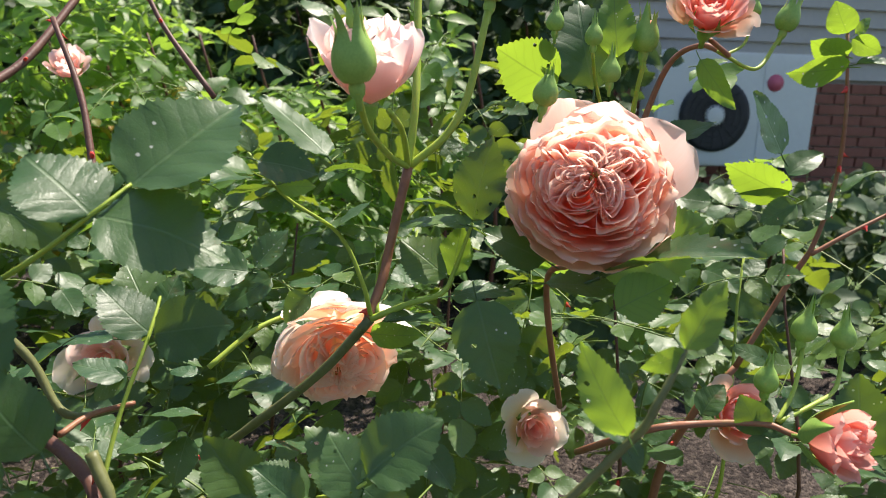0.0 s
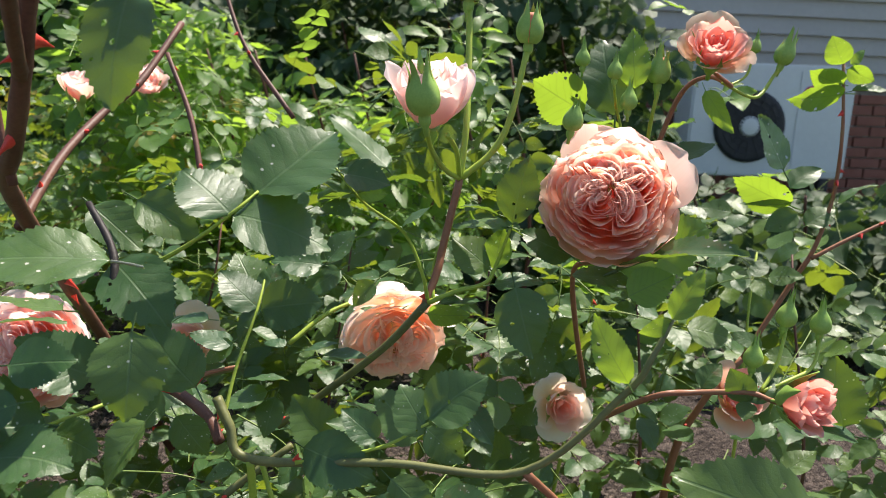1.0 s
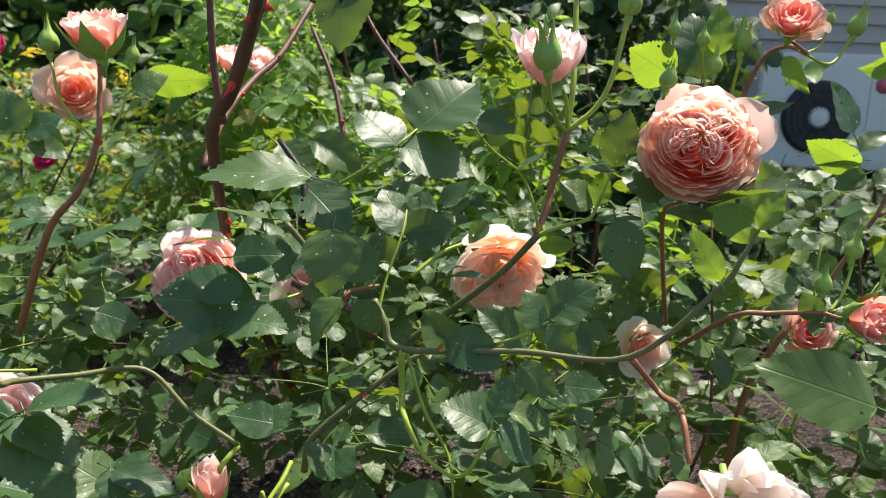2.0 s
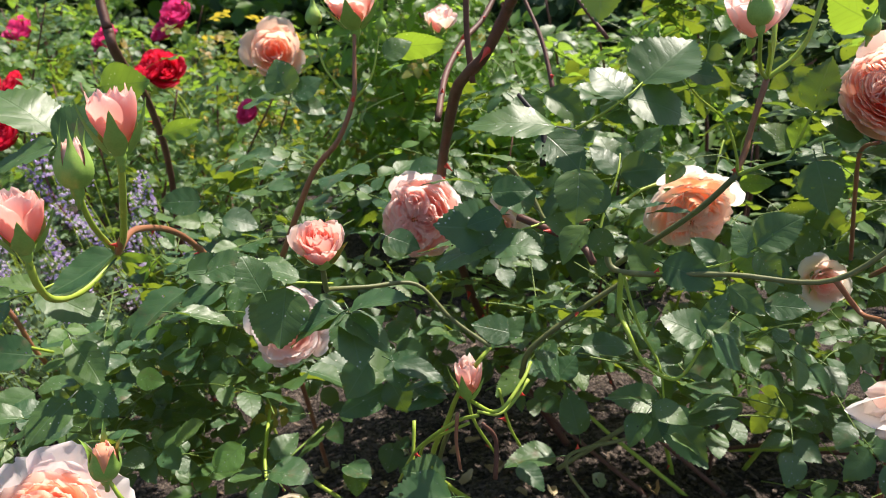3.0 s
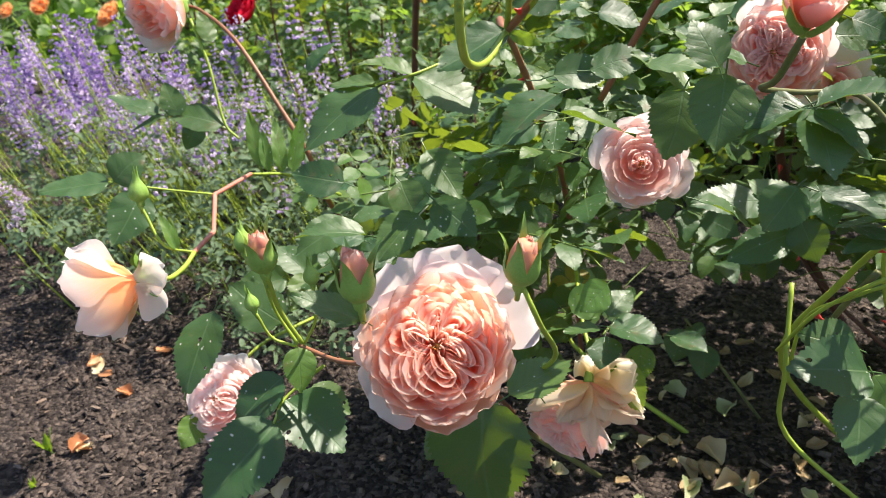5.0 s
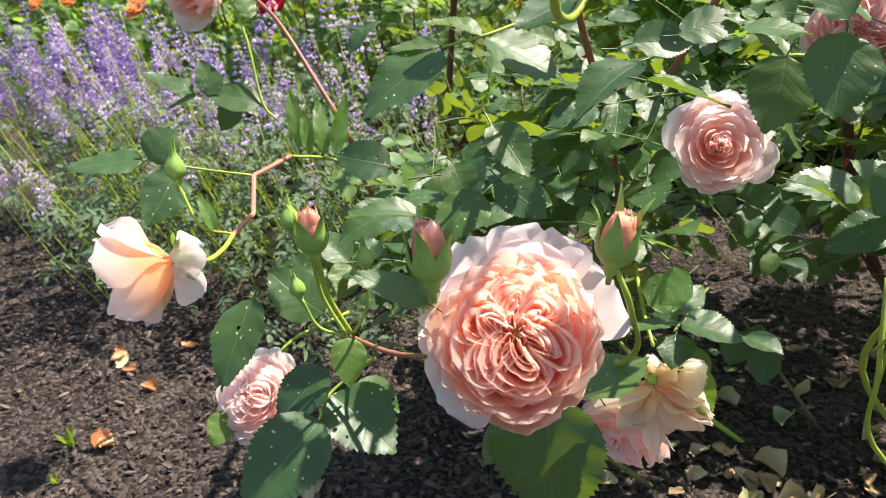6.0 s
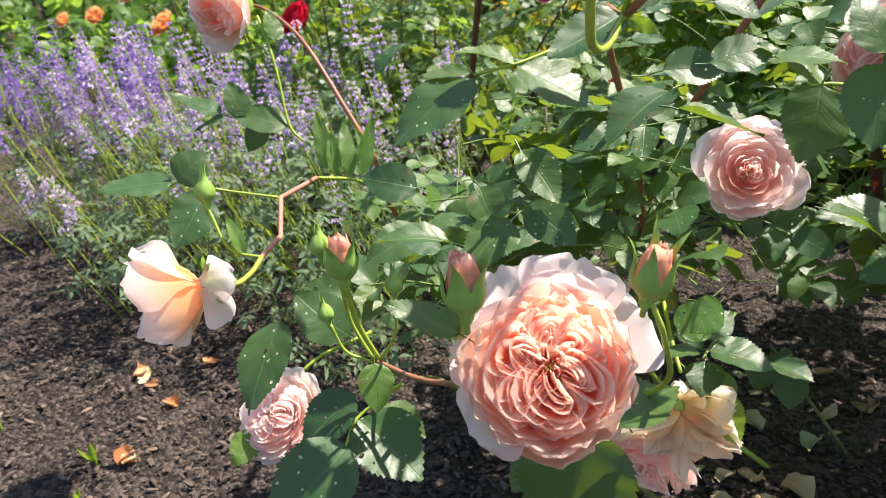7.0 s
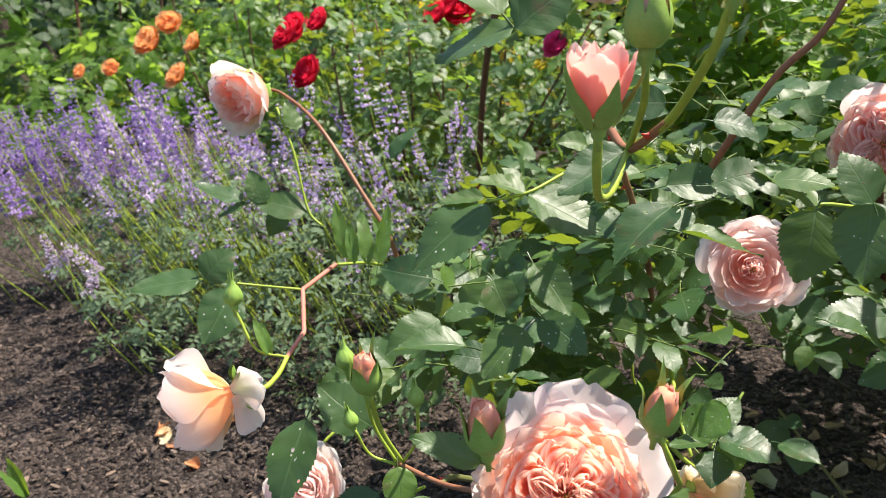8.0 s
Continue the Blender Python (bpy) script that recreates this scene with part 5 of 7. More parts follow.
cane(tall, [(-0.02, 1.12, 0.02), (-0.15, 1.00, 0.30), (-0.168, 0.870, 0.52), (-0.140, 0.790, 0.590), (-0.064, 0.640, 0.695), (-0.036, 0.597, 0.722), (-0.008, 0.570, 0.742), (0.020, 0.545, 0.780), (0.042, 0.525, 0.815), (0.075, 0.50, 0.87)], 0.0070, 0.0046, brown_cane, 10, label="thick red-brown thorny cane")
cane(tall, [(0.020, 0.545, 0.780), (0.045, 0.51, 0.80), (0.075, 0.47, 0.83)], 0.0042, 0.0034, brown_cane, 2)
cane(tall, [(-0.025, 0.588, 0.718), (-0.030, 0.585, 0.77), (-0.028, 0.58, 0.86)], 0.0030, 0.0022, brown_cane, 2)
cane(tall, [(-0.097, 0.679, 0.672), (-0.123, 0.767, 0.713), (-0.127, 0.837, 0.748), (-0.119, 0.885, 0.775), (-0.114, 0.962, 0.836)], 0.0042, 0.0036, brown_cane, 4, label="red-brown thorny side cane")
cane(tall, [(0.036, 0.883, 0.748), (-0.021, 0.909, 0.812), (-0.056, 0.938, 0.875)], 0.0026, 0.0018, brown_cane, 2)
cane(tall, [(0.004, 0.762, 0.694), (-0.019, 0.791, 0.748), (-0.053, 0.819, 0.801)], 0.0028, 0.002, brown_cane, 2)
# right: the small coral rose, its buds and the red cane
cup_bloom(tall, (0.401, 0.845, 0.807), (-0.05, -0.70, 0.66), 0.024, 0.032, coral, apricot, petals=20, openness=0.75, seed=14, label="opening coral-pink rose")
cane(tall, [(0.406, 0.849, 0.800), (0.423, 0.864, 0.790), (0.408, 0.885, 0.798), (0.388, 0.899, 0.782), (0.369, 0.904, 0.721)], 0.0018, 0.0024, red_stem)
cane(tall, [(0.414, 0.858, 0.793), (0.445, 0.874, 0.782), (0.462, 0.891, 0.800), (0.466, 0.893, 0.807)], 0.0014, 0.0016, green_stem)
bud(tall, (0.468, 0.894, 0.811), (0.25, 0, 1), 0.018, 0.12, bud_coral, 22)
cane(tall, [(0.421, 0.864, 0.791), (0.436, 0.877, 0.799), (0.441, 0.881, 0.813)], 0.0011, 0.0011, green_stem)
bud(tall, (0.442, 0.883, 0.819), (0.1, 0, 1), 0.012, 0.0, None, 23)
bud(tall, (0.360, 0.837, 0.791), (0.05, 0, 1), 0.020, 0.1, bud_coral, 24)
bud(tall, (0.324, 0.813, 0.793), (0, 0, 1), 0.014, 0.0, None, 25)
bud(tall, (0.336, 0.809, 0.770), (0, 0, 1), 0.016, 0.0, None, 26)
bud(tall, (0.299, 0.823, 0.802), (0, 0, 1), 0.014, 0.0, None, 27)
cane(tall, [(0.361, 0.836, 0.784), (0.358, 0.840, 0.761), (0.357, 0.852, 0.725)], 0.0016, 0.0018, green_stem)
cane(tall, [(0.324, 0.812, 0.788), (0.329, 0.828, 0.768), (0.345, 0.851, 0.724)], 0.0011, 0.0014, green_stem)
leaf(tall, (0.396, 0.829, 0.786), (0.414, 0.803, 0.755), 0, 0.45, True)
leaf(tall, (0.500, 0.957, 0.716), (0.472, 0.956, 0.767), 0, 1.05)
leaf(tall, (0.514, 0.971, 0.679), (0.456, 0.961, 0.705), 0, 0.8, True)
leaf(tall, (0.513, 0.974, 0.696), (0.542, 0.982, 0.719), 0, 0.9)
leaf(tall, (0.516, 0.972, 0.687), (0.468, 0.967, 0.685), 0, 0.6)
leaf(tall, (0.522, 0.970, 0.672), (0.491, 0.963, 0.655), 0, 0.9)
leaf(tall, (0.534, 0.978, 0.659), (0.563, 0.986, 0.679), 0, 0.9)
leaf(tall, (0.563, 0.986, 0.682), (0.593, 0.985, 0.708), 0, 0.6, up=0.9)
leaf(tall, (0.550, 0.981, 0.797), (0.517, 0.969, 0.805), 0, 1.0, True, up=0.1)
leaf(tall, (0.549, 0.985, 0.816), (0.534, 0.979, 0.840), 0, 1.1, True, up=0.1)
leaf(tall, (0.551, 0.979, 0.788), (0.494, 0.951, 0.781), 0, 0.6, True)
leaf(tall, (0.553, 0.985, 0.811), (0.579, 0.985, 0.801), 0, 0.9, True)
leaf(tall, (0.556, 0.986, 0.816), (0.570, 0.991, 0.830), 0, 0.7, True)
leaf(tall, (0.558, 0.980, 0.791), (0.598, 0.985, 0.794), 0, 0.5)
cane(tall, [(0.489, 0.971, 0.517), (0.530, 0.984, 0.597), (0.547, 0.984, 0.635), (0.559, 0.988, 0.691), (0.556, 0.981, 0.751), (0.549, 0.985, 0.816)], 0.0030, 0.0014, red_stem, 5, label="reddish thorny cane")
cane(tall, [(0.545, 0.982, 0.625), (0.577, 0.989, 0.644), (0.626, 1.000, 0.670)], 0.0022, 0.0018, red_stem, 2)
cane(tall, [(0.489, 0.971, 0.517), (0.455, 0.975, 0.461), (0.430, 0.989, 0.354), (0.42, 1.0, 0.02)], 0.0032, 0.0050, red_stem, 3)
cup_bloom(tall, (0.438, 0.679, 0.592), (0.55, -0.65, 0.25), 0.0185, 0.032, coral, coral, petals=18, openness=0.28, seed=15, hug=True, hip=0.5, label="small half-open coral rose")
cane(tall, [(0.441, 0.679, 0.589), (0.434, 0.693, 0.587), (0.422, 0.702, 0.587), (0.388, 0.708, 0.581), (0.361, 0.704, 0.577), (0.330, 0.772, 0.524)], 0.0016, 0.0024, red_stem)
bud(tall, (0.450, 0.735, 0.627), (0.12, 0, 1), 0.017, 0.0, None, 32)
bud(tall, (0.478, 0.747, 0.620), (0.0, 0, 1), 0.017, 0.0, None, 33)
bud(tall, (0.427, 0.717, 0.601), (0.02, 0, 1), 0.016, 0.0, None, 34)
cane(tall, [(0.451, 0.734, 0.622), (0.443, 0.718, 0.602), (0.431, 0.704, 0.588)], 0.0013, 0.0014, green_stem)
cane(tall, [(0.479, 0.746, 0.615), (0.471, 0.731, 0.599), (0.455, 0.718, 0.594), (0.432, 0.704, 0.588)], 0.0013, 0.0014, green_stem)
cane(tall, [(0.426, 0.716, 0.597), (0.426, 0.711, 0.576)], 0.0012, 0.0012, green_stem)
leaf(tall, (0.423, 0.701, 0.581), (0.410, 0.705, 0.602), 0, 0.9)
leaf(tall, (0.423, 0.701, 0.581), (0.439, 0.717, 0.599), 0, 0.9)
leaf(tall, (0.423, 0.701, 0.581), (0.418, 0.689, 0.573), 0, 1.1)
leaf(tall, (0.503, 0.743, 0.551), (0.494, 0.754, 0.601), 0, 0.95)
leaf(tall, (0.511, 0.743, 0.545), (0.463, 0.720, 0.558), 0, 0.6, up=0.9)
leaf(tall, (0.437, 0.592, 0.558), (0.360, 0.586, 0.583), 0, 0.7)
leaf(tall, (0.442, 0.673, 0.545), (0.463, 0.680, 0.560), 0, 0.9)
leaf(tall, (0.402, 0.748, 0.569), (0.415, 0.754, 0.588), 0, 1.0)
leaf(tall, (0.456, 0.799, 0.588), (0.432, 0.799, 0.599), 0, 0.7)
cup_bloom(tall, (0.453, 0.865, 0.517), (0.2, -0.7, 0.4), 0.026, 0.034, coral, apricot, petals=16, openness=0.5, seed=16, label="small pink rose deep in the bush")
cup_bloom(tall, (0.303, 0.943, 0.461), (0.2, -0.8, 0.1), 0.026, 0.030, blush, ivory, petals=16, openness=0.8, seed=17, label="faded blush rose low in the bush")
# the large ivory bloom low down, with loose petals
dropping = calyx(tall, "bloom", (0.336, 0.506, 0.527), (0.15, -0.75, -0.65), 0.020, "ivory rose dropping its petals")
drop_rng = random.Random(19)
for k in range(30):
    a = math.radians(-90 + (k / 29 - 0.5) * 215 + drop_rng.uniform(-14, 14))
    way = Vector((0.98, 0.19, 0)) * math.cos(a) + Vector((0, 0, 1)) * math.sin(a) + Vector((0.19, -0.98, 0.1)) * (0.15, 0.4, 0.7, 1.0)[k % 4]
    loose_petal(dropping, (0.337, 0.499, 0.523), way, (0.19, -0.98, 0.6), drop_rng.uniform(0.034, 0.046), drop_rng.uniform(0.016, 0.026), white if k % 6 else blush, drop_rng.uniform(-0.35, 0.05), drop_rng.uniform(-0.5, 0.7), k)
for k, (a, length, broad, out) in enumerate(((84, 0.042, 0.020, 0.1), (105, 0.030, 0.020, 0.3), (132, 0.036, 0.016, 0.2), (186, 0.062, 0.022, 0.2), (198, 0.044, 0.022, 0.4), (48, 0.036, 0.026, 0.2), (20, 0.042, 0.026, 0.3))):
    a = math.radians(a)
    way = Vector((0.98, 0.19, 0)) * math.cos(a) + Vector((0, 0, 1)) * math.sin(a) + Vector((0.19, -0.98, 0.1)) * out
    loose_petal(dropping, (0.337, 0.502, 0.524), way, (0.19, -0.98, 0.4), length, broad, white, 0.12, 0.6, 60 + k)
tuft = bmesh.new()
for k in range(20):
    bmesh.ops.create_icosphere(tuft, subdivisions=1, radius=0.0011, matrix=Matrix.Translation((drop_rng.uniform(-0.006, 0.006), drop_rng.uniform(-0.006, 0.006), 0.008 + drop_rng.uniform(0, 0.004))))
tagged(part("stamen_tuft", tuft, stamen_mat, dropping, "dry golden stamens"), kind="stuff")
for foot, tip, wide, lift in (
        ((0.151, 0.525, 0.474), (0.118, 0.517, 0.481), 0.7, 0.7), ((0.154, 0.526, 0.471), (0.184, 0.522, 0.466), 0.8, 0.6), ((0.151, 0.523, 0.465), (0.140, 0.503, 0.444), 0.9, 0.6),
        ((0.181, 0.540, 0.453), (0.219, 0.556, 0.469), 0.6, 0.9), ((0.182, 0.542, 0.460), (0.207, 0.555, 0.479), 0.7, 0.9), ((0.171, 0.524, 0.449), (0.196, 0.529, 0.437), 0.8, 0.8),
        ((0.346, 0.510, 0.550), (0.370, 0.520, 0.559), 0.7, 0.2), ((0.348, 0.561, 0.575), (0.379, 0.557, 0.564), 0.6, 0.8), ((0.304, 0.536, 0.535), (0.288, 0.533, 0.544), 1.0, 0.3)):
    leaf(tall, foot, tip, 0, wide, False, lift)
# the rose on the upright stem at the top
cup_bloom(tall, (-0.183, 0.666, 0.765), (0.0, -0.2, 1), 0.027, 0.040, apricot, blush, petals=18, openness=0.30, slim=1.3, seed=20, hug=True, label="goblet-shaped pink rose")
bud(tall, (-0.224, 0.654, 0.767), (-0.05, 0, 1), 0.020, 0.0, None, 41)
bud(tall, (-0.158, 0.673, 0.761), (0.15, 0, 1), 0.014, 0.0, None, 42)
cane(tall, [(-0.183, 0.664, 0.757), (-0.180, 0.656, 0.725), (-0.178, 0.647, 0.693), (-0.195, 0.641, 0.650), (-0.230, 0.640, 0.609), (-0.295, 0.665, 0.499)], 0.0020, 0.0036, red_stem, 1)
cane(tall, [(-0.222, 0.652, 0.759), (-0.209, 0.646, 0.724), (-0.179, 0.647, 0.691)], 0.0012, 0.0014, green_stem)
cane(tall, [(-0.158, 0.671, 0.755), (-0.162, 0.658, 0.715), (-0.178, 0.647, 0.691)], 0.0010, 0.0013, green_stem)
leaf(tall, (-0.143, 0.649, 0.736), (-0.118, 0.661, 0.752), 0, 1.1)
leaf(tall, (-0.147, 0.671, 0.744), (-0.091, 0.690, 0.747), 0, 0.6, True, up=0.8)
leaf(tall, (-0.254, 0.646, 0.696), (-0.276, 0.650, 0.733), 0, 1.1)
leaf(tall, (-0.259, 0.645, 0.696), (-0.302, 0.627, 0.682), 0, 0.9)
leaf(tall, (-0.251, 0.647, 0.693), (-0.223, 0.660, 0.713), 0, 1.0)
leaf(tall, (-0.247, 0.646, 0.688), (-0.215, 0.653, 0.675), 0, 0.9)
cup_bloom(tall, (-0.363, 1.324, 0.754), (0.2, -0.5, 0.6), 0.030, 0.04, blush, blush, petals=14, openness=0.3, seed=22, label="pale pink rose behind red canes")
cup_bloom(tall, (-0.180, 0.881, 0.754), (0.1, -0.2, 1), 0.022, 0.032, blush, ivory, petals=12, openness=0.3, seed=21, label="small pale pink rose")
cup_bloom(tall, (-0.750, 1.338, 0.695), (0.4, -0.8, 0.3), 0.055, 0.06, apricot, apricot, petals=20, openness=0.7, seed=23, label="peach rose bloom seen from its side")
# the blush bloom behind leaves and its faded neighbour
rosette(tall, (-0.149, 0.738, 0.545), (0.05, -0.93, 0.20), 0.0470, 29, blush, pale_pink, rings=50, folds=60, label="full pink rose partly behind a leaf")
cup_bloom(tall, (-0.126, 0.979, 0.482), (0.2, -0.8, 0.1), 0.034, 0.036, blush, ivory, petals=14, openness=0.9, seed=24, label="faded blush rose")
leaf(tall, (-0.057, 0.479, 0.605), (-0.032, 0.489, 0.595), 0, 0.9)
leaf(tall, (-0.079, 0.618, 0.619), (-0.038, 0.642, 0.623), 0, 0.7, up=0.85)
leaf(tall, (0.031, 0.527, 0.604), (-0.015, 0.484, 0.620), 0, 0.9)
leaf(tall, (0.034, 0.527, 0.602), (-0.015, 0.474, 0.594), 0, 0.85, up=0.75)
leaf(tall, (0.034, 0.526, 0.600), (0.060, 0.525, 0.591), 0, 1.1)
leaf(tall, (0.043, 0.552, 0.622), (0.012, 0.534, 0.647), 0, 1.1)
cane(tall, [(0.073, 0.601, 0.613), (0.048, 0.560, 0.605), (0.027, 0.524, 0.602), (-0.000, 0.504, 0.590)], 0.0013, 0.0008, green_stem)
leaf(tall, (0.103, 0.549, 0.623), (0.077, 0.549, 0.656), 0, 0.9)
leaf(tall, (0.096, 0.540, 0.610), (0.112, 0.540, 0.588), 0, 0.9)
leaf(tall, (0.082, 0.553, 0.603), (0.055, 0.544, 0.615), 0, 0.9)
leaf(tall, (0.186, 0.622, 0.515), (0.164, 0.610, 0.513), 0, 1.1)
leaf(tall, (0.192, 0.621, 0.506), (0.224, 0.635, 0.495), 0, 0.8)
leaf(tall, (0.155, 0.579, 0.450), (0.114, 0.559, 0.455), 0, 0.8)
leaf(tall, (0.160, 0.580, 0.445), (0.201, 0.541, 0.414), 0, 0.7)
leaf(tall, (0.161, 0.579, 0.442), (0.147, 0.559, 0.412), 0, 0.7)
cane(tall, [(0.112, 0.609, 0.552), (0.130, 0.601, 0.508), (0.151, 0.598, 0.474), (0.160, 0.580, 0.445)], 0.0018, 0.0009, green_stem)
foliage(tall, 480, in_box(-0.36, 0.95, 0.80, 1.45, 0.20, 0.84, lambda x, y, z: (x > 0.28 or y > 0.92) and z < min(0.42 + 0.75 * (y - 0.8), 0.74) + 0.08 * math.sin(x * 6 + 1) + 0.04 * math.sin(x * 23) - 0.25 * max(0, x - 0.3)), 0.048, leaf_mat_many, 101)
foliage(tall, 22, in_box(-0.36, 0.35, 0.84, 1.02, 0.22, 0.44), 0.042, leaf_mat_many, 104)
foliage(tall, 16, in_box(-0.02, 0.24, 0.66, 0.86, 0.38, 0.50), 0.044, leaf_mat_many, 105, LEAVES)
foliage(tall, 18, in_box(-0.06, 0.32, 0.60, 0.80, 0.40, 0.50), 0.040, leaf_mat_many, 106, LEAVES, up=0.95)
foliage(tall, 60, in_box(-0.05, 0.95, 0.84, 1.0, 0.34, 0.62), 0.046, leaf_mat_many, 102, LEAVES)
foliage(tall, 60, in_box(-0.45, 0.5, 1.0, 1.4, 0.45, 0.92), 0.036, fresh_mat_many, 103)
for k in range(9):
    x = -0.15 + 0.09 * k
    cane(tall, [(0.15 + 0.05 * (k % 3), 1.0 + 0.03 * k, 0.03), (x, 1.04, 0.25), (x + 0.05 * (k % 2), 1.12, 0.60)], 0.0040, 0.0012, (brown_cane, green_stem)[k % 2], 2)

# ---- the low apricot rose bush in front ----
lowb = thing("rose_bush", "low spreading apricot rose with many buds and blooms", "rose bush", group="apricot roses")
front = rosette(lowb, (-0.207, 0.246, 0.441), (0.40, -0.64, 0.66), 0.0430, 6, apricot, pale_pink, spin=-35, rings=64, folds=62, dome=0.10, back=1, label="full quartered apricot-pink rose with pale outer petals")
across, upward, facing = Vector((0.848, 0.530, 0)), Vector((-0.349, 0.558, 0.753)), Vector((0.399, -0.638, 0.658))
for k, (a, length, width) in enumerate(((116, 0.046, 0.054), (76, 0.050, 0.058), (34, 0.045, 0.056), (168, 0.034, 0.036), (222, 0.032, 0.046))):
    way = across * math.cos(math.radians(a)) + upward * math.sin(math.radians(a))
    loose_petal(front, Vector((-0.207, 0.246, 0.441)) + way * 0.018 - facing * 0.012, way - facing * 0.05, facing, length, width, white_blush, -0.08, 0.22, 150 + k, "large pale outer petal")
cane(lowb, [(-0.223, 0.266, 0.414), (-0.286, 0.284, 0.384), (-0.327, 0.288, 0.371), (-0.366, 0.286, 0.373)], 0.0020, 0.0018, red_stem)
bud(lowb, (-0.235, 0.215, 0.479), (0.0, -0.1, 1), 0.023, 0.85, bud_coral, 52, 0.55, label="coral bud opening between green sepals")
bud(lowb, (-0.172, 0.278, 0.480), (0.18, -0.1, 1), 0.0225, 0.65, bud_coral, 53, 0.5, label="coral bud opening between green sepals")
bud(lowb, (-0.365, 0.262, 0.446), (0.0, -0.1, 1), 0.024, 0.55, bud_coral, 54, 0.45)
bud(lowb, (-0.390, 0.267, 0.453), (-0.1, 0, 1), 0.016, 0.0, None, 55)
bud(lowb, (-0.340, 0.282, 0.434), (0.0, -0.1, 1), 0.0135, 0.0, None, 56)
bud(lowb, (-0.391, 0.269, 0.404), (-0.2, -0.1, 1), 0.013, 0.0, None, 57)
cane(lowb, [(-0.363, 0.261, 0.442), (-0.368, 0.274, 0.407), (-0.363, 0.288, 0.374)], 0.0020, 0.0018, green_stem)
cane(lowb, [(-0.373, 0.266, 0.439), (-0.378, 0.278, 0.403), (-0.366, 0.286, 0.373)], 0.0013, 0.0013, green_stem)
cane(lowb, [(-0.339, 0.281, 0.431), (-0.346, 0.287, 0.400), (-0.362, 0.289, 0.374)], 0.0011, 0.0012, green_stem)
cane(lowb, [(-0.389, 0.269, 0.401), (-0.383, 0.276, 0.379), (-0.366, 0.285, 0.372)], 0.0011, 0.0012, green_stem)
cane(lowb, [(-0.170, 0.278, 0.476), (-0.165, 0.289, 0.450), (-0.188, 0.359, 0.382), (-0.248, 0.402, 0.316)], 0.0015, 0.0020, green_stem)
cane(lowb, [(-0.237, 0.218, 0.473), (-0.263, 0.248, 0.437), (-0.292, 0.280, 0.384)], 0.0018, 0.0018, green_stem)
cane(lowb, [(-0.327, 0.288, 0.371), (-0.345, 0.340, 0.335), (-0.330, 0.46, 0.24), (-0.25, 0.66, 0.03)], 0.0020, 0.0036, olive_stem, 2)
# the white-peach rose on the pink arching shoot
aside = cup_bloom(lowb, (-0.479, 0.235, 0.419), (-0.58, -0.70, -0.28), 0.0430, 0.048, peach_white, peach_white, petals=18, openness=0.13, slim=0.86, hip=0.4, seed=58, heart=peach_white, sepals=False, label="white and peach rose turned aside")
loose_petal(aside, (-0.481, 0.233, 0.422), (-0.50, -0.52, 0.62), (0.2, 0.6, 0.6), 0.050, 0.050, peach_white, -0.15, 0.35, 5, "broad white upper petal")
loose_petal(aside, (-0.481, 0.233, 0.416), (-0.46, -0.44, -0.78), (0.2, 0.6, -0.6), 0.046, 0.046, peach_white, -0.12, 0.35, 6, "broad white lower petal")
loose_petal(aside, (-0.478, 0.231, 0.423), (0.80, 0.32, 0.30), (0.4, -0.85, 0.2), 0.034, 0.034, white, 0.15, 0.3, 3, "reflexed white petal")
loose_petal(aside, (-0.474, 0.229, 0.419), (0.66, 0.30, -0.62), (0.4, -0.85, 0.2), 0.030, 0.030, white, 0.15, 0.3, 4, "reflexed white petal")
for k, way in enumerate(((0.25, 0.15, 1.0), (0.5, 0.3, 0.9), (0.9, 0.4, -0.6))):
    loose_petal(aside, (-0.483, 0.236, 0.420), way, (0.4, -0.85, 0.2), 0.024, 0.0035, sepal_mat, 0.25, 0.3, 8 + k, "thin green sepal")
cane(lowb, [(-0.487, 0.246, 0.425), (-0.472, 0.253, 0.415), (-0.479, 0.275, 0.414), (-0.490, 0.295, 0.418)], 0.0022, 0.0019, green_stem, label="green neck of the rose")
cane(lowb, kinked([(-0.490, 0.295, 0.418), (-0.512, 0.333, 0.419), (-0.557, 0.374, 0.434), (-0.579, 0.438, 0.434)]), 0.0020, 0.0022, pink_stem, label="angular pink shoot")
cane(lowb, [(-0.579, 0.438, 0.434), (-0.571, 0.491, 0.419), (-0.567, 0.556, 0.379)], 0.0016, 0.0020, green_stem)
cane(lowb, [(-0.490, 0.295, 0.418), (-0.511, 0.282, 0.424), (-0.527, 0.281, 0.447), (-0.533, 0.281, 0.457)], 0.0012, 0.0012, green_stem)
bud(lowb, (-0.534, 0.282, 0.460), (0.0, 0, 1), 0.019, 0.0, None, 59)
cane(lowb, [(-0.557, 0.374, 0.434), (-0.587, 0.342, 0.443), (-0.612, 0.302, 0.457)], 0.0013, 0.0009, green_stem)
leaf(lowb, (-0.612, 0.303, 0.457), (-0.651, 0.257, 0.455), 0, 0.75, up=0.6)
leaf(lowb, (-0.608, 0.305, 0.457), (-0.593, 0.329, 0.480), 0, 1.1)
leaf(lowb, (-0.587, 0.317, 0.448), (-0.581, 0.276, 0.413), 0, 0.95)
leaf(lowb, (-0.501, 0.287, 0.419), (-0.519, 0.288, 0.449), 0, 0.4, True)
leaf(lowb, (-0.503, 0.286, 0.421), (-0.521, 0.296, 0.442), 0, 0.4, True)
leaf(lowb, (-0.460, 0.283, 0.378), (-0.446, 0.229, 0.330), 0, 0.62, up=0.3)
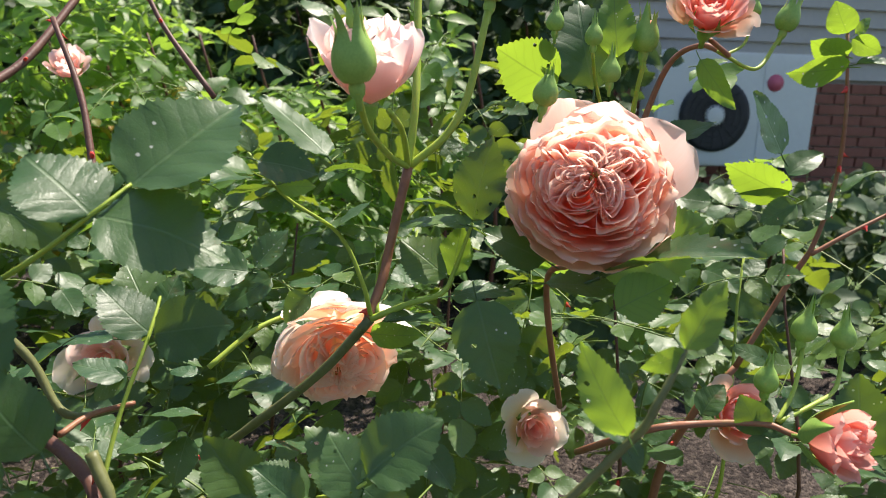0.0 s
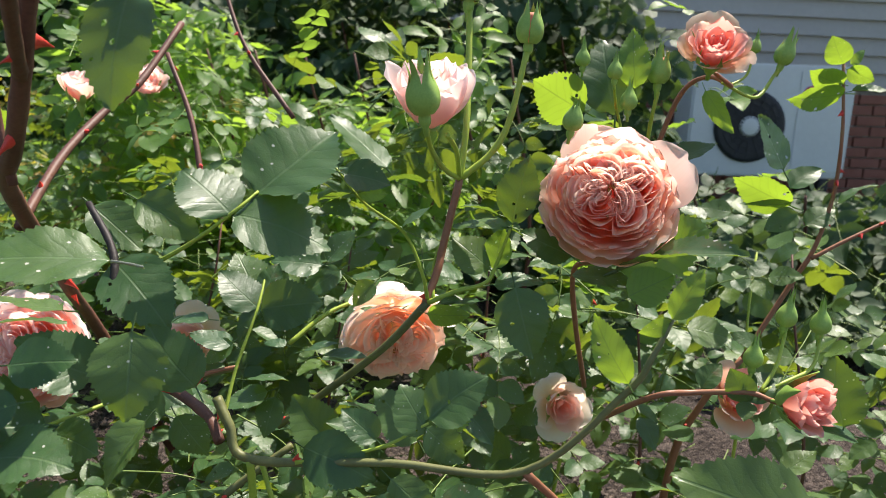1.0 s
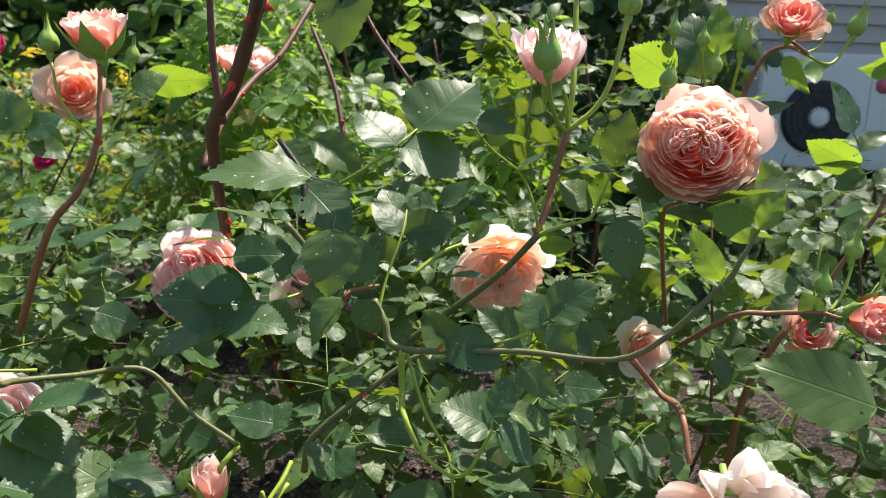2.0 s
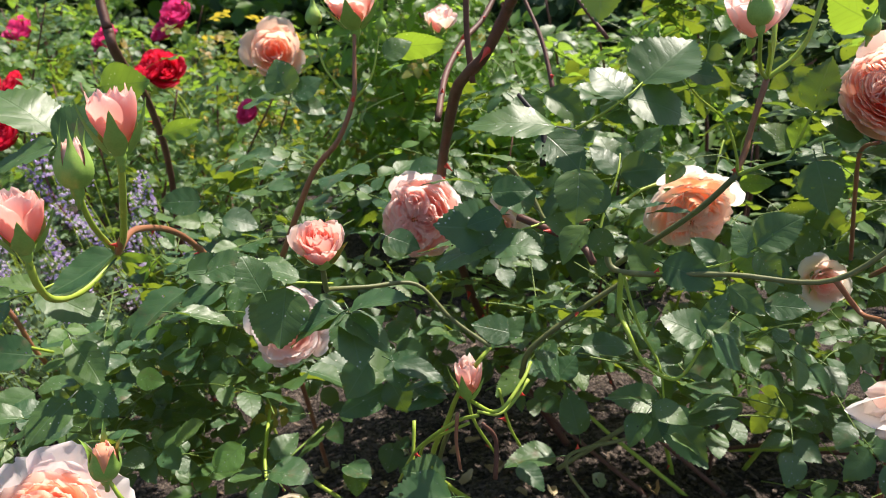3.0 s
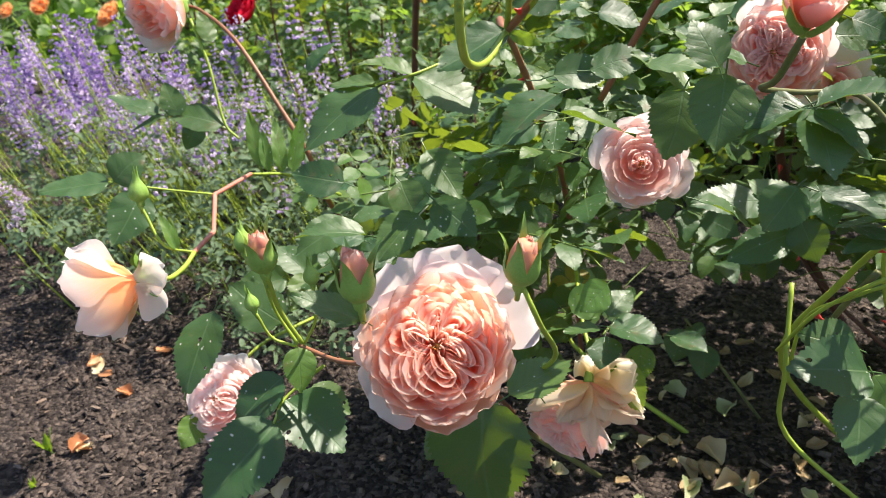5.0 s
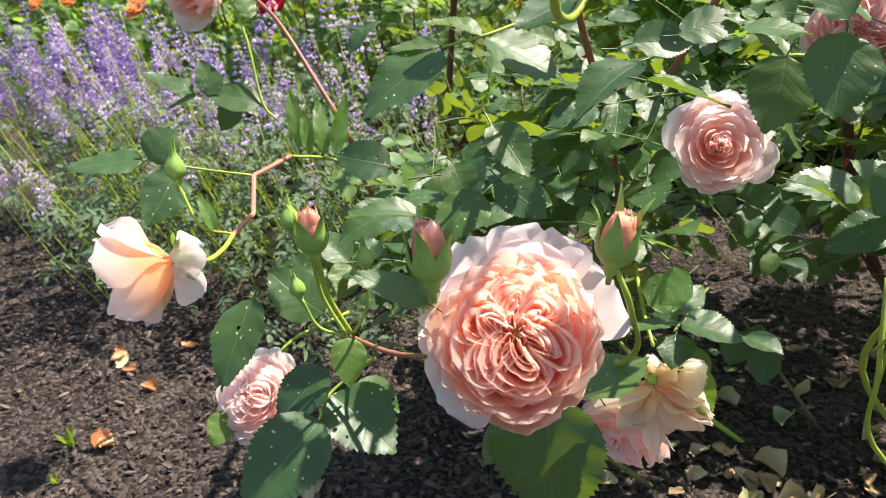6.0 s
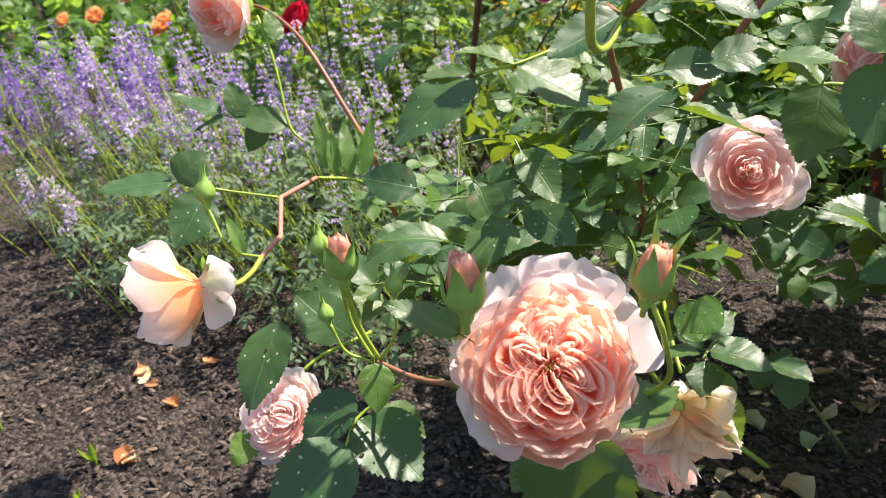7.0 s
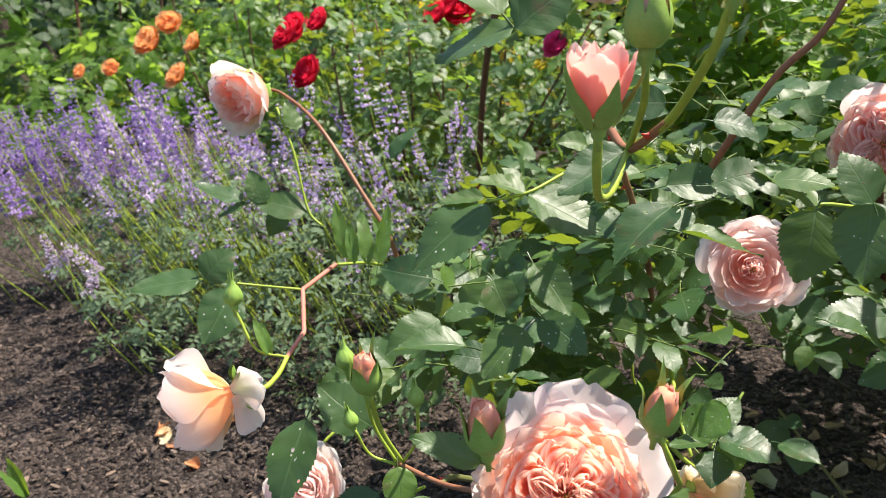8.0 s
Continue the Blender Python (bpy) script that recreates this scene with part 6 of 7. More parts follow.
leaf(lowb, (-0.359, 0.279, 0.377), (-0.344, 0.264, 0.351), 0, 0.95, True, up=0.2)
leaf(lowb, (-0.361, 0.252, 0.325), (-0.374, 0.185, 0.295), 0, 0.9, up=0.35)
leaf(lowb, (-0.372, 0.272, 0.329), (-0.316, 0.274, 0.302), 0, 1.05, up=0.35)
leaf(lowb, (-0.384, 0.282, 0.341), (-0.403, 0.241, 0.315), 0, 1.0, up=0.4)
leaf(lowb, (-0.373, 0.296, 0.324), (-0.341, 0.311, 0.306), 0, 0.9, up=0.4)
cane(lowb, [(-0.341, 0.286, 0.363), (-0.363, 0.286, 0.342), (-0.373, 0.271, 0.329), (-0.362, 0.250, 0.325)], 0.0014, 0.0009, green_stem)
leaf(lowb, (-0.228, 0.330, 0.352), (-0.212, 0.312, 0.265), 0, 1.0, up=0.65)
leaf(lowb, (-0.216, 0.345, 0.350), (-0.187, 0.384, 0.371), 0, 1.0, up=0.5)
leaf(lowb, (-0.253, 0.235, 0.451), (-0.282, 0.209, 0.471), 0, 0.62, up=0.7)
leaf(lowb, (-0.257, 0.328, 0.319), (-0.267, 0.308, 0.295), 0, 1.0, up=0.4)
# the blooms near the soil
rosette(lowb, (-0.617, 0.384, 0.172), (0.15, -0.62, 0.60), 0.046, 61, pale_pink, white, rings=24, folds=26, label="pale pink rose hanging near the soil")
leaf(lowb, (-0.632, 0.365, 0.157), (-0.626, 0.331, 0.135), 0, 0.9, True)
cane(lowb, [(-0.640, 0.421, 0.172), (-0.636, 0.464, 0.198), (-0.616, 0.540, 0.209)], 0.0018, 0.0022, green_stem)
faded = calyx(lowb, "bloom", (-0.226, 0.515, 0.265), (0.30, -0.50, -0.80), 0.018, "faded cream rose drooping and dropping petals")
fade_rng = random.Random(62)
for k in range(24):
    a = math.radians(-92 + (k / 23 - 0.5) * 170 + fade_rng.uniform(-18, 18))
    out = 0.10 + 0.55 * (k % 3) / 2
    way = Vector((0.88, 0.47, 0)) * math.cos(a) + Vector((0, 0, 1)) * math.sin(a) + Vector((0.47, -0.88, 0.1)) * out
    loose_petal(faded, (-0.225, 0.515, 0.264), way, (0.47 + fade_rng.uniform(-0.5, 0.5), -0.88, 0.5 + fade_rng.uniform(-0.3, 0.5)), fade_rng.uniform(0.036, 0.062), fade_rng.uniform(0.015, 0.024), spent if k % 3 else cream_peach, fade_rng.uniform(-0.5, 0.15), fade_rng.uniform(-0.9, 0.9), k)
for k, (a, length) in enumerate(((102, 0.040), (118, 0.034), (38, 0.054), (20, 0.048), (60, 0.034))):
    a = math.radians(a)
    way = Vector((0.88, 0.47, 0)) * math.cos(a) + Vector((0, 0, 1)) * math.sin(a) + Vector((0.47, -0.88, 0.1)) * 0.25
    loose_petal(faded, (-0.226, 0.516, 0.266), way, (0.47, -0.88, 0.3), length, length * 0.55, spent, 0.15, 0.5, 90 + k)
rosette(lowb, (-0.255, 0.524, 0.190), (-0.1, -0.70, -0.45), 0.046, 63, pale_pink, white, rings=20, folds=24, label="pale pink rose drooping to the soil")
cane(lowb, [(-0.229, 0.517, 0.300), (-0.252, 0.548, 0.315), (-0.287, 0.609, 0.329)], 0.0018, 0.0022, green_stem)
rosette(lowb, (0.118, 0.610, 0.213), (-0.2, -0.7, 0.3), 0.040, 64, apricot, blush, rings=20, folds=24, label="pink rose low at the edge of the bush")
# the rose with a leaf before it
rosette(lowb, (-0.199, 0.532, 0.478), (0.36, -0.78, 0.40), 0.0350, 66, blush, pale_pink, spin=40, guards=11, rings=24, folds=24, dome=0.0, back=5, inward=0.74, heart=0.36, label="opening blush rose with a leaf before it")
leaf(lowb, (-0.143, 0.442, 0.560), (-0.144, 0.421, 0.518), 0, 1.05, up=0.35)
leaf(lowb, (-0.146, 0.467, 0.557), (-0.184, 0.450, 0.581), 0, 0.8, up=0.6)
leaf(lowb, (-0.210, 0.398, 0.546), (-0.166, 0.424, 0.530), 0, 0.65, up=0.7)
leaf(lowb, (-0.253, 0.452, 0.556), (-0.210, 0.488, 0.563), 0, 0.6, up=0.7)
leaf(lowb, (-0.232, 0.437, 0.550), (-0.251, 0.384, 0.527), 0, 0.9)
leaf(lowb, (-0.293, 0.347, 0.571), (-0.245, 0.359, 0.549), 0, 0.95)
leaf(lowb, (-0.318, 0.338, 0.564), (-0.346, 0.287, 0.532), 0, 0.8)
leaf(lowb, (-0.294, 0.347, 0.572), (-0.324, 0.329, 0.583), 0, 0.75)
leaf(lowb, (-0.326, 0.346, 0.565), (-0.351, 0.326, 0.563), 0, 0.6)
cane(lowb, [(-0.279, 0.419, 0.584), (-0.287, 0.382, 0.578), (-0.294, 0.347, 0.572), (-0.318, 0.338, 0.565)], 0.0014, 0.0008, green_stem)
cane(lowb, [(-0.121, 0.496, 0.550), (-0.148, 0.465, 0.556), (-0.164, 0.480, 0.531)], 0.0013, 0.0012, green_stem)
leaf(lowb, (-0.391, 0.454, 0.422), (-0.375, 0.472, 0.458), 0, 0.9)
leaf(lowb, (-0.385, 0.466, 0.434), (-0.405, 0.461, 0.455), 0, 0.8)
leaf(lowb, (-0.461, 0.451, 0.441), (-0.504, 0.424, 0.453), 0, 0.9)
leaf(lowb, (-0.437, 0.429, 0.414), (-0.459, 0.377, 0.399), 0, 0.85)
leaf(lowb, (-0.435, 0.431, 0.416), (-0.400, 0.450, 0.426), 0, 0.8)
leaf(lowb, (-0.372, 0.415, 0.397), (-0.405, 0.394, 0.406), 0, 0.9)
leaf(lowb, (-0.372, 0.448, 0.406), (-0.349, 0.472, 0.419), 0, 0.9)
leaf(lowb, (-0.334, 0.464, 0.434), (-0.311, 0.477, 0.425), 0, 0.9, True)
leaf(lowb, (-0.200, 0.410, 0.393), (-0.181, 0.432, 0.409), 0, 0.95, True)
leaf(lowb, (-0.206, 0.532, 0.282), (-0.175, 0.522, 0.246), 0, 0.8, True)
leaf(lowb, (-0.100, 0.524, 0.466), (-0.140, 0.483, 0.473), 0, 0.8)
leaf(lowb, (-0.103, 0.525, 0.473), (-0.095, 0.517, 0.445), 0, 1.2)
leaf(lowb, (-0.454, 0.349, 0.337), (-0.500, 0.332, 0.373), 0, 0.9)
leaf(lowb, (-0.558, 0.434, 0.446), (-0.579, 0.445, 0.501), 0, 0.35, True)
leaf(lowb, (-0.539, 0.445, 0.440), (-0.556, 0.459, 0.493), 0, 0.35, True)
leaf(lowb, (-0.531, 0.451, 0.440), (-0.535, 0.476, 0.495), 0, 0.35, True)
leaf(lowb, (-0.550, 0.437, 0.441), (-0.564, 0.447, 0.481), 0, 0.4, True)
leaf(lowb, (-0.538, 0.475, 0.445), (-0.559, 0.476, 0.479), 0, 0.4, True)
# the upright coral buds
cup_bloom(lowb, (-0.212, 0.280, 0.634), (0.03, -0.05, 1), 0.0190, 0.040, salmon, salmon, petals=16, openness=0.16, slim=1.0, seed=70, hug=True, label="upright goblet-shaped coral rosebud")
cup_bloom(lowb, (-0.168, 0.324, 0.692), (0.02, -0.05, 1), 0.0190, 0.042, salmon, salmon, petals=16, openness=0.12, slim=1.0, seed=71, hug=True, label="upright goblet-shaped coral rosebud")
bud(lowb, (-0.208, 0.322, 0.667), (0.0, 0, 1), 0.026, 0.6, bud_pink, 72, 0.1, label="plump pink and green rosebud")
cane(lowb, [(-0.212, 0.280, 0.630), (-0.215, 0.286, 0.608), (-0.221, 0.302, 0.591), (-0.229, 0.335, 0.587), (-0.240, 0.378, 0.600)], 0.0026, 0.0024, green_stem)
cane(lowb, [(-0.168, 0.324, 0.688), (-0.180, 0.333, 0.660), (-0.206, 0.353, 0.624), (-0.240, 0.378, 0.600)], 0.0024, 0.0026, green_stem)
cane(lowb, [(-0.208, 0.322, 0.662), (-0.213, 0.334, 0.636), (-0.238, 0.374, 0.602)], 0.0021, 0.0021, green_stem)
cane(lowb, [(-0.206, 0.353, 0.624), (-0.240, 0.378, 0.600), (-0.282, 0.440, 0.598), (-0.325, 0.540, 0.560), (-0.345, 0.637, 0.474), (-0.381, 0.777, 0.342), (-0.40, 0.90, 0.04)], 0.0026, 0.0038, red_stem, 5, label="red-brown thorny stem below the buds")
leaf(lowb, (-0.241, 0.376, 0.600), (-0.262, 0.330, 0.580), 0, 0.8)
leaf(lowb, (-0.238, 0.376, 0.598), (-0.224, 0.400, 0.588), 0, 0.4, True)
leaf(lowb, (-0.382, 0.454, 0.677), (-0.436, 0.443, 0.721), 0, 1.1)
leaf(lowb, (-0.360, 0.437, 0.666), (-0.327, 0.467, 0.695), 0, 1.1)
leaf(lowb, (-0.362, 0.437, 0.668), (-0.411, 0.402, 0.647), 0, 0.85)
leaf(lowb, (-0.351, 0.486, 0.714), (-0.313, 0.508, 0.718), 0, 1.0, True)
leaf(lowb, (-0.296, 0.498, 0.671), (-0.264, 0.520, 0.683), 0, 0.6, True)
leaf(lowb, (-0.270, 0.511, 0.608), (-0.305, 0.492, 0.609), 0, 0.9)
leaf(lowb, (-0.225, 0.484, 0.602), (-0.196, 0.497, 0.596), 0, 1.0)
leaf(lowb, (-0.206, 0.433, 0.569), (-0.172, 0.455, 0.580), 0, 0.9)
leaf(lowb, (-0.175, 0.451, 0.573), (-0.135, 0.461, 0.575), 0, 1.0)
leaf(lowb, (-0.308, 0.378, 0.511), (-0.274, 0.372, 0.481), 0, 0.8)
leaf(lowb, (-0.304, 0.362, 0.467), (-0.315, 0.323, 0.444), 0, 1.0)
leaf(lowb, (-0.296, 0.370, 0.477), (-0.259, 0.370, 0.456), 0, 0.95)
leaf(lowb, (-0.349, 0.353, 0.444), (-0.385, 0.313, 0.455), 0, 0.7)
cane(lowb, [(-0.481, 0.629, 0.764), (-0.497, 0.655, 0.730), (-0.702, 0.907, 0.641), (-0.870, 1.114, 0.485), (-0.957, 1.211, 0.245)], 0.0060, 0.0075, brown_cane, 3, label="thick red-brown thorny cane")
cane(lowb, [(-0.481, 0.629, 0.764), (-0.496, 0.637, 0.802), (-0.512, 0.649, 0.853)], 0.0060, 0.0055, brown_cane, 2)
# the coral rose in the middle and its leaves
cup_bloom(lowb, (-0.068, 0.396, 0.607), (0.22, -0.42, 0.86), 0.0180, 0.034, coral, blush, petals=18, openness=0.30, slim=1.1, hip=0.5, seed=75, hug=True, label="half-open bright coral rose")
cane(lowb, [(-0.069, 0.399, 0.602), (-0.084, 0.426, 0.574), (-0.097, 0.453, 0.563), (-0.079, 0.483, 0.557), (-0.048, 0.513, 0.553), (-0.016, 0.515, 0.525), (0.018, 0.519, 0.503)], 0.0022, 0.0018, olive_stem, label="red-green flower stem")
leaf(lowb, (-0.060, 0.419, 0.562), (-0.017, 0.427, 0.581), 0, 0.9, up=0.6)
leaf(lowb, (-0.060, 0.419, 0.561), (-0.038, 0.396, 0.530), 0, 1.0, up=0.5)
leaf(lowb, (-0.064, 0.418, 0.562), (-0.092, 0.396, 0.553), 0, 0.9, up=0.6)
leaf(lowb, (-0.109, 0.409, 0.578), (-0.104, 0.388, 0.537), 0, 0.95, up=0.2)
leaf(lowb, (-0.099, 0.414, 0.585), (-0.130, 0.397, 0.599), 0, 0.9, up=0.5)
leaf(lowb, (-0.104, 0.374, 0.587), (-0.121, 0.376, 0.613), 0, 1.0)
# the closed pink bud lower down
cup_bloom(lowb, (0.003, 0.507, 0.459), (-0.02, -0.08, 1), 0.0150, 0.036, blush, blush, petals=9, openness=0.0, slim=1.6, seed=77, hug=True, label="closed pale pink rosebud")
cane(lowb, [(0.003, 0.507, 0.455), (0.034, 0.493, 0.458), (0.047, 0.519, 0.476), (0.049, 0.537, 0.486)], 0.0018, 0.0016, green_stem)
cane(lowb, [(0.018, 0.519, 0.503), (0.005, 0.511, 0.482), (-0.038, 0.563, 0.400), (-0.081, 0.642, 0.265), (0.0, 0.85, 0.05)], 0.0018, 0.0035, green_stem, 2)
leaf(lowb, (-0.066, 0.414, 0.561), (-0.024, 0.419, 0.541), 0, 0.9, up=0.6)
leaf(lowb, (-0.066, 0.414, 0.562), (-0.095, 0.386, 0.546), 0, 0.75, up=0.6)
leaf(lowb, (-0.130, 0.461, 0.480), (-0.094, 0.478, 0.465), 0, 0.9)
leaf(lowb, (-0.069, 0.496, 0.468), (-0.102, 0.488, 0.495), 0, 1.0)
leaf(lowb, (-0.069, 0.496, 0.468), (-0.053, 0.518, 0.490), 0, 1.0)
leaf(lowb, (-0.068, 0.496, 0.466), (-0.051, 0.493, 0.437), 0, 1.0)
leaf(lowb, (-0.072, 0.500, 0.454), (-0.107, 0.470, 0.440), 0, 0.9)
leaf(lowb, (-0.012, 0.488, 0.479), (-0.042, 0.466, 0.476), 0, 0.6, up=0.85)
leaf(lowb, (-0.010, 0.485, 0.471), (-0.035, 0.463, 0.461), 0, 0.6, up=0.85)
leaf(lowb, (-0.065, 0.483, 0.594), (-0.039, 0.500, 0.594), 0, 0.9)
leaf(lowb, (-0.064, 0.574, 0.564), (-0.028, 0.603, 0.574), 0, 0.7, up=0.8)
leaf(lowb, (-0.005, 0.489, 0.366), (-0.048, 0.441, 0.381), 0, 0.8, up=0.5)
leaf(lowb, (-0.009, 0.479, 0.353), (-0.000, 0.442, 0.318), 0, 1.05, up=0.4)
leaf(lowb, (-0.002, 0.489, 0.364), (0.019, 0.479, 0.341), 0, 0.9, True)
cane(lowb, [(-0.074, 0.558, 0.390), (-0.064, 0.533, 0.325), (-0.056, 0.553, 0.249), (0.025, 0.593, 0.168)], 0.0020, 0.0022, green_stem)
cane(lowb, [(0.008, 0.495, 0.440), (-0.024, 0.500, 0.416), (-0.057, 0.535, 0.371), (-0.064, 0.549, 0.304)], 0.0014, 0.0018, green_stem)
leaf(lowb, (0.064, 0.587, 0.365), (0.021, 0.558, 0.366), 0, 0.8)
leaf(lowb, (-0.178, 0.423, 0.417), (-0.187, 0.397, 0.403), 0, 0.9, True)
leaf(lowb, (-0.243, 0.451, 0.560), (-0.207, 0.477, 0.564), 0, 0.8)
leaf(lowb, (-0.399, 0.460, 0.450), (-0.373, 0.451, 0.422), 0, 1.0)
leaf(lowb, (-0.358, 0.431, 0.415), (-0.333, 0.452, 0.424), 0, 1.0)
leaf(lowb, (-0.397, 0.403, 0.411), (-0.426, 0.388, 0.421), 0, 1.0)
# the pale rose beside the catmint
cup_bloom(lowb, (-0.795, 0.540, 0.588), (0.06, -0.92, -0.16), 0.045, 0.060, blush, peach_white, petals=30, openness=0.34, slim=0.95, hip=0.35, seed=80, heart=apricot, label="pale peach rose turned aside on a thin stem")
cane(lowb, [(-0.795, 0.545, 0.586), (-0.770, 0.552, 0.580), (-0.690, 0.532, 0.552), (-0.618, 0.522, 0.485), (-0.583, 0.526, 0.434), (-0.568, 0.570, 0.327), (-0.42, 0.72, 0.03)], 0.0018, 0.0034, red_stem, 1)
cane(lowb, [(-0.694, 0.478, 0.580), (-0.670, 0.475, 0.533), (-0.647, 0.467, 0.475), (-0.631, 0.471, 0.457)], 0.0015, 0.0014, green_stem)
for (a, b, w) in (((-0.672, 0.484, 0.556), (-0.687, 0.486, 0.586), 0.8), ((-0.646, 0.466, 0.472), (-0.700, 0.432, 0.492), 0.6), ((-0.704, 0.426, 0.486), (-0.749, 0.399, 0.506), 0.8), ((-0.701, 0.427, 0.483), (-0.722, 0.404, 0.470), 0.9), ((-0.684, 0.440, 0.483), (-0.705, 0.440, 0.518), 0.8), ((-0.669, 0.450, 0.476), (-0.675, 0.432, 0.448), 0.9), ((-0.600, 0.552, 0.519), (-0.585, 0.581, 0.554), 0.5)):
    leaf(lowb, a, b, 0, w)
# thin stems low in the bush
for pts, r in (([(0.020, 0.484, 0.456), (-0.004, 0.489, 0.441), (-0.044, 0.499, 0.399), (-0.070, 0.513, 0.350)], 0.0018),
               ([(-0.015, 0.526, 0.427), (-0.037, 0.543, 0.378), (-0.053, 0.559, 0.320)], 0.0026),
               ([(0.112, 0.739, 0.308), (0.060, 0.697, 0.303), (0.055, 0.687, 0.285), (0.084, 0.687, 0.248), (0.110, 0.695, 0.204)], 0.0022),
               ([(0.008, 0.652, 0.408), (0.019, 0.648, 0.445), (0.065, 0.667, 0.489), (0.107, 0.680, 0.523)], 0.0032),
               ([(0.269, 0.857, 0.388), (0.175, 0.795, 0.361), (0.102, 0.748, 0.312), (0.035, 0.725, 0.257)], 0.0036),
               ([(0.049, 0.531, 0.472), (0.041, 0.508, 0.458), (0.032, 0.496, 0.453), (0.019, 0.485, 0.459)], 0.0016),
               ([(-0.018, 0.550, 0.453), (-0.011, 0.557, 0.406), (0.001, 0.590, 0.351)], 0.0018),
               ([(0.012, 0.563, 0.440), (0.020, 0.573, 0.397), (0.028, 0.589, 0.365)], 0.0016)):
    cane(lowb, pts, r, r * 0.8, olive_stem if r > 0.0021 else green_stem, 1)
cane(lowb, [(0.004, 0.477, 0.459), (0.003, 0.477, 0.431), (0.006, 0.479, 0.404)], 0.0018, 0.0014, red_stem, label="dry brown flower stalk")
cane(lowb, [(0.021, 0.492, 0.444), (0.030, 0.501, 0.425), (0.031, 0.499, 0.388)], 0.0018, 0.0024, brown_cane, label="withered flower stalk")
leaf(lowb, (0.064, 0.579, 0.453), (0.077, 0.594, 0.472), 0, 1.1)
leaf(lowb, (0.068, 0.581, 0.452), (0.043, 0.579, 0.481), 0, 1.0)
leaf(lowb, (0.076, 0.618, 0.471), (0.125, 0.643, 0.470), 0, 0.6)
leaf(lowb, (0.022, 0.573, 0.494), (-0.013, 0.559, 0.505), 0, 0.9)
leaf(lowb, (0.013, 0.567, 0.489), (0.029, 0.583, 0.509), 0, 0.8)
leaf(lowb, (-0.057, 0.482, 0.493), (-0.004, 0.482, 0.482), 0, 0.5, up=0.8)
leaf(lowb, (-0.040, 0.483, 0.474), (-0.004, 0.477, 0.471), 0, 0.6, up=0.8)
leaf(lowb, (-0.067, 0.456, 0.502), (-0.081, 0.438, 0.475), 0, 1.1)
leaf(lowb, (-0.057, 0.482, 0.493), (-0.043, 0.470, 0.474), 0, 1.0)
leaf(lowb, (0.035, 0.554, 0.369), (0.065, 0.542, 0.359), 0, 0.8)
leaf(lowb, (-0.017, 0.503, 0.374), (-0.054, 0.487, 0.383), 0, 1.0)
leaf(lowb, (0.071, 0.661, 0.348), (0.054, 0.671, 0.395), 0, 0.8)
leaf(lowb, (-0.192, 0.791, 0.181), (-0.184, 0.771, 0.143), 0, 1.10, up=0.5)
leaf(lowb, (-0.218, 0.801, 0.189), (-0.224, 0.781, 0.149), 0, 1.00, up=0.5)
leaf(lowb, (-0.216, 0.801, 0.193), (-0.192, 0.781, 0.203), 0, 1.00, up=0.5)
leaf(lowb, (-0.258, 0.751, 0.179), (-0.252, 0.741, 0.129), 0, 0.95, True)
cane(lowb, [(-0.192, 0.791, 0.181), (-0.218, 0.811, 0.193), (-0.12, 0.86, 0.05)], 0.0012, 0.0022, olive_stem)
leaf(lowb, (-0.199, 0.487, 0.345), (-0.153, 0.493, 0.346), 0, 1.0, up=0.4)
leaf(lowb, (-0.206, 0.483, 0.343), (-0.229, 0.459, 0.344), 0, 1.0, up=0.4)
leaf(lowb, (-0.200, 0.482, 0.338), (-0.191, 0.453, 0.326), 0, 1.0, up=0.4)
leaf(lowb, (-0.208, 0.506, 0.343), (-0.201, 0.541, 0.357), 0, 0.9, up=0.5)
leaf(lowb, (-0.173, 0.589, 0.295), (-0.137, 0.578, 0.298), 0, 1.0, up=0.4)
cane(lowb, [(-0.202, 0.482, 0.339), (-0.209, 0.535, 0.330), (-0.216, 0.612, 0.321)], 0.0011, 0.0014, petiole_mat)
foliage(lowb, 85, in_box(-0.62, -0.02, 0.52, 0.90, 0.20, 0.56, lambda x, y, z: y > 0.52 + 0.2 * (x + 0.62) and (x < -0.34 or y > 0.80 and x < -0.2) and z < 0.32 + 0.8 * (y - 0.52)), 0.044, leaf_mat_many, 111)
foliage(lowb, 26, in_box(-0.50, -0.08, 0.86, 1.05, 0.25, 0.64), 0.046, leaf_mat_many, 115)
foliage(lowb, 12, in_box(-0.66, -0.40, 0.52, 0.75, 0.2, 0.46), 0.030, fresh_mat_many, 112)
foliage(lowb, 2, in_box(-0.50, -0.25, 0.58, 0.75, 0.26, 0.42), 0.020, autumn_mat, 114, name="yellowing_foliage")
foliage(lowb, 30, in_box(-0.50, -0.12, 0.42, 0.68, 0.26, 0.54, lambda x, y, z: z < 0.33 + 0.75 * (y - 0.40) and x < -0.30), 0.050, leaf_mat_many, 117, LEAVES)
foliage(lowb, 26, in_box(-0.46, -0.16, 0.60, 0.84, 0.44, 0.66, lambda x, y, z: z < 0.46 + 0.7 * (y - 0.60) and not (x > -0.26 and y < 0.80)), 0.046, leaf_mat_many, 118, LEAVES)
foliage(lowb, 34, in_box(-0.60, -0.26, 0.47, 0.66, 0.26, 0.48, lambda x, y, z: z < 0.34 + 0.7 * (y - 0.47)), 0.040, leaf_mat_many, 116)
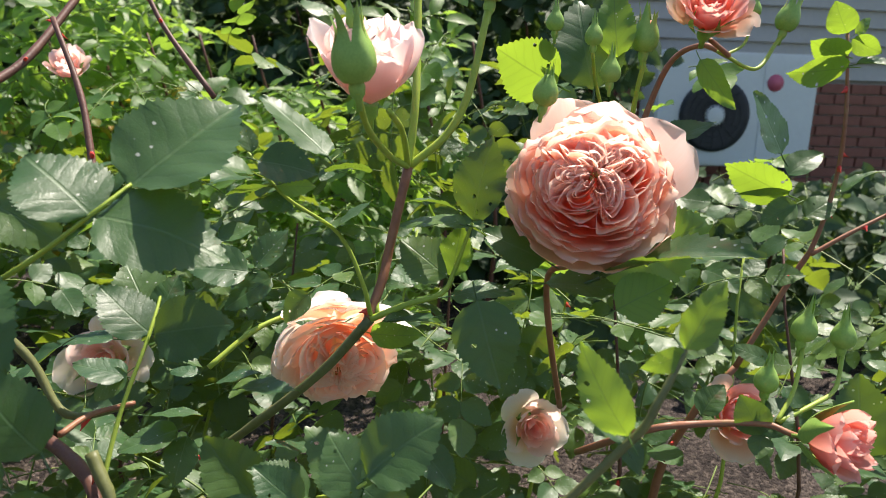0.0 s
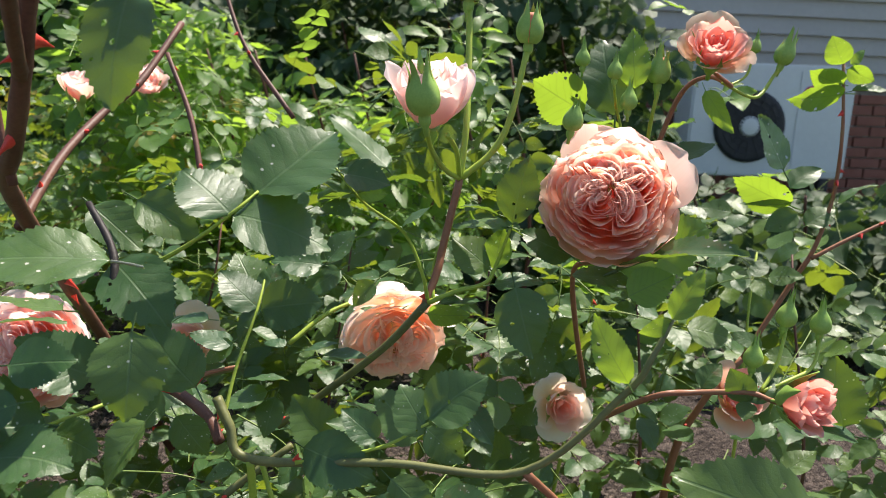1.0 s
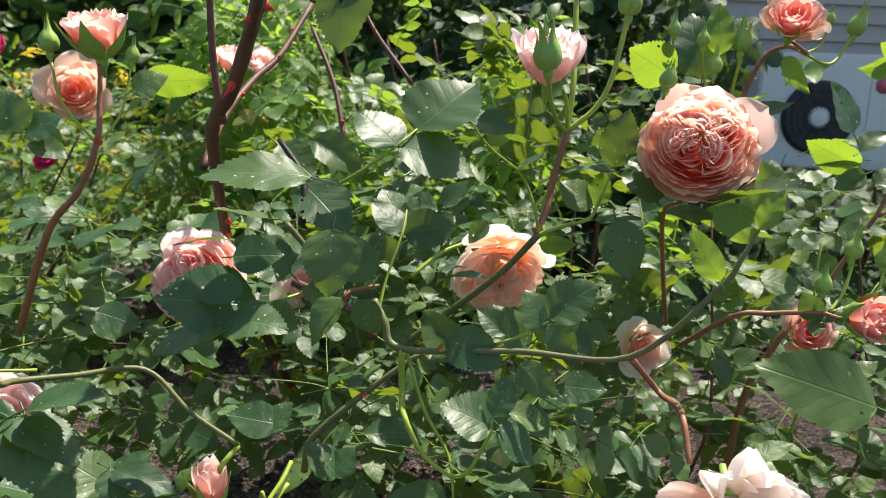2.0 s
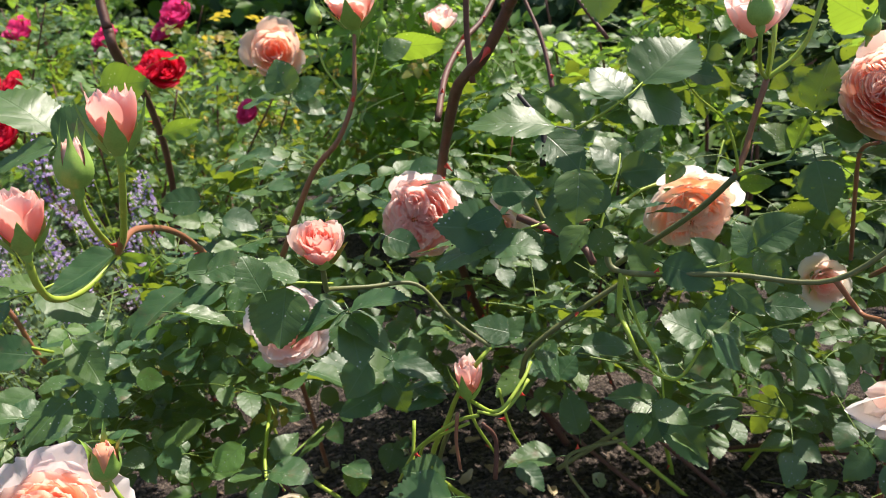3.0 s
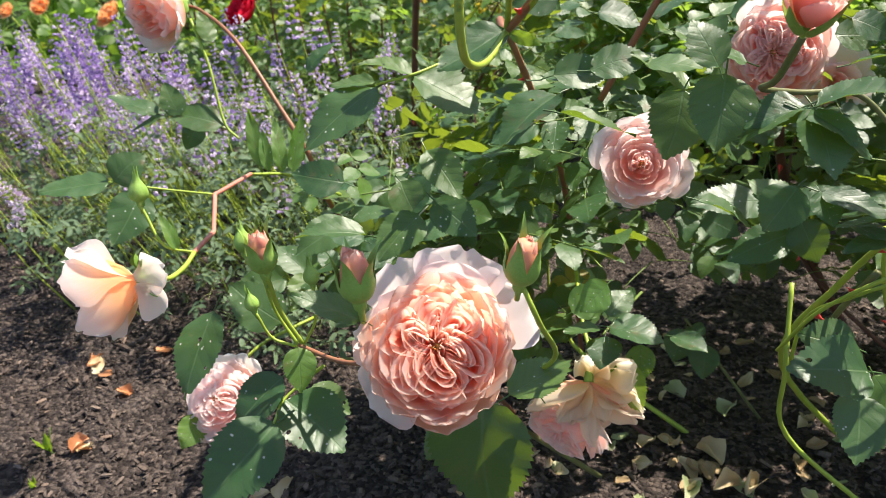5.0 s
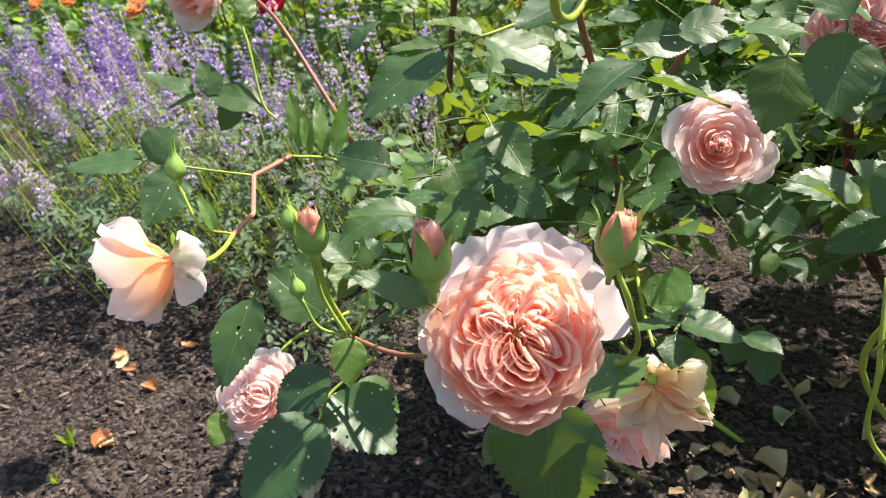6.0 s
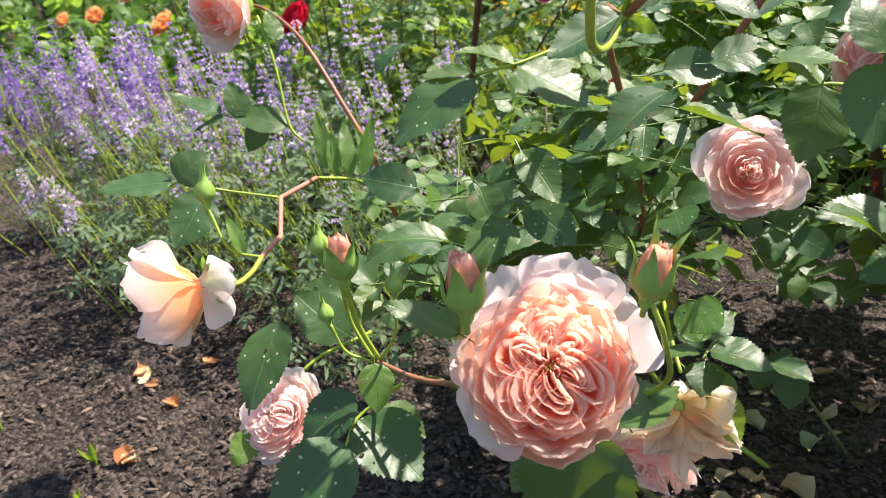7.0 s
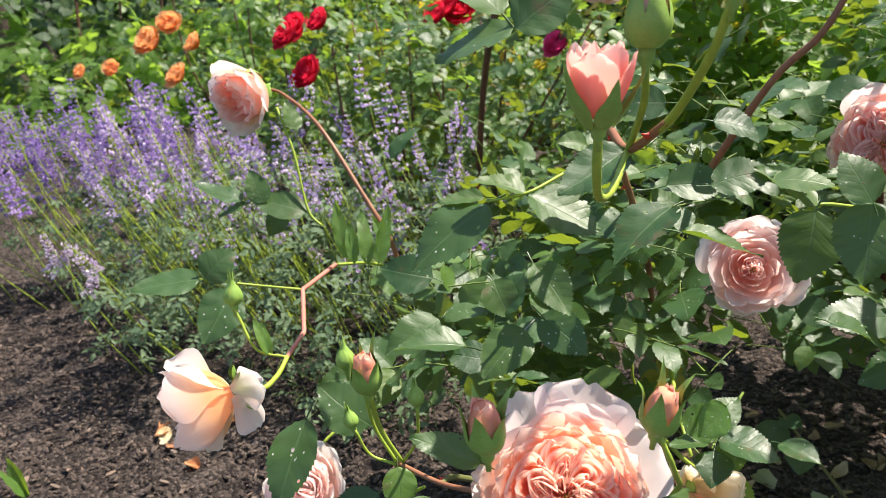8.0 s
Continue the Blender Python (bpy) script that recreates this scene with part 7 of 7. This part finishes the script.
for k in range(2):
    x = -0.45 + 0.09 * k
    cane(lowb, [(-0.2 + 0.03 * k, 0.75 + 0.04 * (k % 3), 0.03), (x, 0.72, 0.2), (x - 0.06 + 0.04 * (k % 2), 0.76, 0.46)], 0.0036, 0.0010, (brown_cane, green_stem, red_stem)[k % 3], 2)


# ---- litter on the soil ----
litter_mat = petal_material("fallen_petal", (0.45, 0.34, 0.18), (0.62, 0.52, 0.32), (0.70, 0.62, 0.42), (0.8, 0.7, 0.4), 0.25)
litter_orange = petal_material("fallen_orange_petal", (0.45, 0.18, 0.07), (0.60, 0.27, 0.12), (0.68, 0.36, 0.18), (0.8, 0.4, 0.2), 0.25)
litter_rng = random.Random(77)


def fallen(p, size, mat, label):
    broad, roll, wave = litter_rng.uniform(0.22, 0.46), litter_rng.uniform(-0.1, 0.6), litter_rng.uniform(0, 6.3)

    def at(s, v):
        w = math.sin(math.pi * min(1, 0.1 + v * 0.88)) ** 0.6 * (1 + 0.18 * math.sin(9 * v + wave + 2 * s))
        return (s * broad * w + 0.12 * math.sin(4 * v + wave), v - 0.5, roll * s * s * w + 0.3 * roll * (v - 0.5) ** 2 + 0.07 * math.sin(5 * s + 4 * v + wave))
    ob = new("fallen_petal", mesh("fallen_petal", *sheet(6, 6, at)))
    ob.data.materials.append(mat)
    z = mound(p[0], p[1]) + 0.008
    ob.matrix_basis = pose(p[0], p[1], z, litter_rng.uniform(-25, 25), litter_rng.uniform(-25, 25), litter_rng.uniform(0, 360)) @ Matrix.Diagonal((size, size, size, 1))
    return tagged(ob, label, "petal", "fallen petals")


for p in ((-0.595, 0.438, 0.016), (-0.604, 0.407, 0.019), (-0.898, 0.349, 0.012), (-1.084, 0.483, 0.011), (-0.221, 0.688, 0.090), (-0.171, 0.702, 0.101), (-0.155, 0.675, 0.103), (-0.155, 0.741, 0.105), (-0.123, 0.696, 0.103), (-0.098, 0.708, 0.092), (-0.162, 0.940, 0.069), (-0.050, 0.687, 0.090), (-0.090, 0.657, 0.085), (-0.198, 0.740, 0.084)):
    fallen(p, litter_rng.uniform(0.022, 0.036), litter_mat, "dry cream petal fallen on the soil")
for p in ((-1.114, 0.501, 0.009), (-1.051, 0.477, 0.008), (-0.899, 0.348, 0.012), (-1.091, 0.481, 0.008), (-0.974, 0.462, 0.009), (-0.908, 0.349, 0.007), (-1.030, 0.575, 0.043)):
    fallen(p, litter_rng.uniform(0.018, 0.028), litter_orange, "orange-brown petal fallen on the soil")
litter_green = petal_material("fallen_pale_leaf", (0.30, 0.36, 0.17), (0.42, 0.46, 0.27), (0.50, 0.52, 0.34), (0.6, 0.65, 0.35), 0.25)
dry_leaf = plain_material("dry_leaf", ((0.3, (0.24, 0.16, 0.08)), (0.7, (0.46, 0.34, 0.18))), 90.0, 0.8, 0.4)
for k in range(165):
    spot = (litter_rng.uniform(-0.42, 0.30), litter_rng.uniform(0.47, 1.05 if k < 120 else 0.82))
    if k % 3 == 1:
        fallen(spot, litter_rng.uniform(0.016, 0.034), litter_green, "pale grey-green leaf fallen on the soil")
    elif k % 3 == 2:
        fallen(spot, litter_rng.uniform(0.010, 0.026), litter_mat, "dry cream petal fallen on the soil")
    else:
        fallen(spot, litter_rng.uniform(0.014, 0.030), dry_leaf, "curled dry brown leaf on the soil")


def sprout(p, n, h, seed):
    rng = random.Random(seed)
    ob = thing("seedling", "small bright green seedling in the soil", "seedling", (p[0], p[1], mound(p[0], p[1])), group="seedlings")
    for k in range(n):
        d = Vector((rng.uniform(-0.6, 0.6), rng.uniform(-0.6, 0.6), 1)).normalized() * h * rng.uniform(0.7, 1.1)
        q = frame_of(d, (rng.uniform(-1, 1), -1, 0.3)).to_4x4()
        part("leaf_blade", FRESH_MESHES[k % 4], None, ob, m=q @ Matrix.Diagonal((h * 0.55, h, h, 1)))
    return ob


sprout((-0.939, 0.322, 0.001), 3, 0.035, 1)
sprout((-0.174, 0.609, 0.102), 5, 0.025, 2)
sprout((-0.881, 0.271, 0.001), 3, 0.02, 3)
sprout((-1.122, 0.279, 0.009), 2, 0.07, 4)
